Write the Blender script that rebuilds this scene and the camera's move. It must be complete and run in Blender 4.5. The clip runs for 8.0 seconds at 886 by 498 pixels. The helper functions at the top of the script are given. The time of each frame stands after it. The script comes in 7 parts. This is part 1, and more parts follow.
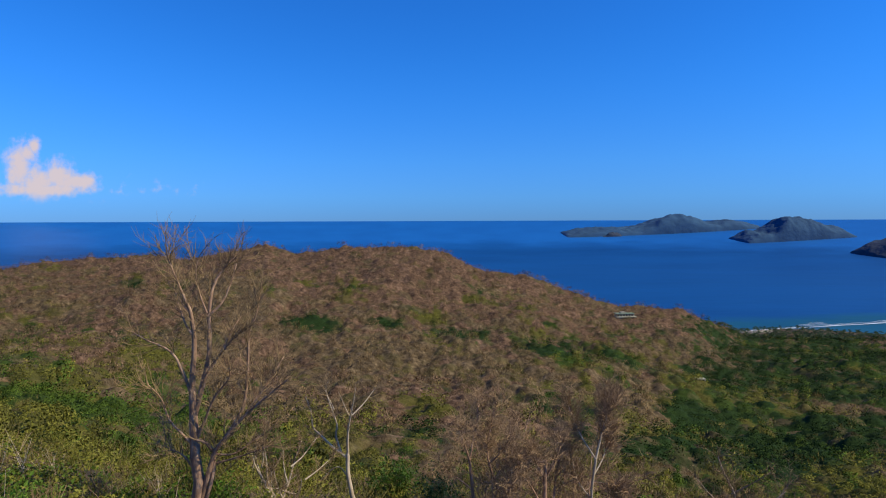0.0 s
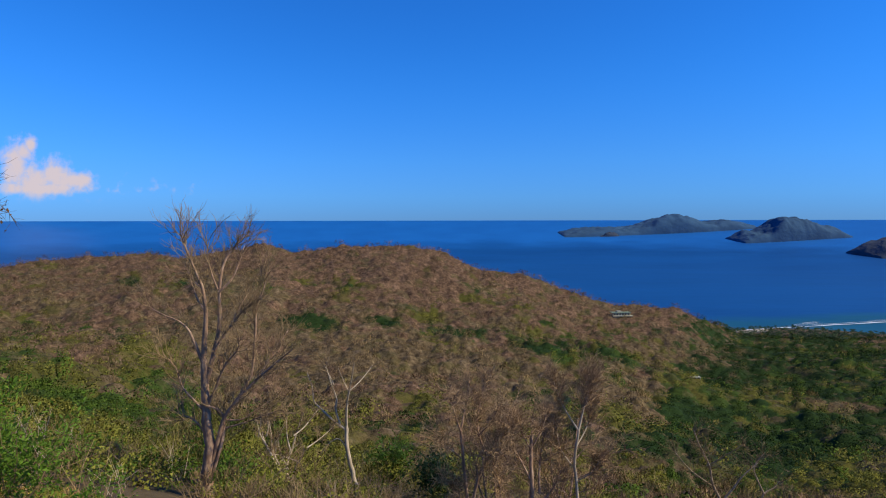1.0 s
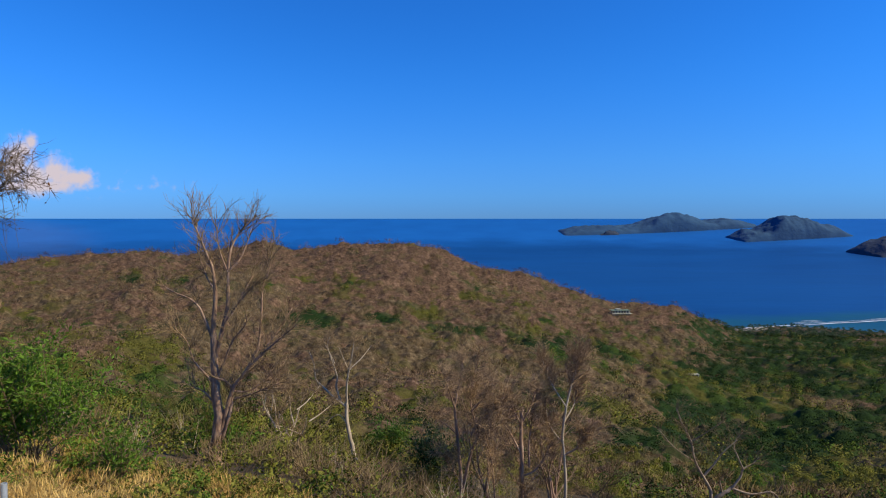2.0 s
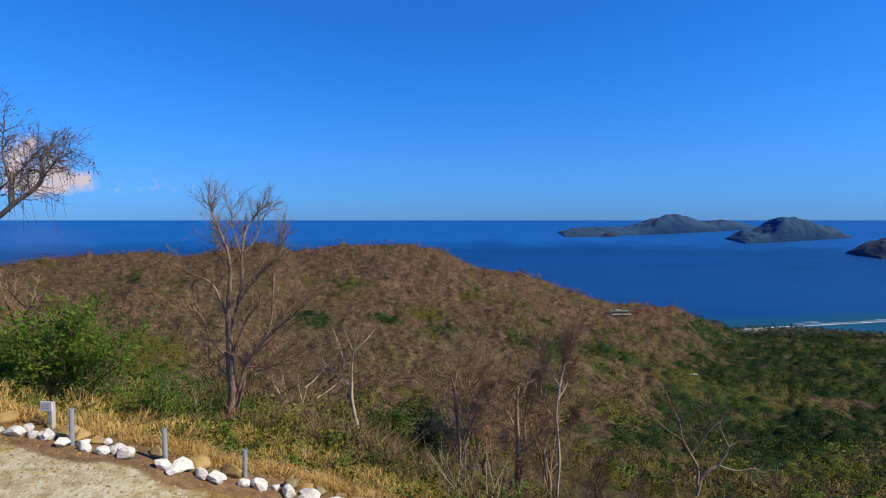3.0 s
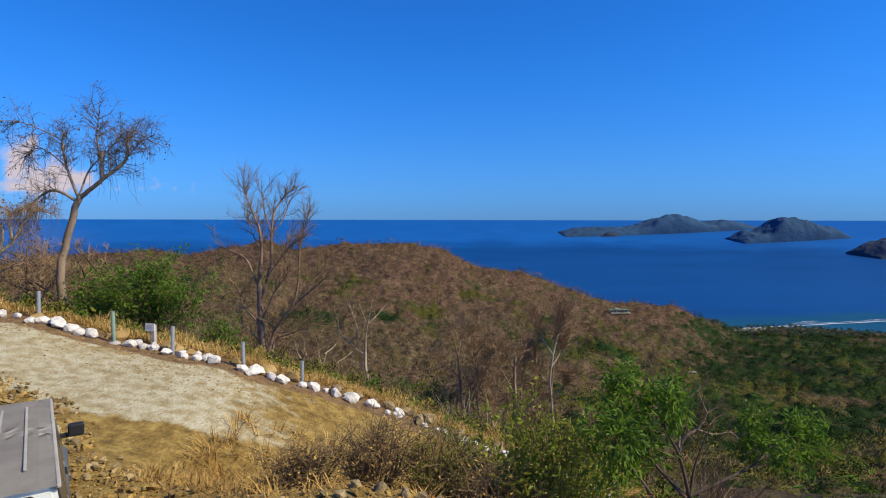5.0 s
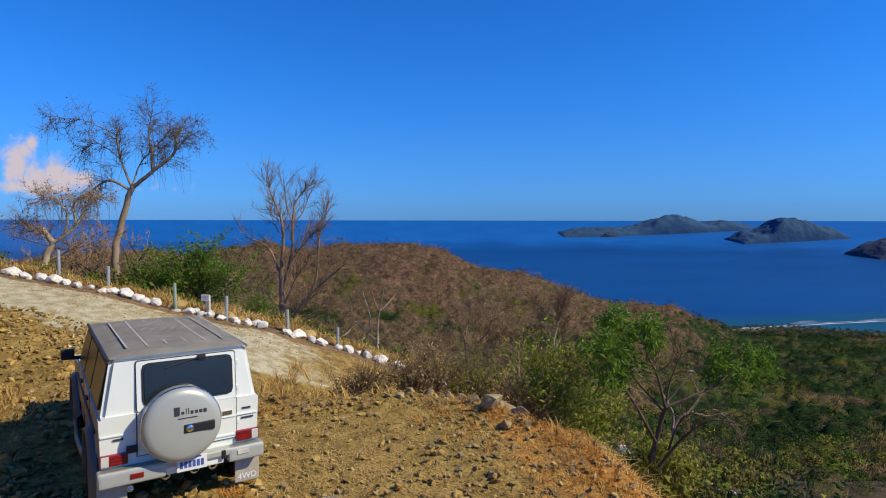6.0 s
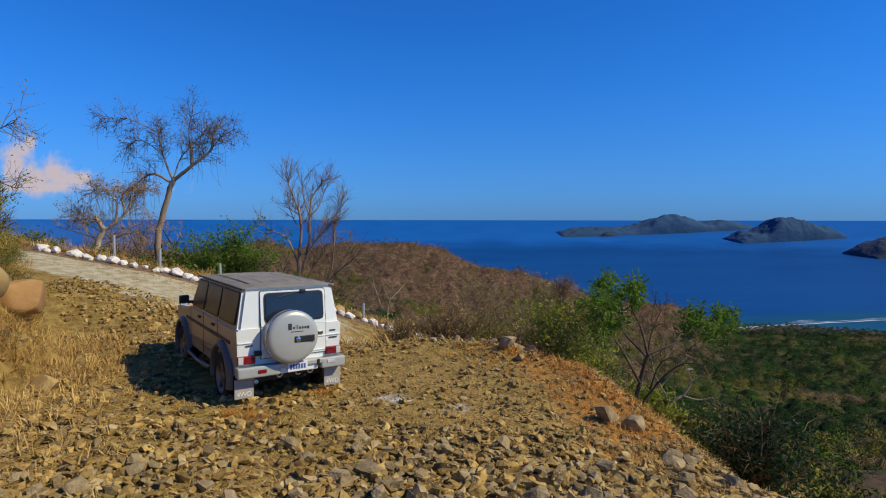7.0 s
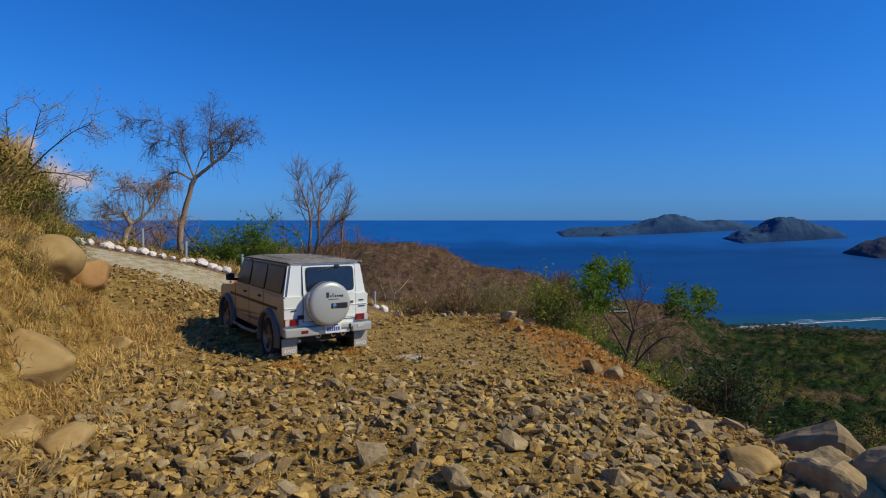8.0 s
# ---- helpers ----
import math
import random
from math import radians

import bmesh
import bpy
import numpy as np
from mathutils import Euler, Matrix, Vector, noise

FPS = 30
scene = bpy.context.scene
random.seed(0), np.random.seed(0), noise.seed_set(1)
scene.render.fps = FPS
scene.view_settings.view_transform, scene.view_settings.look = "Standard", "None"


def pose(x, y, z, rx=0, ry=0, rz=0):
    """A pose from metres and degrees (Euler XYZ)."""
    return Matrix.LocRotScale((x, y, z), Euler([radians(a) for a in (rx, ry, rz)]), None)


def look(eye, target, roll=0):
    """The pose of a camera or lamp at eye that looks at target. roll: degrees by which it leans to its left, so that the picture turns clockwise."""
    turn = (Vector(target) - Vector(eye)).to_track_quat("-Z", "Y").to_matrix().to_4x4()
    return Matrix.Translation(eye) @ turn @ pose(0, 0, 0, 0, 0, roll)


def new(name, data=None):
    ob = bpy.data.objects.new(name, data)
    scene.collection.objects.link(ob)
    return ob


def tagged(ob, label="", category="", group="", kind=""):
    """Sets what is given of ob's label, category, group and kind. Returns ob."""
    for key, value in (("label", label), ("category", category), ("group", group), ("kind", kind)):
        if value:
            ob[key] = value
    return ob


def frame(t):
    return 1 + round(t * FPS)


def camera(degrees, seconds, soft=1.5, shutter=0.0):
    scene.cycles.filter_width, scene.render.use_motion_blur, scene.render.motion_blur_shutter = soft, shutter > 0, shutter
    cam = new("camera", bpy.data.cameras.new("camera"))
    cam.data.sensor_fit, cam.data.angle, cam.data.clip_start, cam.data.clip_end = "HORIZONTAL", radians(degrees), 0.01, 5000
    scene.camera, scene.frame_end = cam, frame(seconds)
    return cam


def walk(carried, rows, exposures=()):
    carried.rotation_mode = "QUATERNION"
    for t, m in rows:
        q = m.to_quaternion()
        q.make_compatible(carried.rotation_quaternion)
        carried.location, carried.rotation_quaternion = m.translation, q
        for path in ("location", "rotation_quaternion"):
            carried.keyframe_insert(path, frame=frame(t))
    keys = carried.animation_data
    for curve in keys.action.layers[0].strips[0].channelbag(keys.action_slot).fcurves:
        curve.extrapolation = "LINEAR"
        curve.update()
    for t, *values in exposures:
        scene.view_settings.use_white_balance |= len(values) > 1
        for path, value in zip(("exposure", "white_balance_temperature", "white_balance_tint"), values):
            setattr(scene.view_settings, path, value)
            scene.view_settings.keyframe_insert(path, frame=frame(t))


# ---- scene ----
cam = camera(74.8, 8.0, soft=1.1)
PATH = [
    (0, (-0.269, -0.609, 0.663), (-0.258, 1.389, 0.566), -0.2),
    (0.5, (-0.199, -1.757, 0.301), (-0.179, 0.24, 0.204), -0.2),
    (1, (-0.035, -2.812, -0.072), (-0.015, -0.814, -0.17), -0.1),
    (1.5, (0.153, -3.844, -0.463), (0.173, -1.847, -0.56), -0.1),
    (1.7, (0.247, -4.172, -0.557), (0.266, -2.175, -0.661), -0.0),
    (2.8, (0.24, -6.386, -1.407), (0.26, -4.389, -1.507), 0.0),
    (3, (0.221, -6.772, -1.551), (0.241, -4.774, -1.649), 0.0),
    (3.5, (0.127, -7.654, -1.832), (0.148, -5.656, -1.929), 0.0),
    (4, (0.033, -8.639, -2.051), (0.054, -6.641, -2.149), 0.1),
    (4.5, (-0.11, -9.746, -2.322), (-0.089, -7.749, -2.421), 0.1),
    (4.7, (-0.094, -10.203, -2.435), (-0.076, -8.205, -2.534), 0.1),
    (5.8, (-0.696, -13.045, -3.083), (-0.673, -11.047, -3.181), 0.1),
    (6, (-0.825, -13.581, -3.185), (-0.804, -11.584, -3.282), 0.1),
    (6.5, (-1.15, -14.973, -3.444), (-1.128, -12.976, -3.539), -0.0),
    (7, (-1.444, -16.208, -3.654), (-1.419, -14.211, -3.752), 0.1),
    (7.5, (-1.661, -17.34, -3.813), (-1.636, -15.342, -3.911), 0.1),
    (8, (-1.691, -18.01, -3.93), (-1.667, -16.012, -4.027), 0.0),
]
walk(cam, [(t, look(eye, target, roll)) for t, eye, target, roll in PATH],
     exposures=[(0, 0.0), (4.5, -0.05), (6.5, -0.17), (8.0, -0.45)])

# ---- world and sun ----
SUN_DIR = Vector((0.966, -0.259, 0.0)).normalized() * math.cos(radians(41)) + Vector((0, 0, math.sin(radians(41))))
world = bpy.data.worlds.new("world")
scene.world = world
world.use_nodes = True
wn, wl = world.node_tree.nodes, world.node_tree.links
wn.clear()
sky = wn.new("ShaderNodeTexSky")
sky.sky_type, sky.sun_disc = "NISHITA", False
sky.sun_elevation = radians(41)
sky.sun_rotation = math.atan2(SUN_DIR.x, SUN_DIR.y)
sky.altitude, sky.air_density, sky.dust_density, sky.ozone_density = 0, 1.0, 0.0, 4.0
tint = wn.new("ShaderNodeMix")
tint.data_type, tint.blend_type = "RGBA", "MULTIPLY"
tint.inputs[0].default_value = 1.0
tint.inputs[7].default_value = (0.26, 1.34, 2.86, 1)
# sea haze pales the lowest sky
wtc, wsep, wmr, haze = wn.new("ShaderNodeTexCoord"), wn.new("ShaderNodeSeparateXYZ"), wn.new("ShaderNodeMapRange"), wn.new("ShaderNodeValToRGB")
wmr.inputs["From Min"].default_value, wmr.inputs["From Max"].default_value = 0.0, 0.4
haze.color_ramp.interpolation = "B_SPLINE"
for k, (at, c) in enumerate(((0.0, (0.5, 0.27, 0.375)), (1.0, (0.5, 0.5, 0.51)), (0.1, (0.68, 0.36, 0.41)), (0.25, (0.8, 0.43, 0.42)), (0.5, (0.62, 0.5, 0.49)), (0.75, (0.5, 0.5, 0.5)))):
    e = haze.color_ramp.elements[k] if k < 2 else haze.color_ramp.elements.new(at)
    e.position, e.color = at, (*c, 1)
hazed = wn.new("ShaderNodeMix")
hazed.data_type, hazed.blend_type = "RGBA", "MULTIPLY"
hazed.inputs[0].default_value = 1.0
wl.new(wtc.outputs["Generated"], wsep.inputs[0])
wl.new(wsep.outputs["Z"], wmr.inputs["Value"])
wl.new(wmr.outputs[0], haze.inputs[0])
wl.new(haze.outputs[0], hazed.inputs[7])
wl.new(tint.outputs[2], hazed.inputs[6])
bg = wn.new("ShaderNodeBackground")
bg.inputs["Strength"].default_value = 0.12
wo = wn.new("ShaderNodeOutputWorld")
wl.new(sky.outputs[0], tint.inputs[6])
wl.new(hazed.outputs[2], bg.inputs["Color"])
wl.new(bg.outputs[0], wo.inputs["Surface"])
sun = new("sun", bpy.data.lights.new("sun", "SUN"))
sun.data.energy, sun.data.angle, sun.data.color = 5.0, radians(0.53), (1.0, 0.885, 0.63)
sun.matrix_world = look(SUN_DIR * 50, (0, 0, 0))


# ---- materials ----
def material(name, stops, scale=4.0, detail=6.0, rough=0.9, bump=0.0, bump_scale=None, metal=0.0, stretch=(1, 1, 1),
             per="", vary=0.0, coarse=0.0, spec=0.3, coords="Object", distance=0.02):
    """Noise-driven colour with a second, coarser layer, relief and a shift from piece to piece."""
    m = bpy.data.materials.new(name)
    m.use_nodes = True
    n, l = m.node_tree.nodes, m.node_tree.links
    p = n["Principled BSDF"]
    p.inputs["Roughness"].default_value, p.inputs["Metallic"].default_value = rough, metal
    p.inputs["Specular IOR Level"].default_value = spec
    tc, mp = n.new("ShaderNodeTexCoord"), n.new("ShaderNodeMapping")
    mp.inputs["Scale"].default_value = stretch
    l.new(tc.outputs[coords], mp.inputs["Vector"])
    nz, ramp = n.new("ShaderNodeTexNoise"), n.new("ShaderNodeValToRGB")
    nz.inputs["Scale"].default_value, nz.inputs["Detail"].default_value = scale, detail
    nz.inputs["Roughness"].default_value = 0.65
    l.new(mp.outputs[0], nz.inputs["Vector"])
    for i, (at, c) in enumerate(stops):
        e = ramp.color_ramp.elements[i] if i < 2 else ramp.color_ramp.elements.new(at)
        e.position, e.color = at, (*c, 1)
    l.new(nz.outputs["Fac"], ramp.inputs[0])
    out = ramp.outputs[0]
    if coarse or per:
        h = n.new("ShaderNodeHueSaturation")
        l.new(out, h.inputs["Color"])
        out = h.outputs[0]
        val = n.new("ShaderNodeMath")
        val.operation = "MULTIPLY_ADD"
        if per == "object":
            src = n.new("ShaderNodeObjectInfo").outputs["Random"]
        elif per == "plant":
            own, isl, both = n.new("ShaderNodeAttribute"), n.new("ShaderNodeNewGeometry"), n.new("ShaderNodeMix")
            own.attribute_name = "tone"
            both.inputs[0].default_value = 0.25
            l.new(own.outputs["Fac"], both.inputs[2])
            l.new(isl.outputs["Random Per Island"], both.inputs[3])
            src = both.outputs[0]
        elif per == "island":
            src = n.new("ShaderNodeNewGeometry").outputs["Random Per Island"]
        else:
            nc = n.new("ShaderNodeTexNoise")
            nc.inputs["Scale"].default_value, nc.inputs["Detail"].default_value = scale * 0.13, 3
            l.new(mp.outputs[0], nc.inputs["Vector"])
            src = nc.outputs["Fac"]
            vary = coarse
        l.new(src, val.inputs[0])
        val.inputs[1].default_value, val.inputs[2].default_value = 2 * vary, 1 - vary
        l.new(val.outputs[0], h.inputs["Value"])
    l.new(out, p.inputs["Base Color"])
    if bump:
        b, nb = n.new("ShaderNodeBump"), n.new("ShaderNodeTexNoise")
        nb.inputs["Scale"].default_value, nb.inputs["Detail"].default_value = bump_scale or scale * 4, 8
        l.new(mp.outputs[0], nb.inputs["Vector"])
        l.new(nb.outputs["Fac"], b.inputs["Height"])
        b.inputs["Strength"].default_value, b.inputs["Distance"].default_value = bump, distance
        l.new(b.outputs[0], p.inputs["Normal"])
    return m


# ---- the lie of the land ----
def hash2(ix, iy, seed):
    v = np.sin(ix * 127.1 + iy * 311.7 + seed * 74.7) * 43758.5453
    return v - np.floor(v)


def value_noise(x, y, seed=0):
    ix, iy = np.floor(x), np.floor(y)
    fx, fy = x - ix, y - iy
    fx, fy = fx * fx * (3 - 2 * fx), fy * fy * (3 - 2 * fy)
    a, b = hash2(ix, iy, seed), hash2(ix + 1, iy, seed)
    c, d = hash2(ix, iy + 1, seed), hash2(ix + 1, iy + 1, seed)
    return (a * (1 - fx) + b * fx) * (1 - fy) + (c * (1 - fx) + d * fx) * fy


def fbm(x, y, seed=0, octaves=4):
    s, amp, tot = 0, 1.0, 0.0
    for o in range(octaves):
        s = s + amp * (value_noise(x * 2 ** o, y * 2 ** o, seed + o) - 0.5)
        tot += amp
        amp *= 0.5
    return s / tot * 2


def smooth(a, b, v):
    t = np.clip((v - a) / (b - a), 0, 1)
    return t * t * (3 - 2 * t)


SEA = -195.0
SLANTS = [-1.2, -0.75, -0.4, -0.1, 0.15, 0.32, 0.48, 0.62, 0.8, 1.2]
DEPTHS = [40, 60, 150, 280, 400, 550, 720]
PROFILE = [
    [-16, -23, -46, -60, -70, -60, -50],
    [-18, -26, -52, -74, -84, -72, -50],
    [-20, -29, -62, -90, -98, -84, -56],
    [-19, -28, -64, -94, -103, -88, -50],
    [-20, -30, -66, -100, -116, -112, -80],
    [-21, -31, -70, -108, -128, -132, -116],
    [-22, -32, -74, -116, -141, -152, -155],
    [-23, -33, -76, -120, -146, -158, -170],
    [-24, -34, -76, -120, -146, -158, -172],
    [-24, -34, -76, -120, -146, -158, -172],
]
CREST_AT = [-1.2, -0.765, -0.697, -0.511, -0.443, -0.375, -0.3, -0.245, -0.16, -0.043, 0.016, 0.074, 0.152, 0.211, 0.26, 0.31, 0.36, 0.42, 0.464, 0.51, 0.56, 1.2]
CREST_DROP = [0.09, 0.085, 0.071, 0.058, 0.065, 0.056, 0.042, 0.057, 0.046, 0.045, 0.06, 0.087, 0.096, 0.118, 0.138, 0.15, 0.152, 0.157, 0.177, 0.196, 0.205, 0.21]


def far_height(x, y):
    yy = np.maximum(y, 30.0)
    a = np.clip(x / yy, -1.2, 1.2)
    crest_y = 800 - 60 * smooth(0.1, 0.35, a) - 80 * smooth(-0.5, -1.0, a) + 200 * smooth(0.44, 0.6, a)
    crest_z = -np.interp(a, CREST_AT, CREST_DROP) * crest_y
    ia = np.interp(a, SLANTS, np.arange(len(SLANTS)))
    i0 = np.clip(np.floor(ia).astype(int), 0, len(SLANTS) - 2)
    fa = ia - i0
    tab = np.array(PROFILE, float)
    iy = np.interp(np.log(yy), np.log(DEPTHS), np.arange(len(DEPTHS)))
    j0 = np.clip(np.floor(iy).astype(int), 0, len(DEPTHS) - 2)
    fy = iy - j0
    z = (tab[i0, j0] * (1 - fa) + tab[i0 + 1, j0] * fa) * (1 - fy) + (tab[i0, j0 + 1] * (1 - fa) + tab[i0 + 1, j0 + 1] * fa) * fy
    up = np.clip((yy - 550) / (crest_y - 550), 0, 1)
    z550 = tab[i0, 5] * (1 - fa) + tab[i0 + 1, 5] * fa
    z = np.where(yy > 550, z550 + (crest_z - z550) * (up * 0.6 + 0.4 * up * up), z)
    relief = 19 * fbm(x / 110 + 3.1, y / 150, 3, 4) * smooth(80, 200, yy) * (1 - smooth(crest_y - 140, crest_y - 20, yy))
    relief = relief + 4 * fbm(x / 38, y / 50, 9, 3) * smooth(90, 200, yy) * (1 - smooth(crest_y - 120, crest_y - 10, yy))
    z = z + relief
    past = np.maximum(yy - crest_y, 0)
    hill = 1 - smooth(0.44, 0.52, a)
    z = z - past * (0.55 * hill + 0.02 * (1 - hill))
    # the beach: the plain dips below the sea along a curved shore
    shore = 1000 + 300 * np.maximum(a - 0.5, 0)
    z = np.where((a > 0.44) & (yy > shore - 160), np.minimum(z, SEA + 0.035 * (shore - yy)), z)
    return np.maximum(z, SEA - 40)


def road_height(x):
    return np.interp(x, [-60, -16, -12, -9, -6, -4, 0.8, 7, 12, 60], [2, -4.75, -5.45, -6.2, -7.0, -7.7, -9.6, -11.35, -12.7, -22])


def road_edge(x):
    return np.interp(x, [-60, -16, -11, -8.5, -5.2, -3.8, -1.3, 0.8, 7, 9, 14, 40], [12, 6.5, 6.25, 6.1, 6.0, 6.5, 6.9, 6.9, 5.0, 3.6, -2, -30])


def lot_far_edge(x):
    return np.interp(x, [-30, -9, -7, -5, -2.7, -1.1, 0.2, 1.1], [2, 1.0, -0.6, -2.2, -3.0, -2.7, -3.4, -4.4])


def lot_right_edge(y):
    return np.interp(y, [-60, -18, -12.5, -10.5, -9, -7.7, -4.6, -3.2], [14, 5.2, 3.9, 3.0, 2.25, 2.1, 1.6, 0.6])


def bank_foot(y):
    return np.interp(y, [-60, -20, -12, -9.5, -5, -1.5, 1, 4], [-4.5, -5.8, -6.9, -7.5, -8.9, -11.2, -14.5, -22])


def near_height(x, y):
    road = road_height(x)
    out = np.maximum(y - lot_far_edge(x), x - lot_right_edge(y))
    lot = -6.6 - 0.72 * np.maximum(out, 0) + 0.12 * fbm(x / 3, y / 3, 11, 3) + 0.2 * np.exp(-(out + 0.3) ** 2 / 0.3) * smooth(-4, -1.5, x) * smooth(-8, -5, y)
    lot = lot - 0.12 * np.clip(x, 0, 6)
    k = 0.35
    hi = np.maximum(lot, road)
    z = hi + k * np.log(np.exp((lot - hi) / k) + np.exp((road - hi) / k))
    z = z - k * 0.69 * smooth(-6, -10, x)
    # left of the lot the ground melts into the road without a step
    soft = smooth(-6.5, -9.0, x) * smooth(3.5, -3.0, y)
    z = z * (1 - soft) + (road * smooth(-3, 3, y) + -6.45 * (1 - smooth(-3, 3, y))) * soft
    bank = np.maximum(bank_foot(y) - x, 0)
    rise = 3.3 * (1 - np.exp(-bank * 0.62)) + 0.12 * bank
    z = z + rise * smooth(5, -1, y)
    z = z + 0.25 * fbm(x / 1.6, y / 1.6, 21, 3) * smooth(0.2, 1.5, bank)
    e = y - road_edge(x) - 0.9
    fall = np.interp(x, [-11, -5, 2, 8], [0.43, 0.39, 0.39, 0.375])
    z = np.where(e > 0, z - fall * e + 0.5 * fbm(x / 6, y / 6, 31, 3) * smooth(0, 6, e), z)
    return z


def height(x, y):
    x, y = np.asarray(x, float), np.asarray(y, float)
    w = smooth(32, 75, y)
    return near_height(x, y) * (1 - w) + far_height(x, y) * w


def spread(lo, hi, fine_lo, fine_hi, step, grow):
    out = list(np.arange(fine_lo, fine_hi, step))
    d, v = step, out[-1]
    while v < hi:
        d *= grow
        v += d
        out.append(v)
    d, v = step, fine_lo
    while v > lo:
        d *= grow
        v -= d
        out.insert(0, v)
    return np.array(out)


def sheet(name, xs, ys, zfun, mats, flat=None):
    gx, gy = np.meshgrid(xs, ys)
    gz = zfun(gx, gy)
    co = np.stack([gx, gy, gz], -1).reshape(-1, 3)
    nx, ny = len(xs), len(ys)
    i = (np.arange(ny - 1)[:, None] * nx + np.arange(nx - 1)[None, :]).reshape(-1)
    faces = np.stack([i, i + 1, i + nx + 1, i + nx], -1)
    me = bpy.data.meshes.new(name)
    me.from_pydata(co.tolist(), [], faces.tolist())
    me.polygons.foreach_set("use_smooth", [True] * len(faces))
    for m in mats:
        me.materials.append(m)
    return new(name, me), co, faces


def attribute_mix(m, name, colours, scale, where):
    """Lays a second, noisy colour over a material where the ground's attribute says so."""
    n, l = m.node_tree.nodes, m.node_tree.links
    p = n["Principled BSDF"]
    old = p.inputs["Base Color"].links[0].from_socket
    at, nz, ramp, mix, tc = n.new("ShaderNodeAttribute"), n.new("ShaderNodeTexNoise"), n.new("ShaderNodeValToRGB"), n.new("ShaderNodeMix"), n.new("ShaderNodeTexCoord")
    at.attribute_name = name
    nz.inputs["Scale"].default_value, nz.inputs["Detail"].default_value = scale, 8
    l.new(tc.outputs["Object"], nz.inputs["Vector"])
    for i, (pos, c) in enumerate(colours):
        e = ramp.color_ramp.elements[i] if i < 2 else ramp.color_ramp.elements.new(pos)
        e.position, e.color = pos, (*c, 1)
    l.new(nz.outputs["Fac"], ramp.inputs[0])
    edge, mr = n.new("ShaderNodeMath"), n.new("ShaderNodeMapRange")
    edge.operation = "MULTIPLY_ADD"
    l.new(nz.outputs["Fac"], edge.inputs[0])
    edge.inputs[1].default_value = where
    l.new(at.outputs["Fac"], edge.inputs[2])
    mr.inputs["From Min"].default_value, mr.inputs["From Max"].default_value = 0.5 * where + 0.35, 0.5 * where + 0.65
    l.new(edge.outputs[0], mr.inputs["Value"])
    mix.data_type = "RGBA"
    l.new(mr.outputs[0], mix.inputs[0])
    l.new(old, mix.inputs[6])
    l.new(ramp.outputs[0], mix.inputs[7])
    l.new(mix.outputs[2], p.inputs["Base Color"])


M_earth = material("earth", [(0.3, (0.12, 0.072, 0.017)), (0.5, (0.275, 0.178, 0.042)), (0.7, (0.45, 0.315, 0.09))], 3.2, 10, 0.95, 1.0, 13, coarse=0.25, distance=0.07)
# shade between the plants put into the wild ground's dark colour
attribute_mix(M_earth, "wild", [(0.35, (0.05, 0.034, 0.014)), (0.65, (0.11, 0.075, 0.032))], 0.5, 0.8)
attribute_mix(M_earth, "road", [(0.3, (0.32, 0.25, 0.12)), (0.46, (0.43, 0.36, 0.205)), (0.62, (0.53, 0.48, 0.315))], 3.0, 0.7)
attribute_mix(M_earth, "verge", [(0.3, (0.13, 0.075, 0.033)), (0.7, (0.27, 0.17, 0.08))], 4.0, 0.9)
attribute_mix(M_earth, "rust", [(0.3, (0.31, 0.135, 0.025)), (0.7, (0.5, 0.24, 0.045))], 2.4, 1.2)
attribute_mix(M_earth, "ash", [(0.3, (0.4, 0.36, 0.28)), (0.7, (0.62, 0.58, 0.5))], 6.0, 1.0)
attribute_mix(M_earth, "sand", [(0.3, (0.4, 0.34, 0.24)), (0.7, (0.55, 0.48, 0.36))], 0.2, 0.4)
M_sea = material("sea_water", [(0.35, (0.001, 0.048, 0.175)), (0.65, (0.002, 0.062, 0.215))], 0.004, 6, 0.5, 0.25, 0.05, stretch=(0.35, 1, 1), coarse=0.12, spec=0.18, distance=2.0)
xs = spread(-1500, 2600, -16, 12, 0.3, 1.06)
ys = spread(-120, 2200, -20, 9, 0.3, 1.05)
ground, gco, gfaces = sheet("ground", xs, ys, height, [M_earth])
gx, gy, gz = gco[:, 0], gco[:, 1], gco[:, 2]
e_road = gy - road_edge(gx)
inner = np.interp(gx, [-30, -16, -11, -8, -5, -3, 0, 4, 10], [3.0, 3.2, 1.6, 1.0, 1.6, 2.2, 2.0, 1.5, -1])
road_mask = smooth(0.1, -0.6, e_road) * smooth(inner - 0.35, inner + 0.25, gy + 0.35 * fbm(gx, gy, 74, 3)) * (0.25 + 0.75 * smooth(-2.5, -6.0, gx + 0.5 * (gy - 3))) * (0.88 + 0.55 * fbm(gx / 2.4, gy / 0.9, 76, 3))
wild_mask = np.maximum(smooth(1.6, 4.0, e_road), smooth(2.0, 4.0, np.maximum(gy - lot_far_edge(gx), gx - lot_right_edge(gy))) * smooth(-1.5, -2.5, e_road) * smooth(1.0, 4.0, gx))
wild_mask = np.maximum(wild_mask, 0.6 * smooth(1.2, 2.6, bank_foot(gy) - gx) * smooth(3, 0, gy))
out_ = np.maximum(gy - lot_far_edge(gx), gx - lot_right_edge(gy))
rust_mask = smooth(-2.6, -0.8, out_ + 0.5 * fbm(gx, gy, 72, 3)) * smooth(3.0, 1.5, out_) * smooth(-0.6, 0.8, gx) * smooth(-10.5, -8.5, gy) * smooth(-2.5, -3.5, gy)
aa = gx / np.maximum(gy, 30)
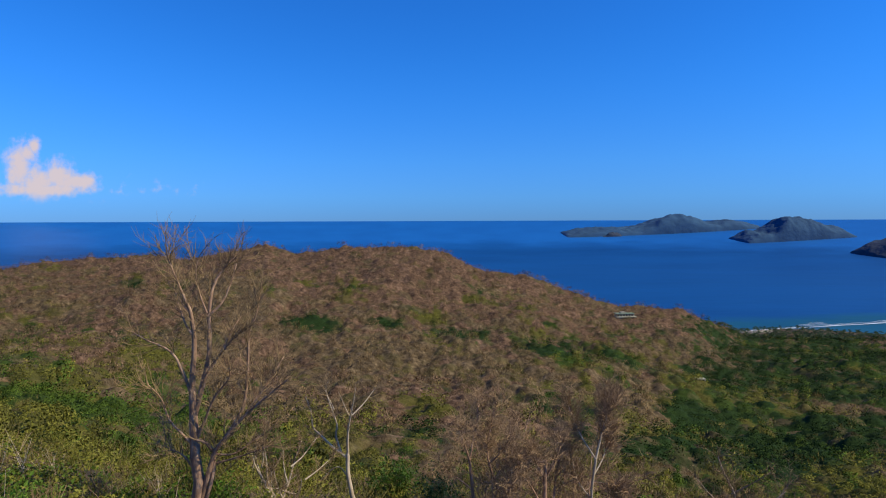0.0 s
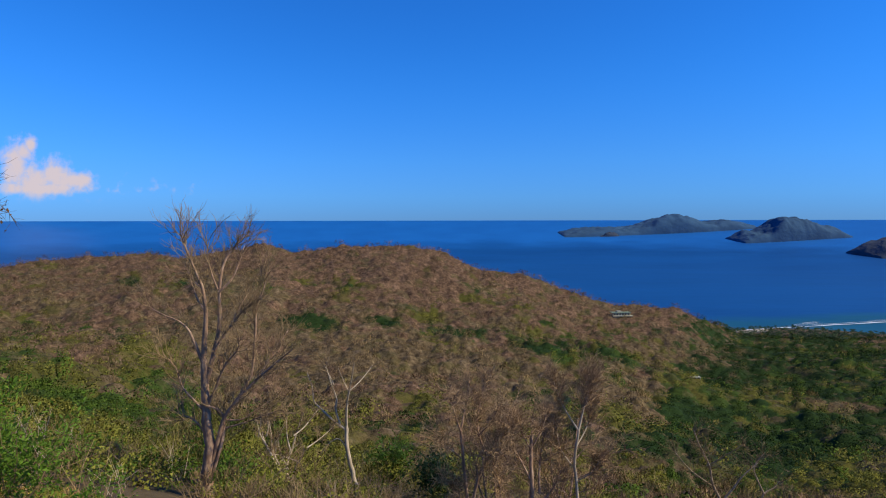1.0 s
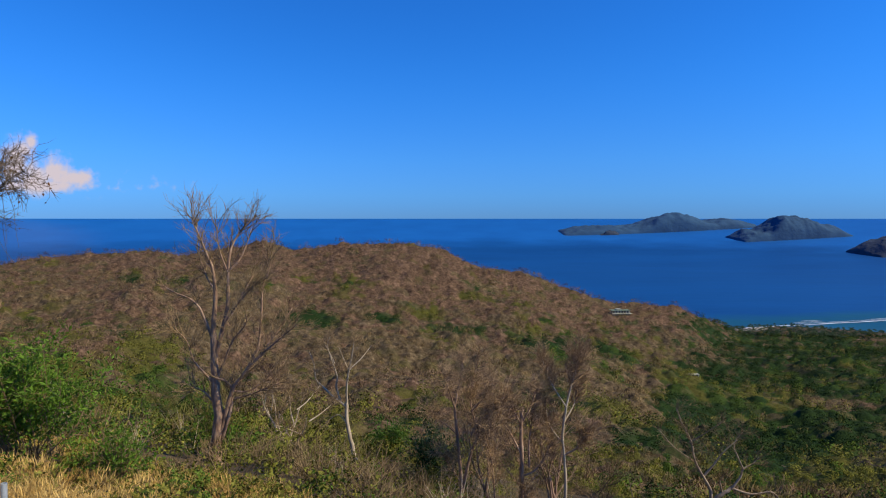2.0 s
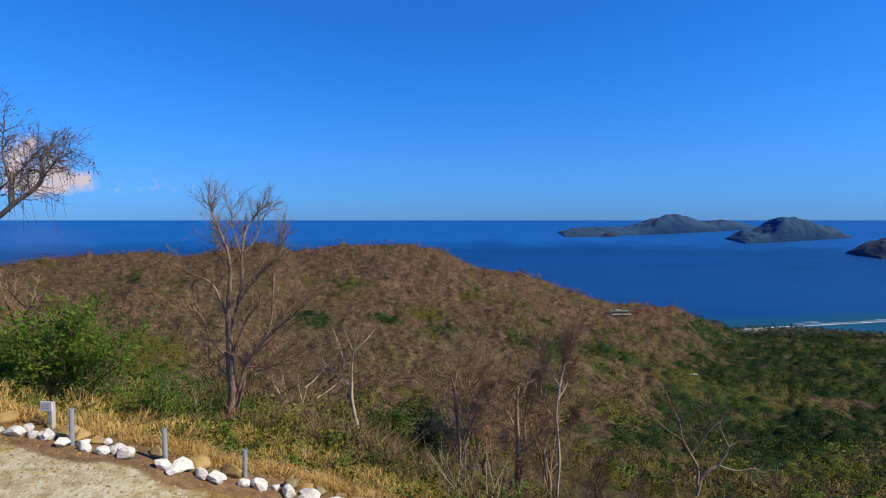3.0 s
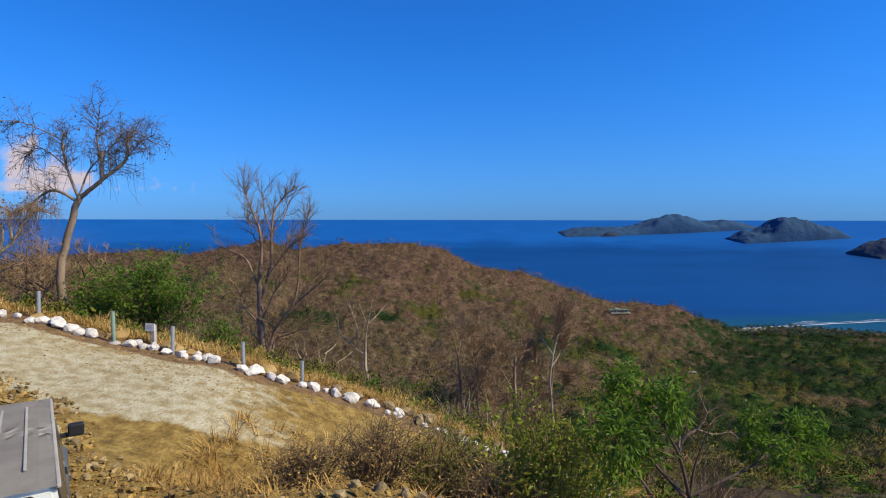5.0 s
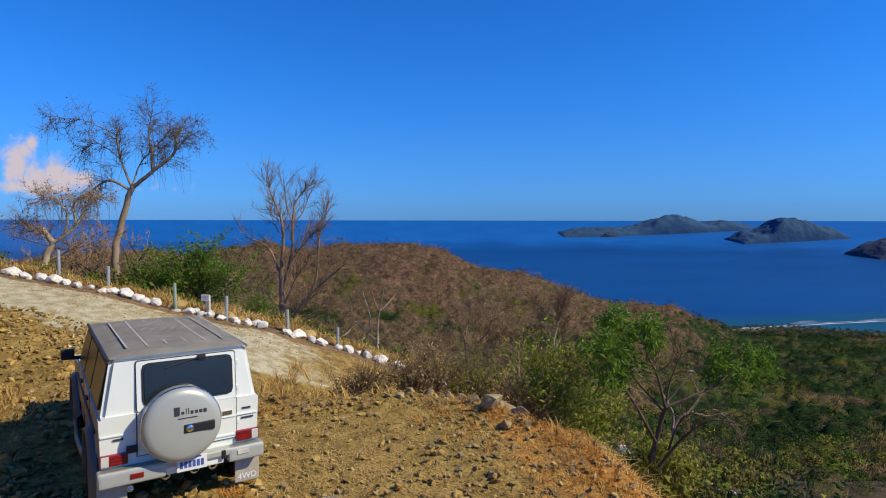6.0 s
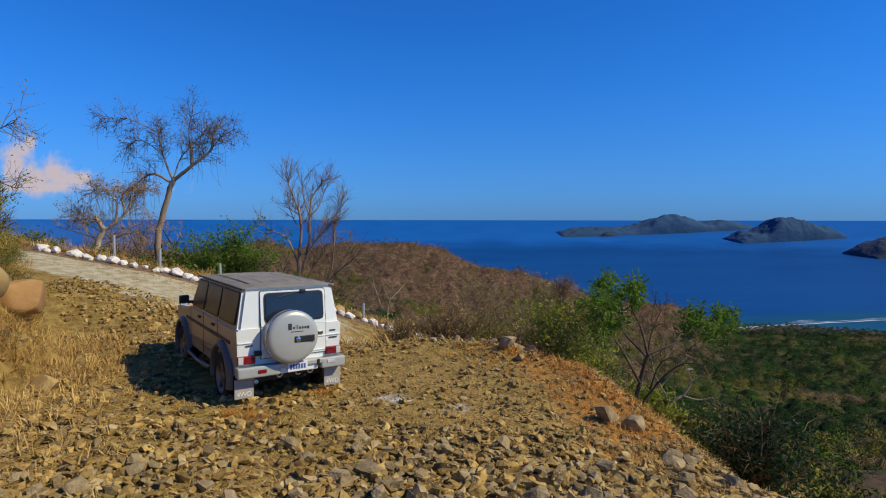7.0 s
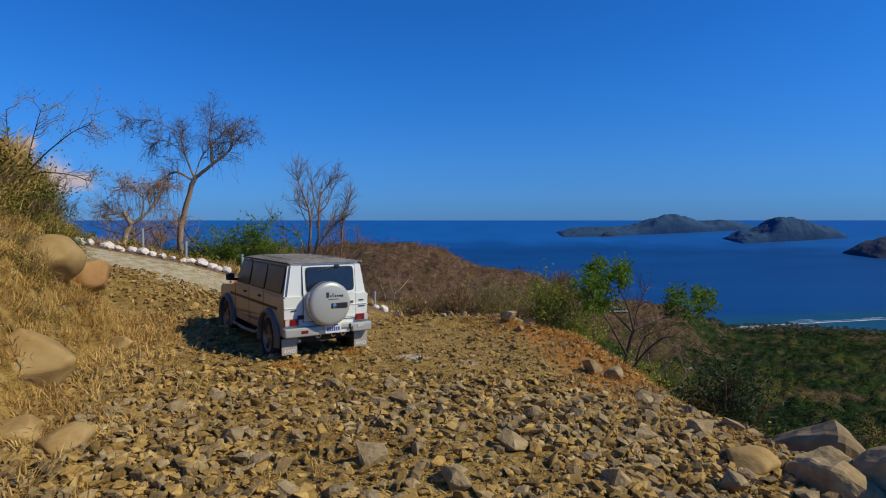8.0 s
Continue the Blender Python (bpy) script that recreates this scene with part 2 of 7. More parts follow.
sand_mask = ((aa > 0.43) & (gy > 700)) * smooth(16, 6, np.abs(gy - (996 + 300 * np.maximum(aa - 0.5, 0))))
verge_mask = smooth(-0.75, -0.35, e_road + 0.25 * fbm(gx * 1.3, gy * 1.3, 78, 2)) * smooth(0.9, 0.4, e_road)
ash_mask = 0.85 * np.maximum(np.exp(-((gx + 2.1) ** 2 + (gy + 6.8) ** 2) / 0.12), np.exp(-((gx + 1.1) ** 2 + (gy + 7.3) ** 2) / 0.1))
for nm, val in (("ash", ash_mask), ("road", road_mask), ("verge", verge_mask), ("wild", wild_mask), ("rust", rust_mask), ("sand", sand_mask)):
    ground.data.attributes.new(nm, "FLOAT", "POINT").data.foreach_set("value", np.asarray(val, dtype=np.float32))
tagged(ground, "dry brown hillside sloping to the coast", "ground", kind="structure")


def sea_height(x, y):
    r = np.maximum(np.hypot(x, y), 2400)
    return SEA * r * (4800 - r) / (2400 * 2400)


ring_r = np.concatenate([np.linspace(300, 2400, 90), np.linspace(2450, 4800, 60)])
ang = np.linspace(radians(-20), radians(200), 180)
gr, ga = np.meshgrid(ring_r, ang)
co = np.stack([gr * np.cos(ga), gr * np.sin(ga), sea_height(gr, gr * 0)], -1).reshape(-1, 3)
nr = len(ring_r)
i = (np.arange(len(ang) - 1)[:, None] * nr + np.arange(nr - 1)[None, :]).reshape(-1)
me = bpy.data.meshes.new("sea")
me.from_pydata(co.tolist(), [], np.stack([i, i + 1, i + nr + 1, i + nr], -1).tolist())
me.materials.append(M_sea)
me.polygons.foreach_set("use_smooth", [True] * len(me.polygons))
sx_, sy_ = co[:, 0], co[:, 1]
sa_ = sx_ / np.maximum(sy_, 30)
near_shore = smooth(260, 10, sy_ - (1000 + 300 * np.maximum(sa_ - 0.5, 0))) * smooth(0.3, 0.5, sa_)
me.attributes.new("shallow", "FLOAT", "POINT").data.foreach_set("value", (near_shore * 0.75).astype(np.float32))
attribute_mix(M_sea, "shallow", [(0.3, (0.004, 0.062, 0.11)), (0.7, (0.008, 0.08, 0.125))], 0.006, 0.6)
# sea haze painted into the water colour: brighter blue towards the horizon
me.attributes.new("far_haze", "FLOAT", "POINT").data.foreach_set("value", smooth(2300, 4900, np.hypot(sx_, sy_)).astype(np.float32))
attribute_mix(M_sea, "far_haze", [(0.3, (0.006, 0.1, 0.34)), (0.7, (0.008, 0.12, 0.39))], 0.004, 0.3)
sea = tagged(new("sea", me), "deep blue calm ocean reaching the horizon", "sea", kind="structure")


# ---- helpers for things and parts ----
def mesh_of(name, verts, faces, mats, smooth_faces=False):
    me = bpy.data.meshes.new(name)
    me.from_pydata(verts if isinstance(verts, list) else verts.tolist(), [], faces if isinstance(faces, list) else faces.tolist())
    for m in mats if isinstance(mats, (list, tuple)) else [mats]:
        me.materials.append(m)
    if smooth_faces:
        me.polygons.foreach_set("use_smooth", [True] * len(me.polygons))
    return me


def empty(name, m):
    o = new(name)
    o.empty_display_size = 0.2
    o.matrix_basis = m
    return o


def part(name, bm, mat, parent, label="", shade=False):
    """Links a bmesh, or a mesh, as one object under a thing or a part."""
    if isinstance(bm, bmesh.types.BMesh):
        me = bpy.data.meshes.new(name)
        bm.to_mesh(me)
        bm.free()
        me.materials.append(mat)
    else:
        me = bm
    if shade:
        me.polygons.foreach_set("use_smooth", [True] * len(me.polygons))
    o = new(name, me)
    o.parent = parent
    if label:
        o["label"] = label
    return o


class Shape:
    """Collects tubes and leaves into one mesh."""

    def __init__(self):
        self.v, self.f, self.n = [], [], 0

    def tube(self, pts, radii, sides=5):
        pts = np.asarray(pts, float)
        k = len(pts)
        d = np.gradient(pts, axis=0)
        d /= np.linalg.norm(d, axis=1)[:, None] + 1e-9
        ref = np.array([0.31, 0.95, 0.08])
        u = np.cross(d, ref)
        u /= np.linalg.norm(u, axis=1)[:, None] + 1e-9
        w = np.cross(d, u)
        ang = np.arange(sides) * 2 * np.pi / sides
        ring = u[:, None, :] * np.cos(ang)[None, :, None] + w[:, None, :] * np.sin(ang)[None, :, None]
        self.v.append((pts[:, None, :] + ring * np.asarray(radii)[:, None, None]).reshape(-1, 3))
        a = np.arange(k - 1)[:, None] * sides + np.arange(sides)[None, :]
        b = np.arange(k - 1)[:, None] * sides + (np.arange(sides)[None, :] + 1) % sides
        self.f.append((np.stack([a, b, b + sides, a + sides], -1).reshape(-1, 4) + self.n))
        self.n += k * sides

    def leaf(self, p, d, size, wide=0.4):
        """A folded pointed leaf from p along d."""
        d = d / (np.linalg.norm(d) + 1e-9)
        side = np.cross(d, np.random.randn(3))
        side /= np.linalg.norm(side) + 1e-9
        up = np.cross(side, d)
        m = p + d * size * 0.5
        self.v.append(np.array([p, m + side * size * wide / 2 + up * size * 0.08, p + d * size, m - side * size * wide / 2 + up * size * 0.08]))
        self.f.append(np.array([[0, 1, 2, 3]]) + self.n)
        self.n += 4

    def mesh(self, name, mat, shade=False):
        return mesh_of(name, np.concatenate(self.v), np.concatenate(self.f), mat, shade)


def bend(p, d, length, n=5, up=0.15, wild=0.25):
    """A wandering twig: points from p along d."""
    out, d, p = [np.array(p, float)], np.array(d, float), np.array(p, float)
    step = length / (n - 1)
    for _ in range(n - 1):
        d = d + np.random.randn(3) * wild + np.array([0, 0, up])
        d /= np.linalg.norm(d)
        p = p + d * step
        out.append(p)
    return np.array(out)


def at_along(path, t):
    seg = np.linalg.norm(np.diff(path, axis=0), axis=1)
    cum = np.concatenate([[0], np.cumsum(seg)]) / max(seg.sum(), 1e-9)
    p = np.array([np.interp(t, cum, path[:, k]) for k in range(3)])
    q = np.array([np.interp(min(t + 0.05, 1), cum, path[:, k]) for k in range(3)])
    r = np.array([np.interp(max(t - 0.05, 0), cum, path[:, k]) for k in range(3)])
    d = q - r
    return p, d / (np.linalg.norm(d) + 1e-9)


def sprout(paths, count, length, shape, radius, up=0.15, wild=0.25, spread_=0.8, lo=0.25, sides=3, n=5):
    """Side branches along the given paths, added to shape. Returns their paths."""
    out = []
    weights = np.array([np.linalg.norm(np.diff(p, axis=0), axis=1).sum() for p in paths])
    pick = np.random.choice(len(paths), count, p=weights / weights.sum())
    for i in pick:
        t = lo + (1 - lo) * np.random.rand() ** 0.8
        p, d = at_along(paths[i], t)
        away = np.random.randn(3)
        away -= d * (away @ d)
        away /= np.linalg.norm(away) + 1e-9
        d = d * (1 - 0.5 * spread_) + away * spread_
        tw = bend(p, d / np.linalg.norm(d), length * (0.5 + np.random.rand()), n, up, wild)
        shape.tube(tw, np.linspace(radius, radius * 0.35, n), sides)
        out.append(tw)
    return out


def smooth_path(pts, n=4):
    """A rounded polyline through the given points."""
    pts = np.asarray(pts, float)
    t = np.arange(len(pts))
    tt = np.linspace(0, len(pts) - 1, (len(pts) - 1) * n + 1)
    out = np.zeros((len(tt), 3))
    for i, v in enumerate(tt):
        k = min(int(v), len(pts) - 2)
        f = v - k
        p0, p1, p2, p3 = pts[max(k - 1, 0)], pts[k], pts[k + 1], pts[min(k + 2, len(pts) - 1)]
        out[i] = 0.5 * (2 * p1 + (p2 - p0) * f + (2 * p0 - 5 * p1 + 4 * p2 - p3) * f * f + (3 * p1 - p0 - 3 * p2 + p3) * f ** 3)
    return out


def ground_at(x, y):
    return float(height(np.array(float(x)), np.array(float(y))))


# ---- plant materials ----
def leaf_material(name, a, b, rough=0.6, scale=0.25, spots=None):
    m = material(name, [(0.3, a), (0.7, b)], scale, 3, rough, per="island", vary=0.3, spec=0.25)
    n, l = m.node_tree.nodes, m.node_tree.links
    p, out = n["Principled BSDF"], n["Material Output"]
    t, mix = n.new("ShaderNodeBsdfTranslucent"), n.new("ShaderNodeMixShader")
    l.new(p.inputs["Base Color"].links[0].from_socket, t.inputs["Color"])
    mix.inputs[0].default_value = 0.45
    l.new(p.outputs[0], mix.inputs[1])
    l.new(t.outputs[0], mix.inputs[2])
    l.new(mix.outputs[0], out.inputs["Surface"])
    return m


M_bark_pink = material("bark_reddish", [(0.3, (0.18, 0.105, 0.062)), (0.5, (0.33, 0.205, 0.13)), (0.7, (0.55, 0.38, 0.26))], 5, 8, 0.9, 0.9, 14, stretch=(1, 1, 0.25), coarse=0.2)
M_bark_pale = material("bark_pale", [(0.3, (0.34, 0.26, 0.17)), (0.7, (0.6, 0.49, 0.35))], 4, 6, 0.85, 0.4, 12, stretch=(1, 1, 0.3), coarse=0.2)
M_bark_tan = material("bark_tan", [(0.3, (0.2, 0.14, 0.09)), (0.7, (0.42, 0.32, 0.22))], 4, 6, 0.85, 0.5, 12, stretch=(1, 1, 0.4), coarse=0.2)
M_bark_dark = material("bark_dark", [(0.3, (0.06, 0.042, 0.03)), (0.7, (0.15, 0.11, 0.08))], 4, 6, 0.9, 0.4, 12, stretch=(1, 1, 0.3), coarse=0.2)
M_twig = material("twigs_brown", [(0.3, (0.14, 0.09, 0.042)), (0.7, (0.3, 0.205, 0.105))], 0.4, 3, 0.9, per="island", vary=0.25)
M_twig_dark = material("twigs_dark", [(0.3, (0.075, 0.052, 0.032)), (0.7, (0.16, 0.115, 0.07))], 0.4, 3, 0.9, per="island", vary=0.25)
M_twig_red = material("twigs_reddish", [(0.3, (0.21, 0.13, 0.062)), (0.7, (0.4, 0.265, 0.14))], 0.4, 3, 0.9, per="island", vary=0.25)
M_leaf_bright = leaf_material("leaves_bright_green", (0.085, 0.17, 0.014), (0.185, 0.3, 0.03), scale=1.0)
M_leaf_mid = leaf_material("leaves_green", (0.045, 0.1, 0.012), (0.1, 0.18, 0.02), scale=0.7)
M_leaf_dark = leaf_material("leaves_dark_green", (0.014, 0.035, 0.012), (0.035, 0.075, 0.018), 0.45, scale=0.6)
M_leaf_olive = leaf_material("leaves_olive", (0.22, 0.25, 0.028), (0.4, 0.41, 0.055), scale=0.5)
M_leaf_dry = leaf_material("leaves_dry", (0.13, 0.06, 0.02), (0.26, 0.13, 0.045), 0.8, scale=0.8)
M_straw = material("dry_grass", [(0.3, (0.37, 0.215, 0.055)), (0.7, (0.64, 0.44, 0.145))], 0.6, 3, 0.85, per="island", vary=0.28)
M_straw_rust = material("rusty_dry_grass", [(0.3, (0.42, 0.175, 0.03)), (0.7, (0.66, 0.325, 0.06))], 0.8, 3, 0.85, per="island", vary=0.28)


# ---- trees with limbs that can be told apart ----
def tree(name, base, limbs, bark, label, twig_mat, twigs=(160, 1.0, 0.016), fine=(700, 0.5, 0.007), up=0.12, wild=0.25, spread_=0.75,
         leaves=None, vines=0, depth_jitter=0.35, group="", scale=1.0, tip_leaves=0, fine_up=None):
    """limbs: (start radius, end radius, [(across, up), ...]) in the plane facing the slope, the first one the trunk."""
    x, y, z = base
    root = empty(name, pose(x, y, z, 0, 0, 0))
    tagged(root, label, "tree", group)
    paths = []
    for i, (r0, r1, pts) in enumerate(limbs):
        drift = 0.0 if i == 0 else np.random.uniform(-1, 1) * depth_jitter
        pts3 = [(a * scale, drift * k / max(len(pts) - 1, 1) * (b * 0.35 + 0.4) + np.random.uniform(-0.05, 0.05), b * scale) for k, (a, b) in enumerate(pts)]
        sp = smooth_path(pts3)
        sp[1:] += np.random.randn(len(sp) - 1, 3) * r1 * 0.16
        sh = Shape()
        sh.tube(sp, np.linspace(r0, r1, len(sp)), 9 if i == 0 else 6)
        part("trunk" if i == 0 else "limb", sh.mesh("limb", bark, True), None, root)
        paths.append(sp)
    cut = paths[1:] if len(paths) > 1 else paths
    sh = Shape()
    tw = sprout(cut, twigs[0], twigs[1], sh, twigs[2], up, wild, spread_, 0.3, 3, 5)
    tw2 = sprout(tw, fine[0], fine[1], sh, fine[2], up if fine_up is None else fine_up, wild * 1.2, spread_, 0.2, 3, 3)
    tagged(part("twig_crown", sh.mesh("twig_crown", twig_mat), None, root), kind="stuff")
    if vines:
        sv = Shape()
        for i in np.random.choice(len(tw), vines):
            p, d = at_along(tw[i], np.random.rand())
            if p[2] < 2.4:
                continue
            sv.tube(bend(p, (0.1 * np.random.randn(), 0.1 * np.random.randn(), -1), np.random.uniform(0.4, 1.9), 6, -0.25, 0.12), np.linspace(0.008, 0.004, 6), 3)
        tagged(part("vine_tangle", sv.mesh("vine_tangle", M_twig), None, root, "thin dry hanging vines"), kind="stuff")
    if leaves or tip_leaves:
        mat, count, size, wide, droop, where = leaves or (M_leaf_dry, tip_leaves, 0.09, 0.55, -0.6, None)
        sl = Shape()
        pool = [t for t in tw2 if where is None or where(t[-1])]
        for i in np.random.randint(0, len(pool), count):
            p, d = at_along(pool[i], np.random.uniform(0.4, 1))
            sl.leaf(p + np.random.randn(3) * size * 0.5, d * 0.5 + np.random.randn(3) * 0.5 + np.array([0, 0, droop]), size * np.random.uniform(0.6, 1.3), wide)
        tagged(part("foliage", sl.mesh("foliage", mat), None, root), kind="stuff")
    return root


np.random.seed(5)
tree("tall_tree", (-14.55, 11.2, -5.94), [
    (0.17, 0.11, [(0.05, -1.5), (0.05, -0.3), (0.05, 1.37), (0.2, 2.2), (0.58, 3.47), (0.8, 4.05)]),
    (0.1, 0.04, [(0.8, 4.05), (1.26, 4.37), (1.8, 4.8), (2.37, 5.26), (2.63, 5.68), (2.63, 6.2), (2.9, 6.5)]),
    (0.1, 0.06, [(1.68, 4.74), (1.6, 5.2), (1.58, 5.7)]),
    (0.035, 0.012, [(1.58, 5.6), (1.7, 6.3), (2.0, 7.0)]),
    (0.06, 0.02, [(0.8, 4.0), (0.4, 4.95), (0.1, 5.9), (0.0, 6.5)]),
    (0.04, 0.015, [(0.8, 4.0), (1.05, 5.05), (1.58, 5.8), (2.1, 6.6)]),
    (0.07, 0.03, [(0.7, 3.9), (0.0, 4.3), (-0.63, 4.05), (-0.95, 3.6)]),
    (0.03, 0.01, [(0.3, 5.25), (-0.85, 5.9), (-1.7, 5.6)]),
    (0.025, 0.008, [(0.1, 6.2), (-1.05, 6.75), (-2.2, 6.7)]),
    (0.03, 0.01, [(2.5, 5.4), (3.1, 6.0), (3.7, 6.3)]),
], M_bark_tan, "tall leafless tan-barked tree with hanging vines behind the roadside posts", M_twig_dark, (330, 0.8, 0.013), (2400, 0.38, 0.0065), up=0.02, wild=0.3,
    vines=85, tip_leaves=420, fine_up=-0.02, scale=1.03)
tree("leaning_tree", (-16.6, 9.8, -5.5), [
    (0.15, 0.11, [(0, -0.3), (0.1, 0.85), (0.4, 1.4)]),
    (0.12, 0.09, [(0.35, 1.35), (0.3, 1.75), (0.22, 1.95)]),
    (0.09, 0.03, [(0.4, 1.4), (0.9, 1.75), (1.3, 2.2), (1.7, 3.0), (2.2, 3.35)]),
    (0.05, 0.015, [(0.9, 1.8), (1.05, 2.6), (0.6, 3.15), (0.1, 3.2)]),
    (0.05, 0.015, [(1.3, 2.2), (1.2, 2.9), (1.5, 3.3)]),
    (0.045, 0.012, [(0.35, 0.75), (1.3, 1.2), (2.5, 1.5)]),
    (0.03, 0.01, [(0.3, 1.6), (-0.5, 2.1), (-0.9, 2.2)]),
], M_bark_pale, "small crooked tan tree with a flat dry crown by the road", M_twig_red, (230, 0.7, 0.013), (1700, 0.35, 0.0065), up=0.0, wild=0.32, vines=110, tip_leaves=520, fine_up=-0.04)
tree("bare_tree", (-10.75, 24.0, -13.2), [
    (0.3, 0.15, [(-0.06, -0.76), (-0.10, 1.30), (0.03, 2.89), (-0.10, 4.48), (-0.16, 6.07), (-0.22, 7.35)]),
    (0.15, 0.02, [(0.03, 1.62), (0.41, 2.89), (0.80, 4.17), (1.21, 4.80), (2.32, 6.07), (3.59, 7.19), (4.55, 7.98)]),
    (0.14, 0.02, [(-0.22, 7.19), (-0.10, 8.30), (0.03, 9.57), (-0.06, 10.84), (-0.22, 11.48), (-0.70, 12.75), (-0.95, 13.71)]),
    (0.14, 0.02, [(-0.10, 6.07), (0.25, 7.35), (0.57, 8.94), (0.60, 10.84), (0.80, 12.12), (1.37, 13.07), (2.00, 13.64)]),
    (0.06, 0.015, [(0.60, 10.68), (1.21, 11.32), (1.62, 12.43), (1.69, 13.07)]),
    (0.08, 0.015, [(-0.29, 7.19), (-0.70, 8.30), (-0.92, 8.78), (-1.34, 9.25), (-2.13, 9.57), (-2.93, 10.05)]),
    (0.08, 0.015, [(0.25, 7.35), (0.73, 8.30), (1.53, 9.25), (2.32, 10.21)]),
    (0.08, 0.02, [(-0.06, 4.80), (0.41, 5.76), (1.05, 7.03), (1.84, 7.98), (2.00, 8.62)]),
    (0.07, 0.015, [(0.29, 7.66), (0.89, 8.62), (1.53, 10.05), (1.69, 10.46)]),
    (0.09, 0.015, [(1.21, 4.80), (2.16, 6.39), (2.42, 8.30), (2.54, 9.89), (2.89, 10.84), (3.12, 12.12)]),
    (0.05, 0.012, [(2.32, 6.07), (2.96, 7.03), (3.75, 8.30), (3.91, 8.62)]),
    (0.05, 0.012, [(0.89, 4.17), (1.69, 4.17), (2.64, 4.80), (3.43, 5.28)]),
    (0.05, 0.012, [(0.73, 3.69), (2.00, 4.10), (2.80, 4.48), (3.59, 4.80)]),
    (0.07, 0.012, [(-0.10, 4.48), (-0.54, 5.12), (-1.11, 5.91), (-1.34, 7.03), (-1.81, 7.82)]),
    (0.05, 0.012, [(-0.06, 3.21), (-0.70, 4.01), (-1.34, 4.32), (-2.07, 4.55)]),
    (0.1, 0.05, [(0.10, 1.30), (0.60, 2.73), (0.80, 4.17), (0.48, 4.80), (0.03, 4.96)]),
    (0.05, 0.012, [(-0.06, 10.78), (-0.86, 11.16), (-1.65, 11.96)]),
    (0.05, 0.012, [(0.03, 9.57), (-0.48, 10.21), (-0.86, 11.00), (-1.11, 11.48)]),
    (0.05, 0.012, [(0.60, 10.84), (0.29, 11.80), (0.16, 12.75), (0.35, 13.45)]),
], M_bark_pink, "tall bare tree with reddish bark and fanned limbs", M_twig, (430, 1.05, 0.021), (2700, 0.6, 0.01), up=0.15, wild=0.22, spread_=0.58, scale=0.92)
tree("slender_tree", (-5.13, 31.0, -15.6), [
    (0.15, 0.1, [(0.27, -1.32), (0.23, -0.15), (0.00, 0.81), (-0.31, 2.36), (-0.31, 3.60)]),
    (0.085, 0.02, [(-0.31, 3.52), (-0.27, 4.68), (-0.08, 5.84), (0.19, 7.00), (0.35, 7.86)]),
    (0.045, 0.012, [(-0.08, 5.84), (0.58, 6.42), (1.24, 7.20)]),
    (0.045, 0.012, [(-0.12, 5.65), (-0.46, 6.62), (-0.70, 7.47)]),
    (0.08, 0.02, [(-0.31, 3.33), (-1.08, 3.91), (-1.93, 4.76), (-2.32, 5.26), (-2.40, 6.23), (-2.71, 7.08)]),
    (0.07, 0.015, [(-0.70, 3.60), (-0.97, 4.68), (-0.89, 5.46), (-1.24, 6.62), (-1.43, 7.59), (-1.24, 8.17)]),
    (0.03, 0.01, [(-1.08, 6.23), (-1.55, 7.00), (-1.93, 7.47)]),
    (0.04, 0.012, [(-0.23, 1.97), (-0.77, 2.75), (-1.35, 2.52), (-1.93, 1.97)]),
], M_bark_pale, "slender pale bare tree on the slope below the road", M_twig, (80, 0.8, 0.018), (300, 0.5, 0.01), up=0.18, wild=0.2, scale=0.94)


def wild_limbs(h, stems, lean=0.35, r=0.16):
    """Limbs of a many-stemmed bare tree of height h."""
    out = [(r, r * 0.6, [(0, -0.6), (np.random.uniform(-0.15, 0.15), h * 0.16), (np.random.uniform(-0.2, 0.2), h * 0.32)])]
    top = out[0][2][-1]
    for _ in range(stems):
        a = np.random.uniform(-lean, lean)
        pts = [(top[0] * f, top[1] * f + 0.02) for f in [np.random.uniform(0.25, 1)]]
        for k in range(4):
            a = a * 0.85 + np.random.uniform(-0.22, 0.22)
            pts.append((pts[-1][0] + math.sin(a) * h * 0.19, pts[-1][1] + math.cos(a) * h * 0.17))
        out.append((r * 0.55, r * 0.1, pts))
        for k in (1, 2, 3):
            b = a + np.random.choice([-1, 1]) * np.random.uniform(0.4, 0.9)
            side = [pts[k]]
            for _k in range(3):
                b += np.random.uniform(-0.3, 0.3)
                side.append((side[-1][0] + math.sin(b) * h * 0.1, side[-1][1] + abs(math.cos(b)) * h * 0.1))
            out.append((r * 0.28, r * 0.07, side))
    return out


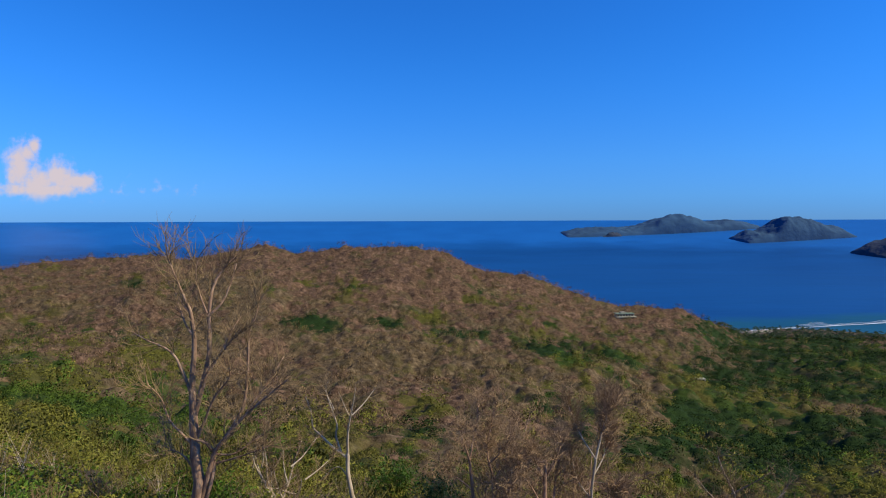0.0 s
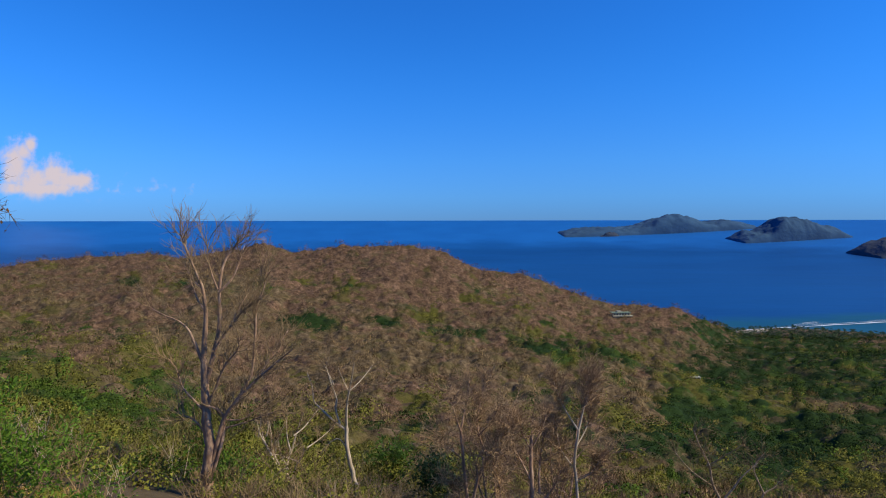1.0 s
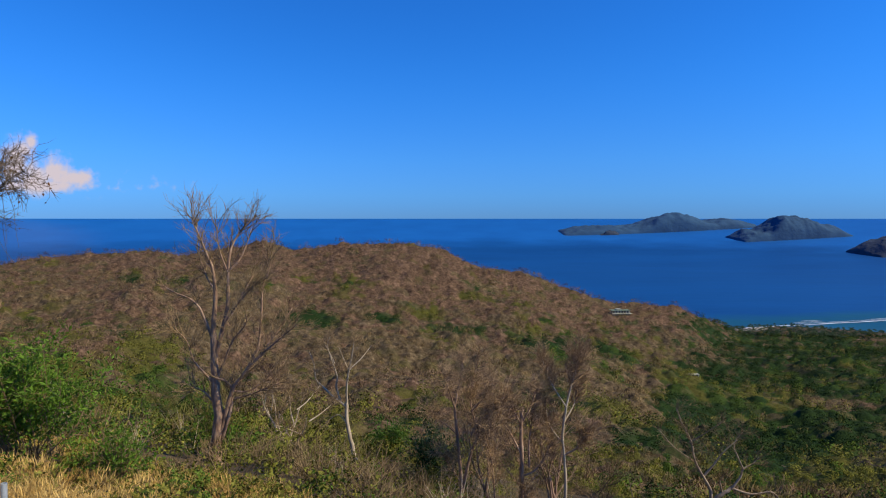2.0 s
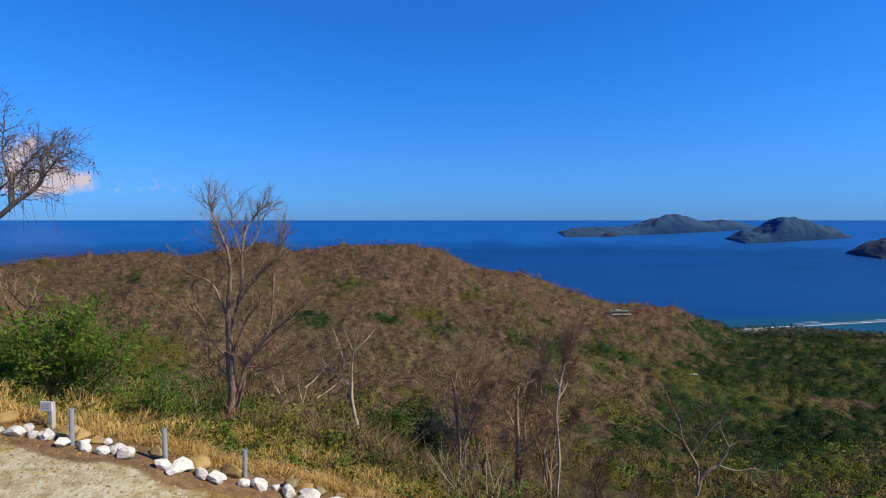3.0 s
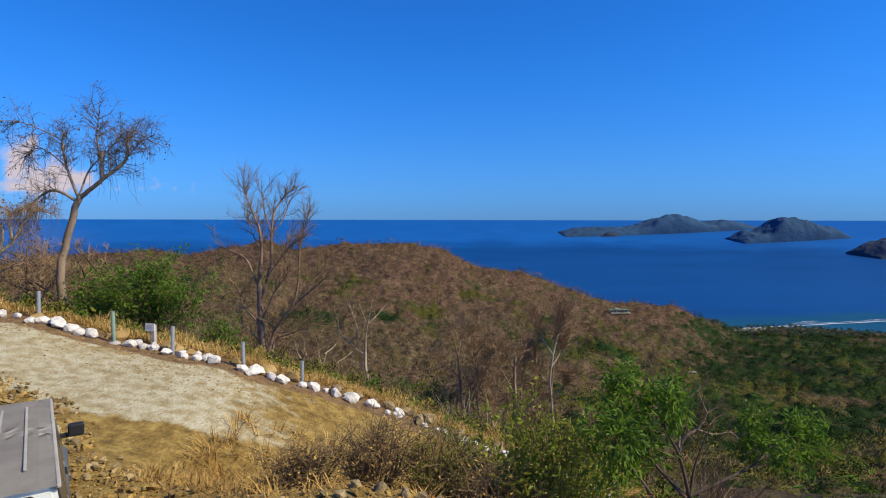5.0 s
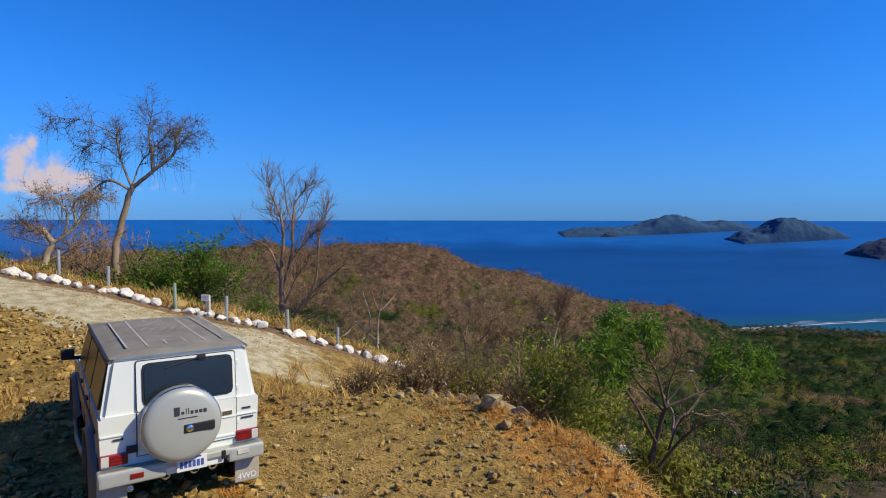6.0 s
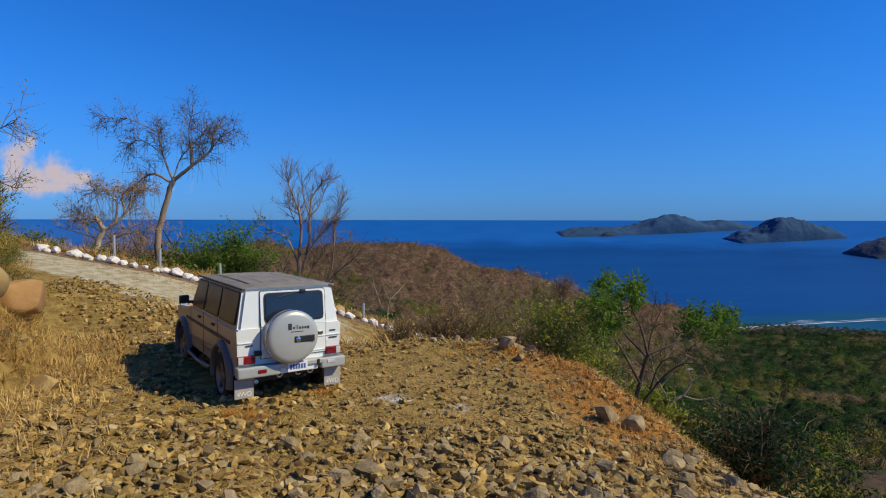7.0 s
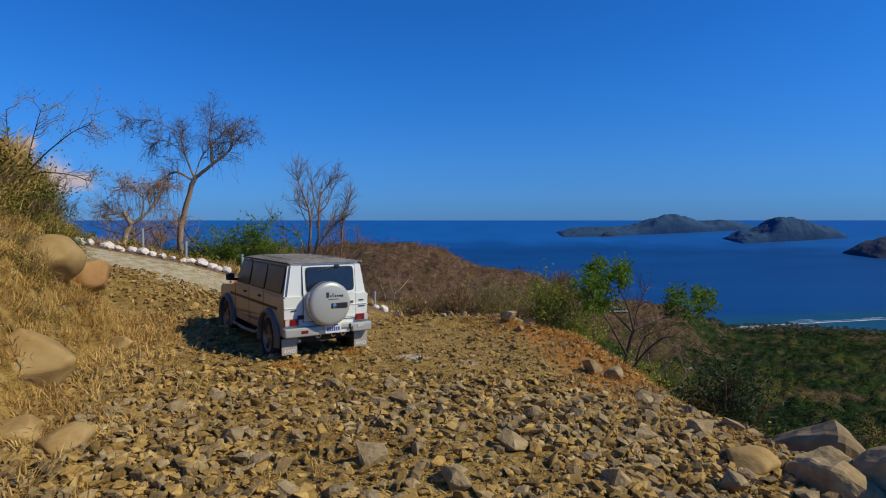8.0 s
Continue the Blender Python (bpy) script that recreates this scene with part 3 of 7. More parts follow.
np.random.seed(63)
tree("slope_tree", (1.7, 30.0, -18.1), [
    (0.13, 0.08, [(0.05, -0.8), (0, 0.6), (-0.08, 2.5), (-0.25, 4.2), (-0.42, 5.9)]),
    (0.06, 0.015, [(-0.25, 4.2), (-1.0, 5.0), (-1.6, 5.5), (-1.9, 6.3)]),
    (0.06, 0.015, [(-0.42, 5.9), (-0.85, 7.5), (-1.1, 8.5)]),
    (0.06, 0.015, [(-0.4, 5.9), (0.0, 7.5), (0.25, 8.7)]),
    (0.1, 0.02, [(0.05, 0.6), (0.65, 3.2), (1.1, 4.2), (0.68, 5.5), (0.6, 6.5), (0.85, 7.7), (1.2, 8.9)]),
    (0.05, 0.015, [(1.1, 4.2), (1.75, 5.4), (2.35, 6.9)]),
    (0.05, 0.015, [(0.65, 5.7), (1.3, 6.7), (1.6, 7.9)]),
    (0.05, 0.015, [(0.1, 1.0), (-0.7, 2.4), (-1.2, 3.2)]),
], M_bark_pink, "bare reddish tree with two upright stems", M_twig_red, (380, 0.9, 0.02), (3300, 0.5, 0.012), up=0.1, wild=0.3, spread_=0.8, depth_jitter=0.9, group="bare trees on the slope")
tree("slope_tree", (5.3, 30.0, -19.2), [
    (0.17, 0.09, [(0.0, -0.8), (0.1, 1.9), (0.1, 4.0), (0.05, 5.9), (0.15, 7.0)]),
    (0.11, 0.08, [(0.15, -0.6), (0.35, 1.5), (0.15, 2.4)]),
    (0.07, 0.015, [(0.1, 4.0), (-0.6, 5.4), (-1.25, 6.4), (-1.75, 7.2)]),
    (0.06, 0.015, [(0.05, 5.9), (-0.5, 7.0), (-0.9, 8.2)]),
    (0.06, 0.015, [(0.05, 5.9), (0.6, 7.2), (0.85, 8.4)]),
    (0.07, 0.015, [(0.1, 2.7), (0.9, 3.0), (1.6, 4.0), (2.0, 4.9)]),
    (0.07, 0.015, [(0.55, 3.3), (0.67, 4.9), (1.1, 6.4), (1.6, 7.7)]),
    (0.06, 0.015, [(0.1, 2.0), (-0.6, 2.7), (-1.4, 3.6)]),
    (0.07, 0.02, [(-1.4, -0.4), (-1.7, 3.2), (-1.95, 4.5), (-2.2, 5.6), (-2.0, 6.8)]),
], M_bark_pink, "bare reddish tree with twisted double trunk and fanned crown", M_twig_red, (420, 0.9, 0.02), (3600, 0.5, 0.012), up=0.1, wild=0.3, spread_=0.8, depth_jitter=0.9, group="bare trees on the slope")
tree("slope_tree", (8.0, 30.0, -18.9), [
    (0.1, 0.07, [(0.0, -0.6), (0.1, 1.7), (0.0, 3.7), (-0.1, 5.0), (0.1, 6.7)]),
    (0.07, 0.015, [(0.1, 6.7), (0.5, 8.2), (1.0, 9.5)]),
    (0.05, 0.015, [(0.5, 8.2), (0.85, 9.2), (1.5, 9.7)]),
    (0.06, 0.015, [(0.1, 6.7), (-0.7, 8.0), (-1.2, 9.5)]),
    (0.05, 0.015, [(0.0, 3.7), (0.7, 4.4), (1.1, 5.6)]),
    (0.05, 0.015, [(-0.05, 4.4), (-0.8, 5.4), (-1.0, 6.7)]),
    (0.05, 0.015, [(0.0, 5.8), (0.8, 6.8), (1.2, 8.0)]),
], M_bark_pale, "bare greyish tree with a dense pale crown", M_twig_red, (420, 0.9, 0.02), (3600, 0.5, 0.012), up=0.12, wild=0.24, spread_=0.65, depth_jitter=0.9, group="bare trees on the slope")
tree("slope_tree", (18.5, 33.0, -20.2), [
    (0.16, 0.1, [(0.0, -0.7), (0.35, 0.55), (0.9, 1.1), (1.45, 1.45)]),
    (0.12, 0.03, [(0.0, 0.1), (0.0, 1.3), (-0.55, 2.3), (-1.2, 3.5), (-1.55, 4.8), (-2.3, 6.2), (-2.75, 7.2)]),
    (0.08, 0.02, [(-0.5, 2.2), (0.2, 3.1), (0.75, 4.0), (1.65, 4.8)]),
    (0.09, 0.02, [(1.45, 1.45), (2.0, 2.2), (2.2, 2.75), (2.95, 3.1), (3.3, 3.5)]),
    (0.06, 0.015, [(2.2, 2.75), (1.85, 3.5), (1.65, 4.4), (2.4, 5.3)]),
    (0.08, 0.015, [(1.45, 1.45), (2.75, 1.1), (4.0, 1.3), (4.8, 0.4), (5.5, -0.4)]),
    (0.07, 0.02, [(0.8, 1.2), (0.35, 2.2), (0.2, 2.9)]),
    (0.05, 0.015, [(-1.5, 4.6), (-0.8, 5.4), (0.0, 6.6)]),
    (0.05, 0.015, [(-1.0, 3.2), (-2.2, 4.0), (-3.0, 5.0)]),
], M_bark_tan, "bare brownish tree with wide crooked limbs", M_twig, (230, 0.9, 0.017), (1300, 0.5, 0.009), up=0.1, wild=0.26, depth_jitter=1.1, group="bare trees on the slope")

for x, y, h, st, bark, tw, lab, seed_ in (
        (3.6, 33.0, 8.2, 6, M_bark_pink, M_twig_red, "bare reddish tree with a dense twiggy crown", 3),
        (8.0, 33.0, 9.0, 5, M_bark_pink, M_twig_red, "bare reddish tree with thin upright stems", 5),
        (13.2, 36.0, 8.0, 4, M_bark_dark, M_twig, "dark bare tree with forked limbs", 6),
        (21.6, 37.0, 9.0, 6, M_bark_tan, M_twig, "bare tan tree with spreading crooked limbs", 8),
        (24.5, 41.0, 7.5, 5, M_bark_pale, M_twig, "pale bare tree with thin crooked limbs", 9),
        (-17.5, 16.5, 5.2, 5, M_bark_dark, M_twig_red, "dark bare shrubby tree on the slope", 10),
        (-20.5, 18.0, 5.0, 5, M_bark_dark, M_twig, "dark bare shrubby tree among bushes", 11),
        (-8.2, 28.0, 5.0, 4, M_bark_pale, M_twig, "small pale dead tree on the slope", 12)):
    np.random.seed(40 + seed_)
    wide = 0.75 if bark in (M_bark_tan, M_bark_pale, M_bark_dark) else 0.4
    tree("slope_tree", (x, y, ground_at(x, y) - 0.1), wild_limbs(h, st, wide), bark, lab, tw, (190, h * 0.11, 0.02), (1150, h * 0.07, 0.0115), up=0.2, wild=0.24, depth_jitter=1.1,
         group="bare trees on the slope")

np.random.seed(77)
tree("green_tree", (3.5, -2.0, -8.7), [
    (0.06, 0.042, [(0, -0.5), (0.06, 0.5), (0.17, 1.07), (0.33, 1.73)]),
    (0.036, 0.012, [(0.15, 1.0), (-0.4, 1.93), (-0.93, 2.6), (-1.2, 3.2)]),
    (0.032, 0.01, [(0.3, 1.67), (-0.1, 2.1), (-0.45, 2.6), (-0.6, 3.1)]),
    (0.03, 0.01, [(0.33, 1.73), (0.13, 2.4), (-0.2, 3.0), (-0.1, 3.4)]),
    (0.026, 0.008, [(0.33, 1.73), (0.45, 2.3), (0.7, 2.9)]),
    (0.036, 0.01, [(0.33, 1.73), (1.0, 1.95), (1.6, 2.15), (2.25, 2.6)]),
    (0.036, 0.01, [(0.2, 0.5), (0.67, 1.2), (1.07, 1.6), (1.5, 1.6)]),
    (0.026, 0.008, [(0.4, 0.85), (0.6, 1.6), (1.2, 1.85)]),
], M_bark_dark, "small spreading tree with drooping bright green leaves on the bank", M_twig, (90, 0.5, 0.01), (420, 0.25, 0.005), up=0.1, wild=0.25, depth_jitter=0.8,
    leaves=(M_leaf_bright, 3600, 0.15, 0.32, -0.55, lambda p: (p[0] < -0.3 and p[2] > 2.3) or (p[0] > 1.5 and p[2] > 2.05) or (p[0] < 0.1 and p[2] > 3.0)))


np.random.seed(31)
tree("overhanging_shrub", (-11.0, -5.4, ground_at(-11.0, -5.4) - 0.1), [
    (0.035, 0.022, [(0, -0.2), (0.2, 0.5), (0.5, 0.9)]),
    (0.02, 0.006, [(0.5, 0.9), (1.0, 1.3), (1.7, 1.75), (2.2, 1.9)]),
    (0.017, 0.006, [(0.4, 0.8), (0.9, 0.95), (1.5, 0.9), (2.0, 0.75)]),
    (0.017, 0.006, [(0.3, 0.7), (0.3, 1.5), (0.5, 2.2)]),
    (0.017, 0.006, [(0.1, 0.4), (-0.3, 1.3), (-0.4, 2.3)]),
    (0.014, 0.005, [(0.5, 0.9), (0.9, 1.7), (1.3, 2.2)]),
], M_bark_dark, "thin leafless shrub leaning out over the bank", M_twig, (70, 0.5, 0.008), (260, 0.25, 0.004), up=0.03, wild=0.25, depth_jitter=0.8,
    leaves=(M_leaf_olive, 360, 0.055, 0.45, -0.3, None))


# ---- bushes ----
def bush(name, base, size, label, leaf_mat, count, leaf, stems=26, stem_mat=None, wide=0.4, group="", crown=0.35, twiggy=260):
    x, y, z = base
    root = empty(name, pose(x, y, z))
    tagged(root, label, "bush", group)
    sh, paths = Shape(), []
    for _ in range(stems):
        a, t = np.random.uniform(0, 2 * np.pi), np.random.uniform(0.05, 0.8)
        d = np.array([math.cos(a) * math.sin(t) * size[0] / size[2], math.sin(a) * math.sin(t) * size[1] / size[2], math.cos(t)])
        tw = bend((np.random.randn() * 0.1 * size[0], np.random.randn() * 0.1 * size[1], -0.15), d / np.linalg.norm(d), np.linalg.norm(d * size[2]) * np.random.uniform(0.6, 1.0), 6, 0.08, 0.14)
        sh.tube(tw, np.linspace(0.022, 0.008, 6), 4)
        paths.append(tw)
    fine = sprout(paths, twiggy, 0.28 * size[2], sh, 0.006, 0.05, 0.25, 0.8, crown, 3, 4)
    tagged(part("stemwork", sh.mesh("stemwork", stem_mat or M_twig), None, root), kind="stuff")
    if count:
        sl = Shape()
        for i in np.random.randint(0, len(fine), count):
            p, d = at_along(fine[i], np.random.uniform(0.1, 1))
            sl.leaf(p + np.random.randn(3) * leaf * 0.6, d * 0.4 + np.random.randn(3) * 0.6, leaf * np.random.uniform(0.6, 1.3), wide)
        tagged(part("foliage", sl.mesh("foliage", leaf_mat), None, root), kind="stuff")
    return root


np.random.seed(12)
for x, y, sx, sy, sz, lm, n, lf, lab in (
        (-10.5, 10.4, 3.3, 1.7, 3.6, M_leaf_bright, 6500, 0.15, "wide bright green bush behind the roadside posts"),
        (-13.2, 11.0, 2.3, 1.3, 2.5, M_leaf_bright, 2400, 0.14, "green bush with dry stems behind the roadside posts"),
        (-8.2, 10.4, 1.5, 1.2, 1.9, M_leaf_bright, 1600, 0.13, "small green bush on the slope edge"),
        (1.4, -1.9, 1.5, 1.0, 3.1, M_leaf_olive, 4200, 0.12, "tall olive-green bush with thin stems on the bank"),
        (0.4, -0.6, 1.5, 1.0, 2.2, M_leaf_olive, 2800, 0.17, "broad olive bush on the bank beside the lot"),
        (4.3, -0.4, 1.5, 1.2, 1.9, M_leaf_olive, 2800, 0.13, "broad yellowish green bush below the lot"),
        (2.5, -0.6, 1.4, 1.0, 3.3, M_leaf_olive, 4200, 0.14, "green thin-stemmed bush on the bank"),
        (5.5, -3.2, 1.5, 1.3, 2.5, M_leaf_dark, 2600, 0.15, "dark glossy green bush on the bank"),
        (4.4, -6.0, 1.1, 1.0, 2.2, M_leaf_dark, 2400, 0.12, "dark green leafy bush below the gravel lot"),
        (-0.2, -1.8, 1.1, 0.8, 1.9, M_leaf_olive, 2200, 0.06, "yellowish scrubby bush at the lot's edge"),
        (0.6, -2.6, 1.0, 0.7, 1.6, M_straw, 1300, 0.05, "straw-brown dry scrubby bush at the lot's edge"),
        (-1.2, -1.9, 1.1, 0.8, 1.7, M_straw, 1700, 0.055, "low straw-brown dry scrub at the lot's edge"),
        (-2.3, -2.1, 0.9, 0.6, 1.4, M_straw, 1500, 0.06, "low yellowish dry scrub at the lot's edge"),
        (-0.4, 38.0, 2.6, 2.4, 4.6, M_leaf_dark, 2200, 0.32, "dark green rounded bush on the slope"),
        (-3.4, 41.0, 2.4, 2.2, 4.2, M_leaf_mid, 1800, 0.32, "green rounded bush on the slope"),
        (-12.8, 30.0, 2.4, 2.0, 3.0, M_leaf_bright, 1500, 0.26, "bright green bush beside the bare tree"),
        (-9.0, 27.0, 1.6, 1.5, 2.2, M_leaf_olive, 900, 0.2, "olive bush among dry stems"),
        (-18.5, 9.2, 1.5, 1.0, 1.3, M_leaf_bright, 900, 0.11, "low bright green bush at the top of the road"),
        (-15.0, 14.5, 2.0, 1.6, 2.0, M_leaf_olive, 900, 0.15, "olive bush on the slope edge")):
    zz = ground_at(x, y)
    bush("bush", (x, y, zz), (sx, sy, sz), lab, lm, n, lf, group="bushes by the road and lot", stems=44 if lf < 0.07 else 26, twiggy=620 if lf < 0.07 else 260)


# ---- stuff: thickets, woods, grass ----
def scatter(name, template, pos, yaw, size, mat, label, category, stretch=None, tilt=None):
    """One object out of many copies of a template (verts, faces)."""
    v, f = np.asarray(template[0], float), np.asarray(template[1], int)
    n = len(pos)
    c, s = np.cos(yaw), np.sin(yaw)
    st = np.ones((n, 3)) if stretch is None else stretch
    base = v[None] * st[:, None, :] * size[:, None, None]
    X = base[..., 0] * c[:, None] - base[..., 1] * s[:, None]
    Y = base[..., 0] * s[:, None] + base[..., 1] * c[:, None]
    Z = base[..., 2]
    if tilt is not None:
        X, Y = X + Z * tilt[:, 0:1], Y + Z * tilt[:, 1:2]
    co = np.stack([X, Y, Z], -1) + pos[:, None, :]
    k = f.shape[1]
    faces = (f[None] + (np.arange(n) * len(v))[:, None, None]).reshape(-1, k)
    me = bpy.data.meshes.new(name)
    me.vertices.add(n * len(v))
    me.vertices.foreach_set("co", co.reshape(-1))
    me.loops.add(faces.size)
    me.loops.foreach_set("vertex_index", faces.reshape(-1).astype(np.int32))
    me.polygons.add(len(faces))
    me.polygons.foreach_set("loop_start", np.arange(0, faces.size, k, dtype=np.int32))
    me.polygons.foreach_set("loop_total", np.full(len(faces), k, dtype=np.int32))
    me.polygons.foreach_set("use_smooth", np.full(len(faces), "woods" in name))
    if len(template) > 2:
        nv = template[2]
        nn = np.stack([nv[None, :, 0] * c[:, None] - nv[None, :, 1] * s[:, None], nv[None, :, 0] * s[:, None] + nv[None, :, 1] * c[:, None], np.repeat(nv[None, :, 2], n, 0)], -1)
        me.attributes.new("custom_normal", "FLOAT_VECTOR", "POINT").data.foreach_set("vector", nn.reshape(-1).astype(np.float32))
    me.update(calc_edges=True)
    me.attributes.new("tone", "FLOAT", "POINT").data.foreach_set("value", np.repeat(np.clip(0.6 * rng.uniform(0, 1, n) + 0.2 + 0.7 * fbm(pos[:, 0] / 24, pos[:, 1] / 24, 66, 3), 0, 1), len(v)).astype(np.float32))
    me.materials.append(mat)
    return tagged(new(name, me), label, category, kind="stuff")


def foliage(count, size, rng, squash=0.8, lumps=5):
    """A crown of leaf clumps with gaps, about one unit high."""
    v, f = [], []
    cs = [(rng.normal() * 0.26, rng.normal() * 0.26, rng.uniform(0.35, 0.8)) for _ in range(lumps)]
    rs = [rng.uniform(0.16, 0.3) for _ in range(lumps)]
    for i in range(count):
        k = rng.integers(lumps)
        d = rng.normal(size=3)
        d /= np.linalg.norm(d)
        p = np.array(cs[k]) + d * rs[k] * rng.uniform(0.6, 1.08) * np.array([1, 1, squash])
        nrm = d + rng.normal(size=3) * 0.55
        s = np.cross(nrm, rng.normal(size=3))
        s /= np.linalg.norm(s)
        u = np.cross(nrm, s)
        u /= np.linalg.norm(u)
        w = size * rng.uniform(0.6, 1.4)
        v += [p - s * w, p + s * w, p + u * w * 1.2]
        f.append([3 * i, 3 * i + 1, 3 * i + 2])
    return rounded(np.array(v), np.array(f), rng)


rng = np.random.default_rng(3)


def rounded(v, f, rng, centre=0.42, wild=0.22):
    """Lets the pieces of a crown take the light as parts of its round mass."""
    t = v.reshape(-1, 3, 3)
    mid = t.mean(1)
    out = (mid - np.array([0, 0, centre])) * np.array([1, 1, 1.1])
    out = out / (np.linalg.norm(out, axis=1, keepdims=True) + 1e-6) + rng.normal(size=mid.shape) * wild
    out /= np.linalg.norm(out, axis=1, keepdims=True)
    face = np.cross(t[:, 1] - t[:, 0], t[:, 2] - t[:, 0])
    f = f.copy()
    turn = (face * out).sum(1) < 0
    f[turn] = f[turn][:, ::-1]
    return v, f, np.repeat(out, 3, 0)


# leafy clumps that stand out: slant from the view axis, depth, half sizes, tone (above 0: dark)
CLUMPS = [(-0.02, 575, 0.035, 26, -0.3), (-0.22, 520, 0.05, 20, 0.8), (-0.09, 530, 0.035, 18, 0.8), (0.04, 520, 0.045, 24, 0.9), (0.19, 470, 0.055, 26, 0.9), (0.23, 440, 0.05, 22, 0.1),
          (-0.53, 620, 0.02, 16, 0.9), (0.15, 640, 0.02, 16, -0.2), (0.07, 660, 0.03, 16, -0.5), (0.30, 500, 0.06, 24, 0.2), (0.44, 360, 0.05, 40, 0.2), (0.56, 330, 0.06, 40, 0.9), (0.63, 320, 0.04, 26, -0.2),
          (0.67, 300, 0.05, 30, 0.7), (0.5, 300, 0.03, 20, -0.4), (-0.6, 190, 0.1, 30, 0.3), (-0.68, 260, 0.08, 30, -0.4), (-0.3, 130, 0.06, 18, 0.2), (0.05, 120, 0.05, 16, 0.0), (0.36, 150, 0.04, 18, -0.4)]


def clump_at(x, y):
    a, best, tone = x / y, np.zeros_like(x), np.zeros_like(x)
    for ca, cy, ra, ry, tn in CLUMPS:
        w = smooth(1.25, 0.75, np.sqrt(((a - ca) / ra) ** 2 + ((y - cy) / ry) ** 2) + 0.35 * fbm(x / 14, y / 14, 17, 2))
        tone = np.where(w > best, tn, tone)
        best = np.maximum(best, w)
    return best, tone


def greenness(x, y):
    """How leafy the cover is: gullies, the near left slope, the coastal valley."""
    a = x / y
    g = 0.04 + 0.5 * smooth(0.12, 0.45, fbm(x / 45 + 7, y / 60, 51, 3))
    g = g + 1.1 * smooth(0.05, -0.35, a) * smooth(330, 150, y) * (0.7 + 0.8 * fbm(x / 18, y / 18, 52, 2)) + 0.35 * smooth(280, 130, y) * smooth(-0.3, 0.3, fbm(x / 22, y / 22, 56, 3))
    g = g + 0.95 * smooth(0.33 + 0.09 * smooth(350, 600, y), 0.47 + 0.07 * smooth(350, 600, y), a + 0.12 * fbm(x / 60, y / 60, 53, 3)) * smooth(130, 260, y) * smooth(1200, 1000, y) * smooth(-0.7, -0.15, fbm(x / 50, y / 70, 54, 3))
    g = g + 0.42 * smooth(0.04, 0.2, a) * smooth(130, 220, y) * smooth(720, 560, y) * smooth(-0.35, 0.2, fbm(x / 30, y / 30, 57, 3))
    g = g + 0.5 * smooth(-0.36, -0.58, a) * smooth(500, 400, y) * smooth(-0.3, 0.2, fbm(x / 40, y / 40, 58, 3))
    g = g - 0.25 * smooth(600, 720, y) * smooth(0.35, 0.2, a)
    g = g + 0.28 * smooth(110, 60, y) + 0.3 * smooth(0.2, 0.45, a) * smooth(90, 50, y)
    return np.clip(g, 0.02, 0.95)


def plant_kind(x, y, u):
    """Leafy or not, and its hue: 0 dark green, 0.5 green, 1 olive."""
    cw, ct = clump_at(x, y)
    leafy = u < np.maximum(greenness(x, y), cw)
    v = hash2(np.floor(x * 7.3), np.floor(y * 5.1), 33) - 0.5
    tone = np.where(cw > 0.5, ct, fbm(x / 35, y / 35, 61, 3)) + v * 0.35
    right = smooth(0.3, 0.5, x / y) * smooth(150, 300, y)
    left = smooth(-0.12, -0.4, x / y) * smooth(420, 260, y)
    hue = np.where(tone + right * 0.55 - left * 0.9 > 0.25, 0.0, np.where(tone < -0.45 + 0.55 * (1 - right), 1.0, 0.5))
    # redder with distance: the far ridge's haze painted into its tree colour
    red = v * 0.8 + fbm(x / 70, y / 70, 62, 3) + 0.5 * smooth(500, 800, y) > 0.1
    return leafy, hue, red


SPACING = 8.6


def seed_at(ix, iy):
    """The tree of a cell of the planting grid: place, chance and size."""
    x = (ix + 0.15 + 0.7 * hash2(ix, iy, 1)) * SPACING
    y = (iy + 0.15 + 0.7 * hash2(ix, iy, 2)) * SPACING
    return x, y, hash2(ix, iy, 3), hash2(ix, iy, 4)


def crown_size(x, y, w):
    """Height and radius of a crown; stands of taller and lower trees alternate."""
    h = SPACING * (0.5 + 0.85 * w ** 1.4) * (0.7 + 0.6 * smooth(-0.25, 0.4, fbm(x / 15, y / 15, 63, 3)))
    return h, SPACING * (0.5 + 0.4 * w)


def leafiness(x, y, u):
    """From leafless (0) through half-dry to leafy (1)."""
    cw, ct = clump_at(x, y)
    return np.maximum(smooth(-0.32, 0.3, greenness(x, y) - u), cw)


def wooded(x, y, z):
    a = x / np.maximum(y, 1)
    shore = 1000 + 300 * np.maximum(a - 0.5, 0)
    return (z > SEA + 1.5) & (y > road_edge(x) + 2.0) & ~((a > 0.44) & (y > shore - 30))


def overlooked(x, y, z):
    """Slopes that can be seen from the road."""
    seen = np.ones(len(x), bool)
    for k in np.linspace(0.15, 0.98, 34):
        seen &= height(x * k, y * k) < z * k + np.where(y < 160, 20.0, 9.0)
    return seen


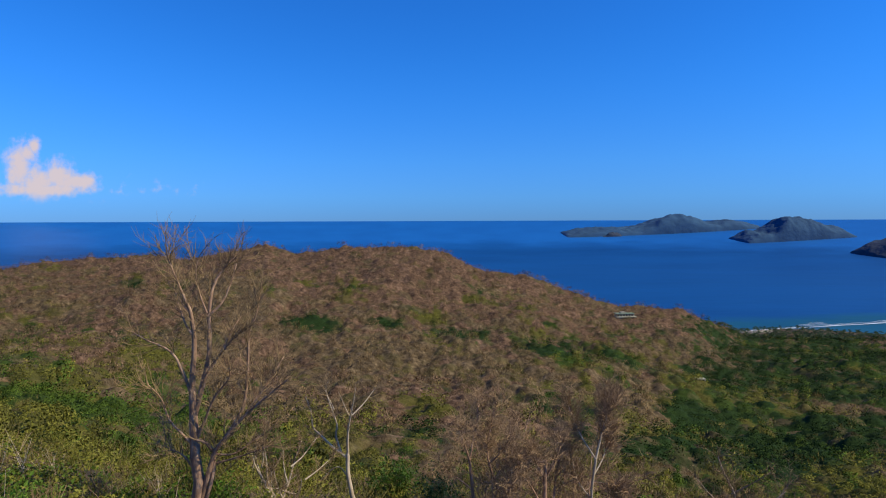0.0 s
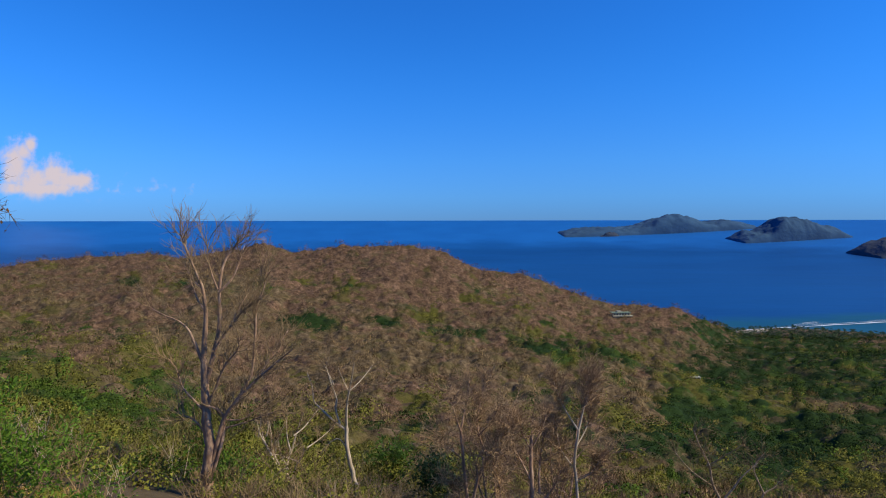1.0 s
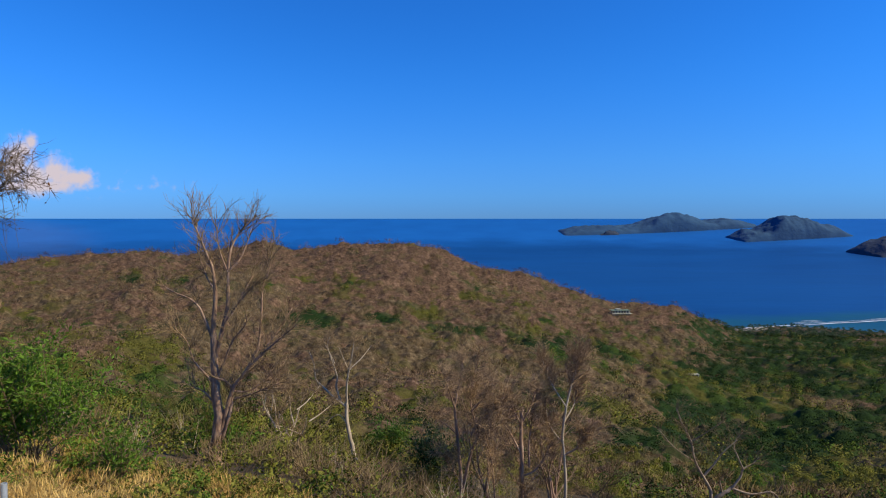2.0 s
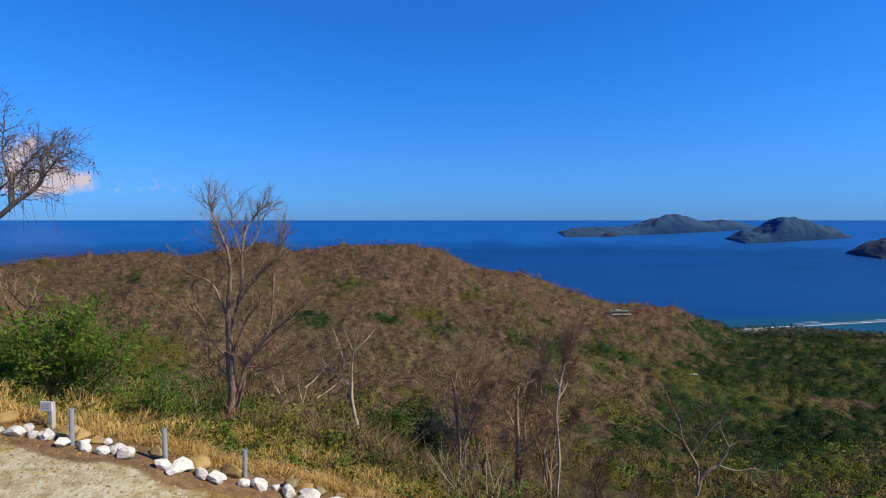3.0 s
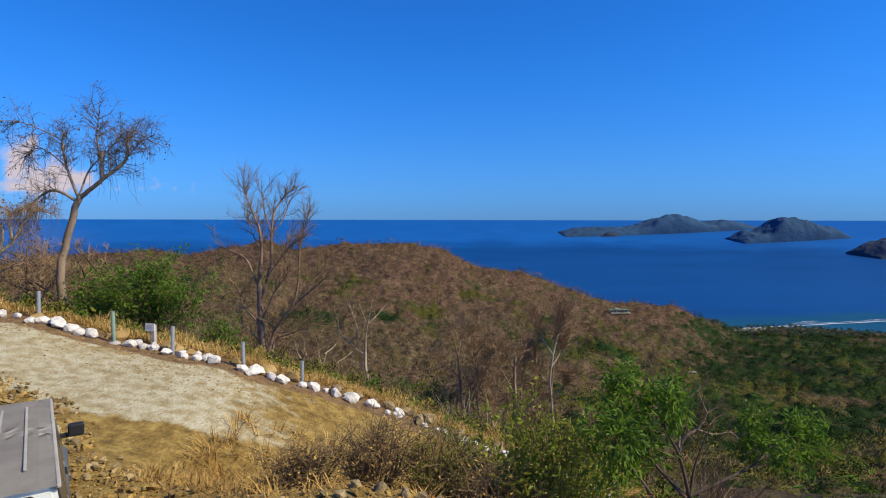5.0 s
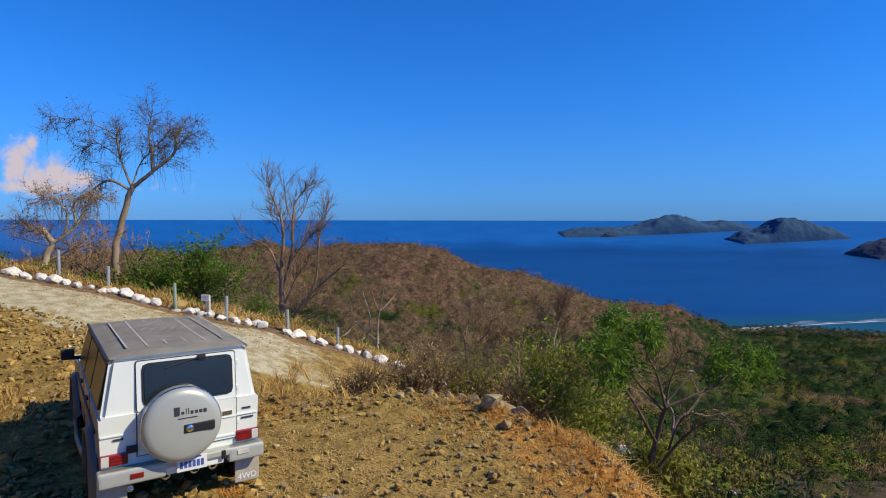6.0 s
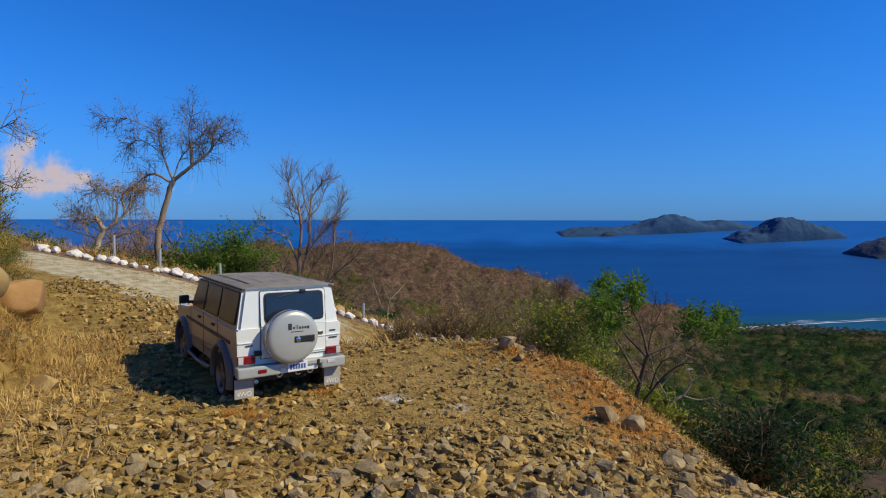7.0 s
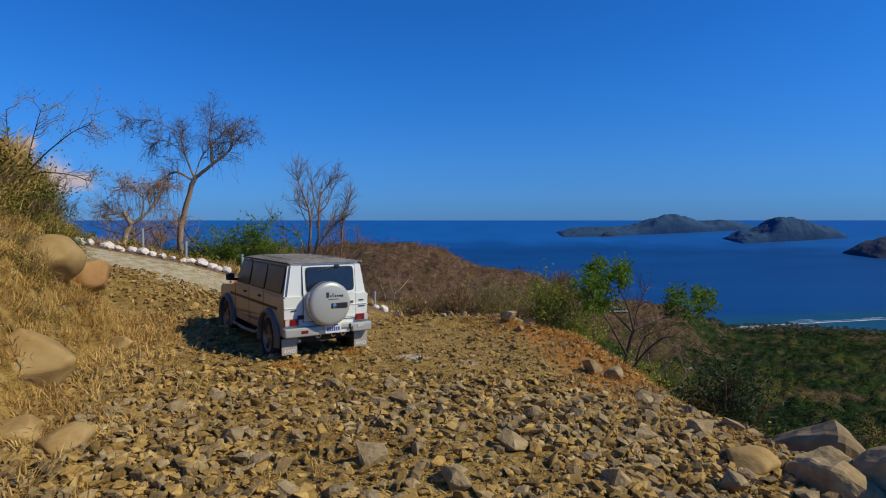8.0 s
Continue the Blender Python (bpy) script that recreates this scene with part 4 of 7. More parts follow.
class Planting:
    """A grid of tree places, one in each cell, with what grows there."""

    def __init__(self, y0, y1, a0, a1):
        self.i0, self.j0 = int(a0 * y1 / SPACING) - 3, int(y0 / SPACING) - 3
        self.ni, self.nj = int((a1 - a0) * y1 / SPACING) + 7, int((y1 - y0) / SPACING) + 7
        j, i = np.meshgrid(np.arange(self.nj) + self.j0, np.arange(self.ni) + self.i0)
        self.x, self.y, self.u, w = seed_at(i.reshape(-1).astype(float), j.reshape(-1).astype(float))
        self.y = np.maximum(self.y, 6.0)
        self.z = height(self.x, self.y)
        self.h, self.r = crown_size(self.x, self.y, w)
        self.leaf = leafiness(self.x, self.y, self.u)
        self.hue, self.red = plant_kind(self.x, self.y, self.u)[1:]
        a = self.x / self.y
        self.seen = (a > a0 - 0.03) & (a < a1 + 0.03)
        self.seen[self.seen] = overlooked(self.x[self.seen], self.y[self.seen], self.z[self.seen])
        self.tone = hash2(i.reshape(-1), j.reshape(-1), 6)

    def cell(self, x, y, di, dj):
        i = np.clip(np.floor(x / SPACING).astype(int) + di - self.i0, 0, self.ni - 1)
        j = np.clip(np.floor(y / SPACING).astype(int) + dj - self.j0, 0, self.nj - 1)
        return i * self.nj + j


def woods(plan, y0, y1, share, brush, leafs):
    x, y, z = plan.x, plan.y, plan.z
    ok = wooded(x, y, z) & plan.seen & (y > y0) & (y < y1) & (hash2(np.floor(x * 3), np.floor(y * 3), 9) < share)
    x, y, z, leaf, hue, red, hh, rr = (v[ok] for v in (x, y, z, plan.leaf, plan.hue, plan.red, plan.h, plan.r))
    dry, half, leafy = leaf < 0.4, (leaf >= 0.4) & (leaf < 0.72), leaf >= 0.72
    for sel, tpl, mat, nm, lab in ((dry & ~red, brush, M_wood_brown, "dry_woods", "leafless grey-brown dry forest on the hillside"),
                                   (dry & red, brush, M_wood_red, "reddish_woods", "leafless reddish-brown dry forest on the hillside, far haze in its colour"),
                                   (half, brush, M_wood_half, "half_dry_woods", "half-dry olive-brown trees among the leafless ones"),
                                   (leafy & (hue == 0), leafs, M_wood_dark, "dark_green_woods", "dark green leafy trees in the gullies and valley"),
                                   (leafy & (hue == 1), leafs, M_wood_olive, "olive_woods", "yellowish olive half-dry shrubs and trees"),
                                   (leafy & (hue == 0.5), leafs, M_wood_green, "green_woods", "green leafy trees and shrubs on the slopes")):
        kind_ = rng.integers(0, len(tpl), len(x))
        for q in range(len(tpl)):
            pick = sel & (kind_ == q)
            k = int(pick.sum())
            if k:
                wide = rr[pick] / hh[pick] * 1.6
                st = np.stack([wide * rng.uniform(0.8, 1.2, k), wide * rng.uniform(0.8, 1.2, k), rng.uniform(0.85, 1.25, k)], -1)
                scatter(nm, tpl[q], np.stack([x[pick], y[pick], z[pick] - 0.1], -1), rng.uniform(0, 6.28, k), hh[pick], mat, lab, "woods", st, rng.normal(size=(k, 2)) * 0.08)


def canopy_mesh(plan, y0, y1, grow, da, a0, a1):
    """The understorey of the woods: an uneven sheet that swells under each crown, on the slopes that lie open to the road."""
    ya = y0 * grow ** np.arange(int(math.log(y1 / y0) / math.log(grow)) + 1)
    aa = np.arange(a0, a1, da)
    A, Y = np.meshgrid(aa, ya)
    x, y = (A * Y).reshape(-1), Y.reshape(-1)
    g = height(x, y)
    top, best_c, seen = np.zeros(len(x)), plan.cell(x, y, 0, 0), np.zeros(len(x), bool)
    for di in (-1, 0, 1):
        for dj in (-1, 0, 1):
            c = plan.cell(x, y, di, dj)
            d = np.hypot(x - plan.x[c], y - plan.y[c]) / plan.r[c]
            h = plan.h[c] * np.clip(1 - d * d, 0, 1) ** 0.8
            best_c = np.where(h > top, c, best_c)
            top = np.maximum(h, top)
            seen |= plan.seen[c]
    k = SPACING / 8.6
    rough = fbm(x / 2.2 / k, y / 2.2 / k, 15, 3) + 0.9 * fbm(x / 5.5 / k, y / 5.5 / k, 16, 2)
    lift = 0.1 + top * 0.38 + k * 1.2 * rough
    ok = wooded(x, y, g)
    on = smooth(y0, y0 * 1.15, y) * (1 - smooth(y1 * 0.97, y1, y) * (y1 < 500)) * ok
    z = g - 1.2 + (lift + 1.2) * on
    n = len(aa)
    i = (np.arange(len(ya) - 1)[:, None] * n + np.arange(n - 1)[None, :]).reshape(-1)
    f = np.stack([i, i + 1, i + n + 1, i + n], -1)
    f = f[(seen & ok)[f].any(1)]
    used = np.unique(f)
    back = np.zeros(len(x), int)
    back[used] = np.arange(len(used))
    me = mesh_of("canopy", np.stack([x, y, z], -1)[used], back[f], M_canopy, True)
    for nm, val in (("leaf", plan.leaf), ("hue", plan.hue), ("tone", plan.tone), ("warm_haze", plan.red * 1.0)):
        me.attributes.new(nm, "FLOAT", "POINT").data.foreach_set("value", np.asarray(val[best_c[used]], dtype=np.float32))
    return me


def canopy_material():
    m = material("forest_canopy", [(0.34, (0.04, 0.028, 0.015)), (0.5, (0.105, 0.075, 0.041)), (0.66, (0.2, 0.147, 0.085))], 0.32, 10, 0.95, 0.9, 1.6, stretch=(1, 1, 0.35), per="plant", vary=0.25, spec=0.05, distance=0.5)
    n, l = m.node_tree.nodes, m.node_tree.links
    p = n["Principled BSDF"]
    old = p.inputs["Base Color"].links[0].from_socket
    at, hu, wa = n.new("ShaderNodeAttribute"), n.new("ShaderNodeAttribute"), n.new("ShaderNodeAttribute")
    at.attribute_name, hu.attribute_name, wa.attribute_name = "leaf", "hue", "warm_haze"
    # ruddy tint of the trees, which also paints in the far haze
    ruddy = n.new("ShaderNodeMix")
    ruddy.data_type, ruddy.blend_type = "RGBA", "MULTIPLY"
    ruddy.inputs[7].default_value = (1.12, 0.96, 1.06, 1)
    l.new(wa.outputs["Fac"], ruddy.inputs[0])
    l.new(old, ruddy.inputs[6])
    green, tc, nz, mul, hs, mix = n.new("ShaderNodeValToRGB"), n.new("ShaderNodeTexCoord"), n.new("ShaderNodeTexNoise"), n.new("ShaderNodeMath"), n.new("ShaderNodeHueSaturation"), n.new("ShaderNodeMix")
    for k, (pos, c) in enumerate(((0.0, (0.018, 0.036, 0.01)), (1.0, (0.075, 0.072, 0.017)), (0.5, (0.036, 0.058, 0.012)))):
        e = green.color_ramp.elements[k] if k < 2 else green.color_ramp.elements.new(pos)
        e.position, e.color = pos, (*c, 1)
    l.new(hu.outputs["Fac"], green.inputs[0])
    nz.inputs["Scale"].default_value, nz.inputs["Detail"].default_value = 0.9, 6
    l.new(tc.outputs["Object"], nz.inputs["Vector"])
    mul.operation = "MULTIPLY_ADD"
    mul.inputs[1].default_value, mul.inputs[2].default_value = 1.8, 0.1
    l.new(nz.outputs["Fac"], mul.inputs[0])
    l.new(green.outputs[0], hs.inputs["Color"])
    l.new(mul.outputs[0], hs.inputs["Value"])
    mix.data_type = "RGBA"
    l.new(at.outputs["Fac"], mix.inputs[0])
    l.new(ruddy.outputs[2], mix.inputs[6])
    l.new(hs.outputs[0], mix.inputs[7])
    l.new(mix.outputs[2], p.inputs["Base Color"])
    return m


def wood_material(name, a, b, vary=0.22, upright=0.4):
    """Twigs or leaves, the shade of their gaps painted as darker noise; each plant has its own tone."""
    gap_shade = tuple(c * 0.7 for c in a)
    return material(name, [(0.32, gap_shade), (0.48, a), (0.7, b)], 0.8, 4, 0.95, stretch=(1, 1, upright), per="plant", vary=vary, spec=0.05)


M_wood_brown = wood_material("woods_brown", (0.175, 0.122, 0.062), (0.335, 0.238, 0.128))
# reddish twigs; the pinkish cast doubles as painted haze on the far ridge
M_wood_red = wood_material("woods_reddish_hazed", (0.185, 0.119, 0.077), (0.345, 0.233, 0.153))
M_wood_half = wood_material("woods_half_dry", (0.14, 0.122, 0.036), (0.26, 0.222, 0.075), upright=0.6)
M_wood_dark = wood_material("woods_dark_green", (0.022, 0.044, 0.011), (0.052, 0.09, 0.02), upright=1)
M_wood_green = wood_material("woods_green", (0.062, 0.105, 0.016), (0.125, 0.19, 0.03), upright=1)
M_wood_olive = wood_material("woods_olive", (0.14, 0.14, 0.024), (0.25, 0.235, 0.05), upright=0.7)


def crown_points(rng, lumps, k):
    """k places on the rounded lumps of a crown of unit height and half-unit radius, with their outward ways."""
    cs = np.array([[rng.normal() * 0.15, rng.normal() * 0.15, rng.uniform(0.42, 0.68)] for _ in range(lumps)])
    rs = rng.uniform(0.2, 0.34, lumps)
    pick = rng.integers(0, lumps, k)
    d = rng.normal(size=(k, 3))
    d /= np.linalg.norm(d, axis=1, keepdims=True)
    d[:, 2] = np.where(d[:, 2] < -0.35, -d[:, 2], d[:, 2])
    return cs[pick] + d * rs[pick][:, None] * rng.uniform(0.55, 1.1, (k, 1)), d


def haze_crown(count, size, rng, lumps=6, slim=0.35):
    """A leafless crown: a rounded cloud of fine upright twig slivers."""
    p, d = crown_points(rng, lumps, count)
    t = np.stack([p[:, 0], p[:, 1], np.full(count, 0.8)], -1) + rng.normal(size=(count, 3)) * 0.28
    t /= np.linalg.norm(t, axis=1, keepdims=True)
    s = np.cross(t, rng.normal(size=(count, 3)))
    s /= np.linalg.norm(s, axis=1, keepdims=True)
    w = size * rng.uniform(0.6, 1.6, (count, 1))
    v = np.stack([p - t * w + s * w * slim, p - t * w - s * w * slim, p + t * w], 1).reshape(-1, 3)
    return rounded(v, np.arange(3 * count).reshape(-1, 3), rng)


def leaf_crown(count, size, rng, lumps=5):
    """A leafy crown of small leaf clumps on rounded lumps."""
    p, d = crown_points(rng, lumps, count)
    nrm = d + rng.normal(size=(count, 3)) * 0.6
    s = np.cross(nrm, rng.normal(size=(count, 3)))
    s /= np.linalg.norm(s, axis=1, keepdims=True)
    u = np.cross(nrm, s)
    u /= np.linalg.norm(u, axis=1, keepdims=True)
    w = size * rng.uniform(0.5, 1.5, (count, 1))
    v = np.stack([p - s * w, p + s * w, p + u * w * 1.3], 1).reshape(-1, 3)
    return rounded(v, np.arange(3 * count).reshape(-1, 3), rng)


def joined(a, b):
    return np.concatenate([a[0], b[0]]), np.concatenate([a[1], b[1] + len(a[0])]), np.concatenate([a[2], b[2]])


M_canopy = canopy_material()
plan = Planting(190, 935, -0.86, 0.88)
tagged(new("forest_canopy", canopy_mesh(plan, 195.0, 935, 1.006, 0.0045, -0.86, 0.88)), "mixed brown and green canopy of the hillside forest", "forest", kind="stuff")
woods(plan, 200, 900, 0.97, [haze_crown(105, 0.045, rng, q, 0.26) for q in (3, 4, 6)], [leaf_crown(130, 0.034, rng, q) for q in (3, 4, 6)])
SPACING = 5.2
plan = Planting(60, 215, -0.9, 0.9)
tagged(new("forest_canopy", canopy_mesh(plan, 64.0, 212, 1.009, 0.008, -0.9, 0.9)), "mixed brown and green canopy of the nearer woods", "forest", kind="stuff")
woods(plan, 66, 204, 1.0, [haze_crown(240, 0.05, rng, q, 0.13) for q in (4, 6, 8)], [leaf_crown(240, 0.032, rng, q) for q in (4, 6, 8)])
SPACING = 3.1
plan = Planting(26, 76, -0.95, 0.95)
woods(plan, 28, 72, 0.95, [haze_crown(330, 0.075, rng, q, 0.04) for q in (5, 7, 9)], [joined(leaf_crown(230, 0.021, rng, q), haze_crown(190, 0.075, rng, q, 0.04)) for q in (5, 7, 9)])


def stem_cluster(rng, stems):
    """Thin bare stems rising from one foot, about one unit high, each a three-sided tapering rod with a fork."""
    sh = Shape()
    for _ in range(stems):
        a, t = rng.uniform(0, 6.28), rng.uniform(0.05, 0.75)
        d = np.array([math.cos(a) * math.sin(t), math.sin(a) * math.sin(t), math.cos(t)])
        p = np.array([rng.normal() * 0.12, rng.normal() * 0.12, -0.1])
        m = p + d * rng.uniform(0.4, 0.7) + rng.normal(size=3) * 0.04
        tip = m + (d + rng.normal(size=3) * 0.35) * rng.uniform(0.3, 0.5)
        sh.tube([p, m, tip], [0.007, 0.005, 0.002], 3)
        sh.tube([m, m + (d + rng.normal(size=3) * 0.6) * 0.35], [0.005, 0.002], 3)
    return np.concatenate(sh.v), np.concatenate(sh.f)


x, y = rng.uniform(-1.0, 1.0, 420), 15 + 42 * rng.uniform(0, 1, 420)
x = x * (y + 14) * 0.8
ok = (y > road_edge(x) + 7.0) & (np.hypot(x + 10.75, y - 24) > 1.5)
x, y = x[ok], y[ok]
u = rng.uniform(0, 1, len(x))
for sel, mat, nm, lab in ((u < 0.25, M_bark_pale, "pale_stems", "thin pale dead stems standing among the scrub"), (u >= 0.25, M_twig, "brown_stems", "thin reddish-brown dead stems standing among the scrub")):
    k = int(sel.sum())
    scatter(nm, stem_cluster(rng, 9), np.stack([x[sel], y[sel], height(x[sel], y[sel])], -1), rng.uniform(0, 6.28, k), rng.uniform(1.2, 2.8, k), mat, lab, "scrub", None, rng.normal(size=(k, 2)) * 0.15)


def thicket(n, x0, x1, y0, y1, h0, h1, test=None):
    x, y = rng.uniform(x0, x1, n), rng.uniform(y0, y1, n)
    ok = np.ones(n, bool) if test is None else test(x, y)
    return x[ok], y[ok]


def below_road(x, y):
    e = y - road_edge(x)
    clear = (np.abs(x + 11) < 2.2) & (e < 17)
    return (e > 2.0) & (rng.uniform(0, 1, len(x)) < 0.25 + 0.75 * smooth(5, 10, e)) & ~clear


x, y = thicket(1500, -34, 30, 5, 32, 1, 2, below_road)
z = height(x, y)
u = rng.uniform(0, 1, len(x)) + 0.3 * smooth(-4, -12, x) + 0.25 * smooth(4, 12, x)
hs = rng.uniform(0.8, 2.0, len(x)) * (0.5 + 0.5 * smooth(4, 12, y - road_edge(x)))
for sel, tpl, mat, nm, lab in ((u < 0.5, haze_crown(170, 0.09, rng, 7, 0.07), M_wood_brown, "dry_thicket", "dry brown leafless brush below the road"),
                               ((u >= 0.5) & (u < 0.85), foliage(130, 0.048, rng, 0.9, 8), M_wood_olive, "olive_thicket", "yellowish olive scrub below the road"),
                               (u >= 0.85, foliage(130, 0.046, rng, 0.9, 7), M_wood_green, "green_thicket", "green leafy scrub below the road")):
    k = int(sel.sum())
    scatter(nm, tpl, np.stack([x[sel], y[sel], z[sel] - 0.05], -1), rng.uniform(0, 6.28, k), hs[sel], mat, lab, "scrub", None, rng.normal(size=(k, 2)) * 0.15)

n = 2000
x = rng.uniform(-26, 16, n)
e = rng.uniform(1.3, 9, n)
y = road_edge(x) + e
z = height(x, y)
u = rng.uniform(0, 1, n) + 0.2 * fbm(x / 4, y / 4, 94, 2)
hs = rng.uniform(0.35, 0.85, n)
for sel, tpl, mat, nm, lab in ((u < 0.45, haze_crown(70, 0.12, rng, 5, 0.08), M_straw, "straw_scrub", "low straw-coloured weeds below the road"),
                               ((u >= 0.45) & (u < 0.8), foliage(70, 0.075, rng, 0.8, 6), M_wood_olive, "olive_scrub", "low olive weeds below the road"),
                               (u >= 0.8, foliage(70, 0.07, rng, 0.8, 6), M_wood_green, "green_scrub", "low green weeds below the road")):
    k = int(sel.sum())
    scatter(nm, tpl, np.stack([x[sel], y[sel], z[sel] - 0.08], -1), rng.uniform(0, 6.28, k), hs[sel], mat, lab, "scrub", None, rng.normal(size=(k, 2)) * 0.2)

# scrub on the slope that falls away beside the lot
n = 1500
x, y = rng.uniform(3, 24, n), rng.uniform(-24, 10, n)
o = np.maximum(y - lot_far_edge(x), x - lot_right_edge(y))
ok = (o > 2.6) & ((y < road_edge(x) - 3.0) | (x > 6.0))
x, y = x[ok], y[ok]
z = height(x, y)
u = rng.uniform(0, 1, len(x)) + 0.25 * fbm(x / 4, y / 4, 95, 2)
hs = rng.uniform(0.6, 1.5, len(x))
for sel, tpl, mat, nm, lab in ((u < 0.4, haze_crown(70, 0.1, rng, 6, 0.08), M_wood_brown, "slope_brush", "dry brown brush on the slope beside the lot"),
                               ((u >= 0.4) & (u < 0.72), foliage(90, 0.06, rng, 0.8, 7), M_wood_olive, "slope_olive_scrub", "olive scrub on the slope beside the lot"),
                               (u >= 0.72, foliage(90, 0.058, rng, 0.8, 7), M_wood_green, "slope_green_scrub", "green scrub on the slope beside the lot")):
    k = int(sel.sum())
    scatter(nm, tpl, np.stack([x[sel], y[sel], z[sel] - 0.08], -1), rng.uniform(0, 6.28, k), hs[sel], mat, lab, "scrub", None, rng.normal(size=(k, 2)) * 0.2)

# brush on the cut bank beside the lot
x, y = thicket(2100, -14, -7.0, -17, 0.5, 1, 2, lambda x, y: x < bank_foot(y) - 0.25 - 0.5 * rng.uniform(0, 1, len(x)))
z = height(x, y)
u = rng.uniform(0, 1, len(x)) + 0.25 * fbm(x / 1.5, y / 1.5, 93, 2)
top = smooth(0.6, 2.6, bank_foot(y) - x)
hs = rng.uniform(0.45, 0.95, len(x)) * (0.65 + 1.3 * top)
for sel, tpl, mat, nm, lab in ((u < 0.4, haze_crown(150, 0.1, rng, 8, 0.06), M_straw, "dry_brush", "dry straw-coloured brush on the cut bank"),
                               ((u >= 0.4) & (u < 0.62), haze_crown(160, 0.1, rng, 7, 0.06), M_wood_brown, "brown_brush", "tangled brown brush on the cut bank"),
                               ((u >= 0.62) & (u < 1.0), foliage(330, 0.023, rng, 0.8, 10), M_wood_olive, "olive_brush", "olive scrub on the cut bank"),
                               (u >= 1.0, foliage(300, 0.022, rng, 0.8, 9), M_leaf_mid, "green_brush", "green leafy weeds on the cut bank")):
    k = int(sel.sum())
    scatter(nm, tpl, np.stack([x[sel], y[sel], z[sel] - 0.08], -1), rng.uniform(0, 6.28, k), hs[sel], mat, lab, "scrub", None, rng.normal(size=(k, 2)) * 0.25)


def tuft(blades, rng, width=0.03, lean=0.9):
    v, f = [], []
    for i in range(blades):
        a, t = rng.uniform(0, 6.28), rng.uniform(0.1, lean)
        d = np.array([math.cos(a) * math.sin(t), math.sin(a) * math.sin(t), math.cos(t)])
        p = np.array([rng.normal() * 0.12, rng.normal() * 0.12, -0.05])
        s = np.cross(d, (0, 0, 1))
        s = s / (np.linalg.norm(s) + 1e-6) * width
        m = p + d * 0.55
        tip = m + (d + np.array([d[0], d[1], -0.5])) * 0.4 * rng.uniform(0.6, 1.3)
        v += [p - s, p + s, m + s * 0.8, m - s * 0.8, tip]
        f += [[5 * i, 5 * i + 1, 5 * i + 2, 5 * i + 3], [5 * i + 3, 5 * i + 2, 5 * i + 4, 5 * i + 4]]
    return np.array(v), np.array([q if q[2] != q[3] else q for q in f])


def tuft_tris(blades, rng, width=0.03, lean=0.9):
    v, f = tuft(blades, rng, width, lean)
    out = []
    for q in f:
        out.append([q[0], q[1], q[2]])
        if q[2] != q[3]:
            out.append([q[0], q[2], q[3]])
    return v, np.array(out)


def litter_template(blades, rng):
    v, f = [], []
    for i in range(blades):
        a = rng.uniform(0, 6.28)
        d = np.array([math.cos(a), math.sin(a), rng.uniform(-0.05, 0.35)])
        s = np.array([-d[1], d[0], 0]) * 0.05
        p = np.array([rng.normal() * 0.7, rng.normal() * 0.7, 0.08])
        v += [p - s, p + s, p + d * rng.uniform(0.6, 1.4)]
        f.append([3 * i, 3 * i + 1, 3 * i + 2])
    return np.array(v), np.array(f)


def grass(name, x, y, lo, hi, mat, label, tpl):
    z = height(x, y)
    k = len(x)
    scatter(name, tpl, np.stack([x, y, z], -1), rng.uniform(0, 6.28, k), rng.uniform(lo, hi, k), mat, label, "grass", None, rng.normal(size=(k, 2)) * 0.25)


def lot_out(x, y):
    return np.maximum(y - lot_far_edge(x), x - lot_right_edge(y))


tp = tuft_tris(16, rng, 0.022, 1.35)
# golden grass along the road's outer edge
x = rng.uniform(-19, 9, 1500)
y = road_edge(x) + 0.6 + np.abs(rng.normal(size=1500)) * 0.8
grass("edge_grass", x, y, 0.18, 0.5, M_straw, "golden dry grass along the road's edge", tp)
# rusty grass on the lot's right-hand edge and bank
n = 5200
x, y = rng.uniform(-2.0, 6.5, n), rng.uniform(-13, -2.6, n)
o = lot_out(x, y) + 0.35 * fbm(x, y, 71, 2)
ok = (o > -2.0 + 1.0 * smooth(-6, -11, y)) & (x > -0.7 + 0.6 * fbm(x, y, 73, 2)) & (o < 3.2) & (rng.uniform(0, 1, n) < 0.35 + 0.65 * smooth(-1.5, -0.2, o))
rust = fbm(x / 1.5, y / 1.5, 81, 2) + 0.5 * smooth(-9, -6, y) + rng.normal(size=n) * 0.25 > 0.22
grass("rusty_grass", x[ok & rust], y[ok & rust], 0.07, 0.21, M_straw_rust, "rust-orange dead grass at the lot's edge", tp)
px = np.concatenate([-4.3 + 0.22 * rng.normal(size=34), -3.35 + 0.12 * rng.normal(size=14), -3.75 + 0.16 * rng.normal(size=12)])
py = np.concatenate([-7.7 + 0.13 * rng.normal(size=34), -6.6 + 0.1 * rng.normal(size=14), -3.5 + 0.2 * rng.normal(size=12)])
grass("orange_grass", px, py, 0.08, 0.2, M_straw_rust, "small clumps of rust-orange dead grass on the lot", tp)
grass("dry_grass", x[ok & ~rust], y[ok & ~rust], 0.07, 0.22, M_straw, "straw-coloured dry grass at the lot's edge", tp)
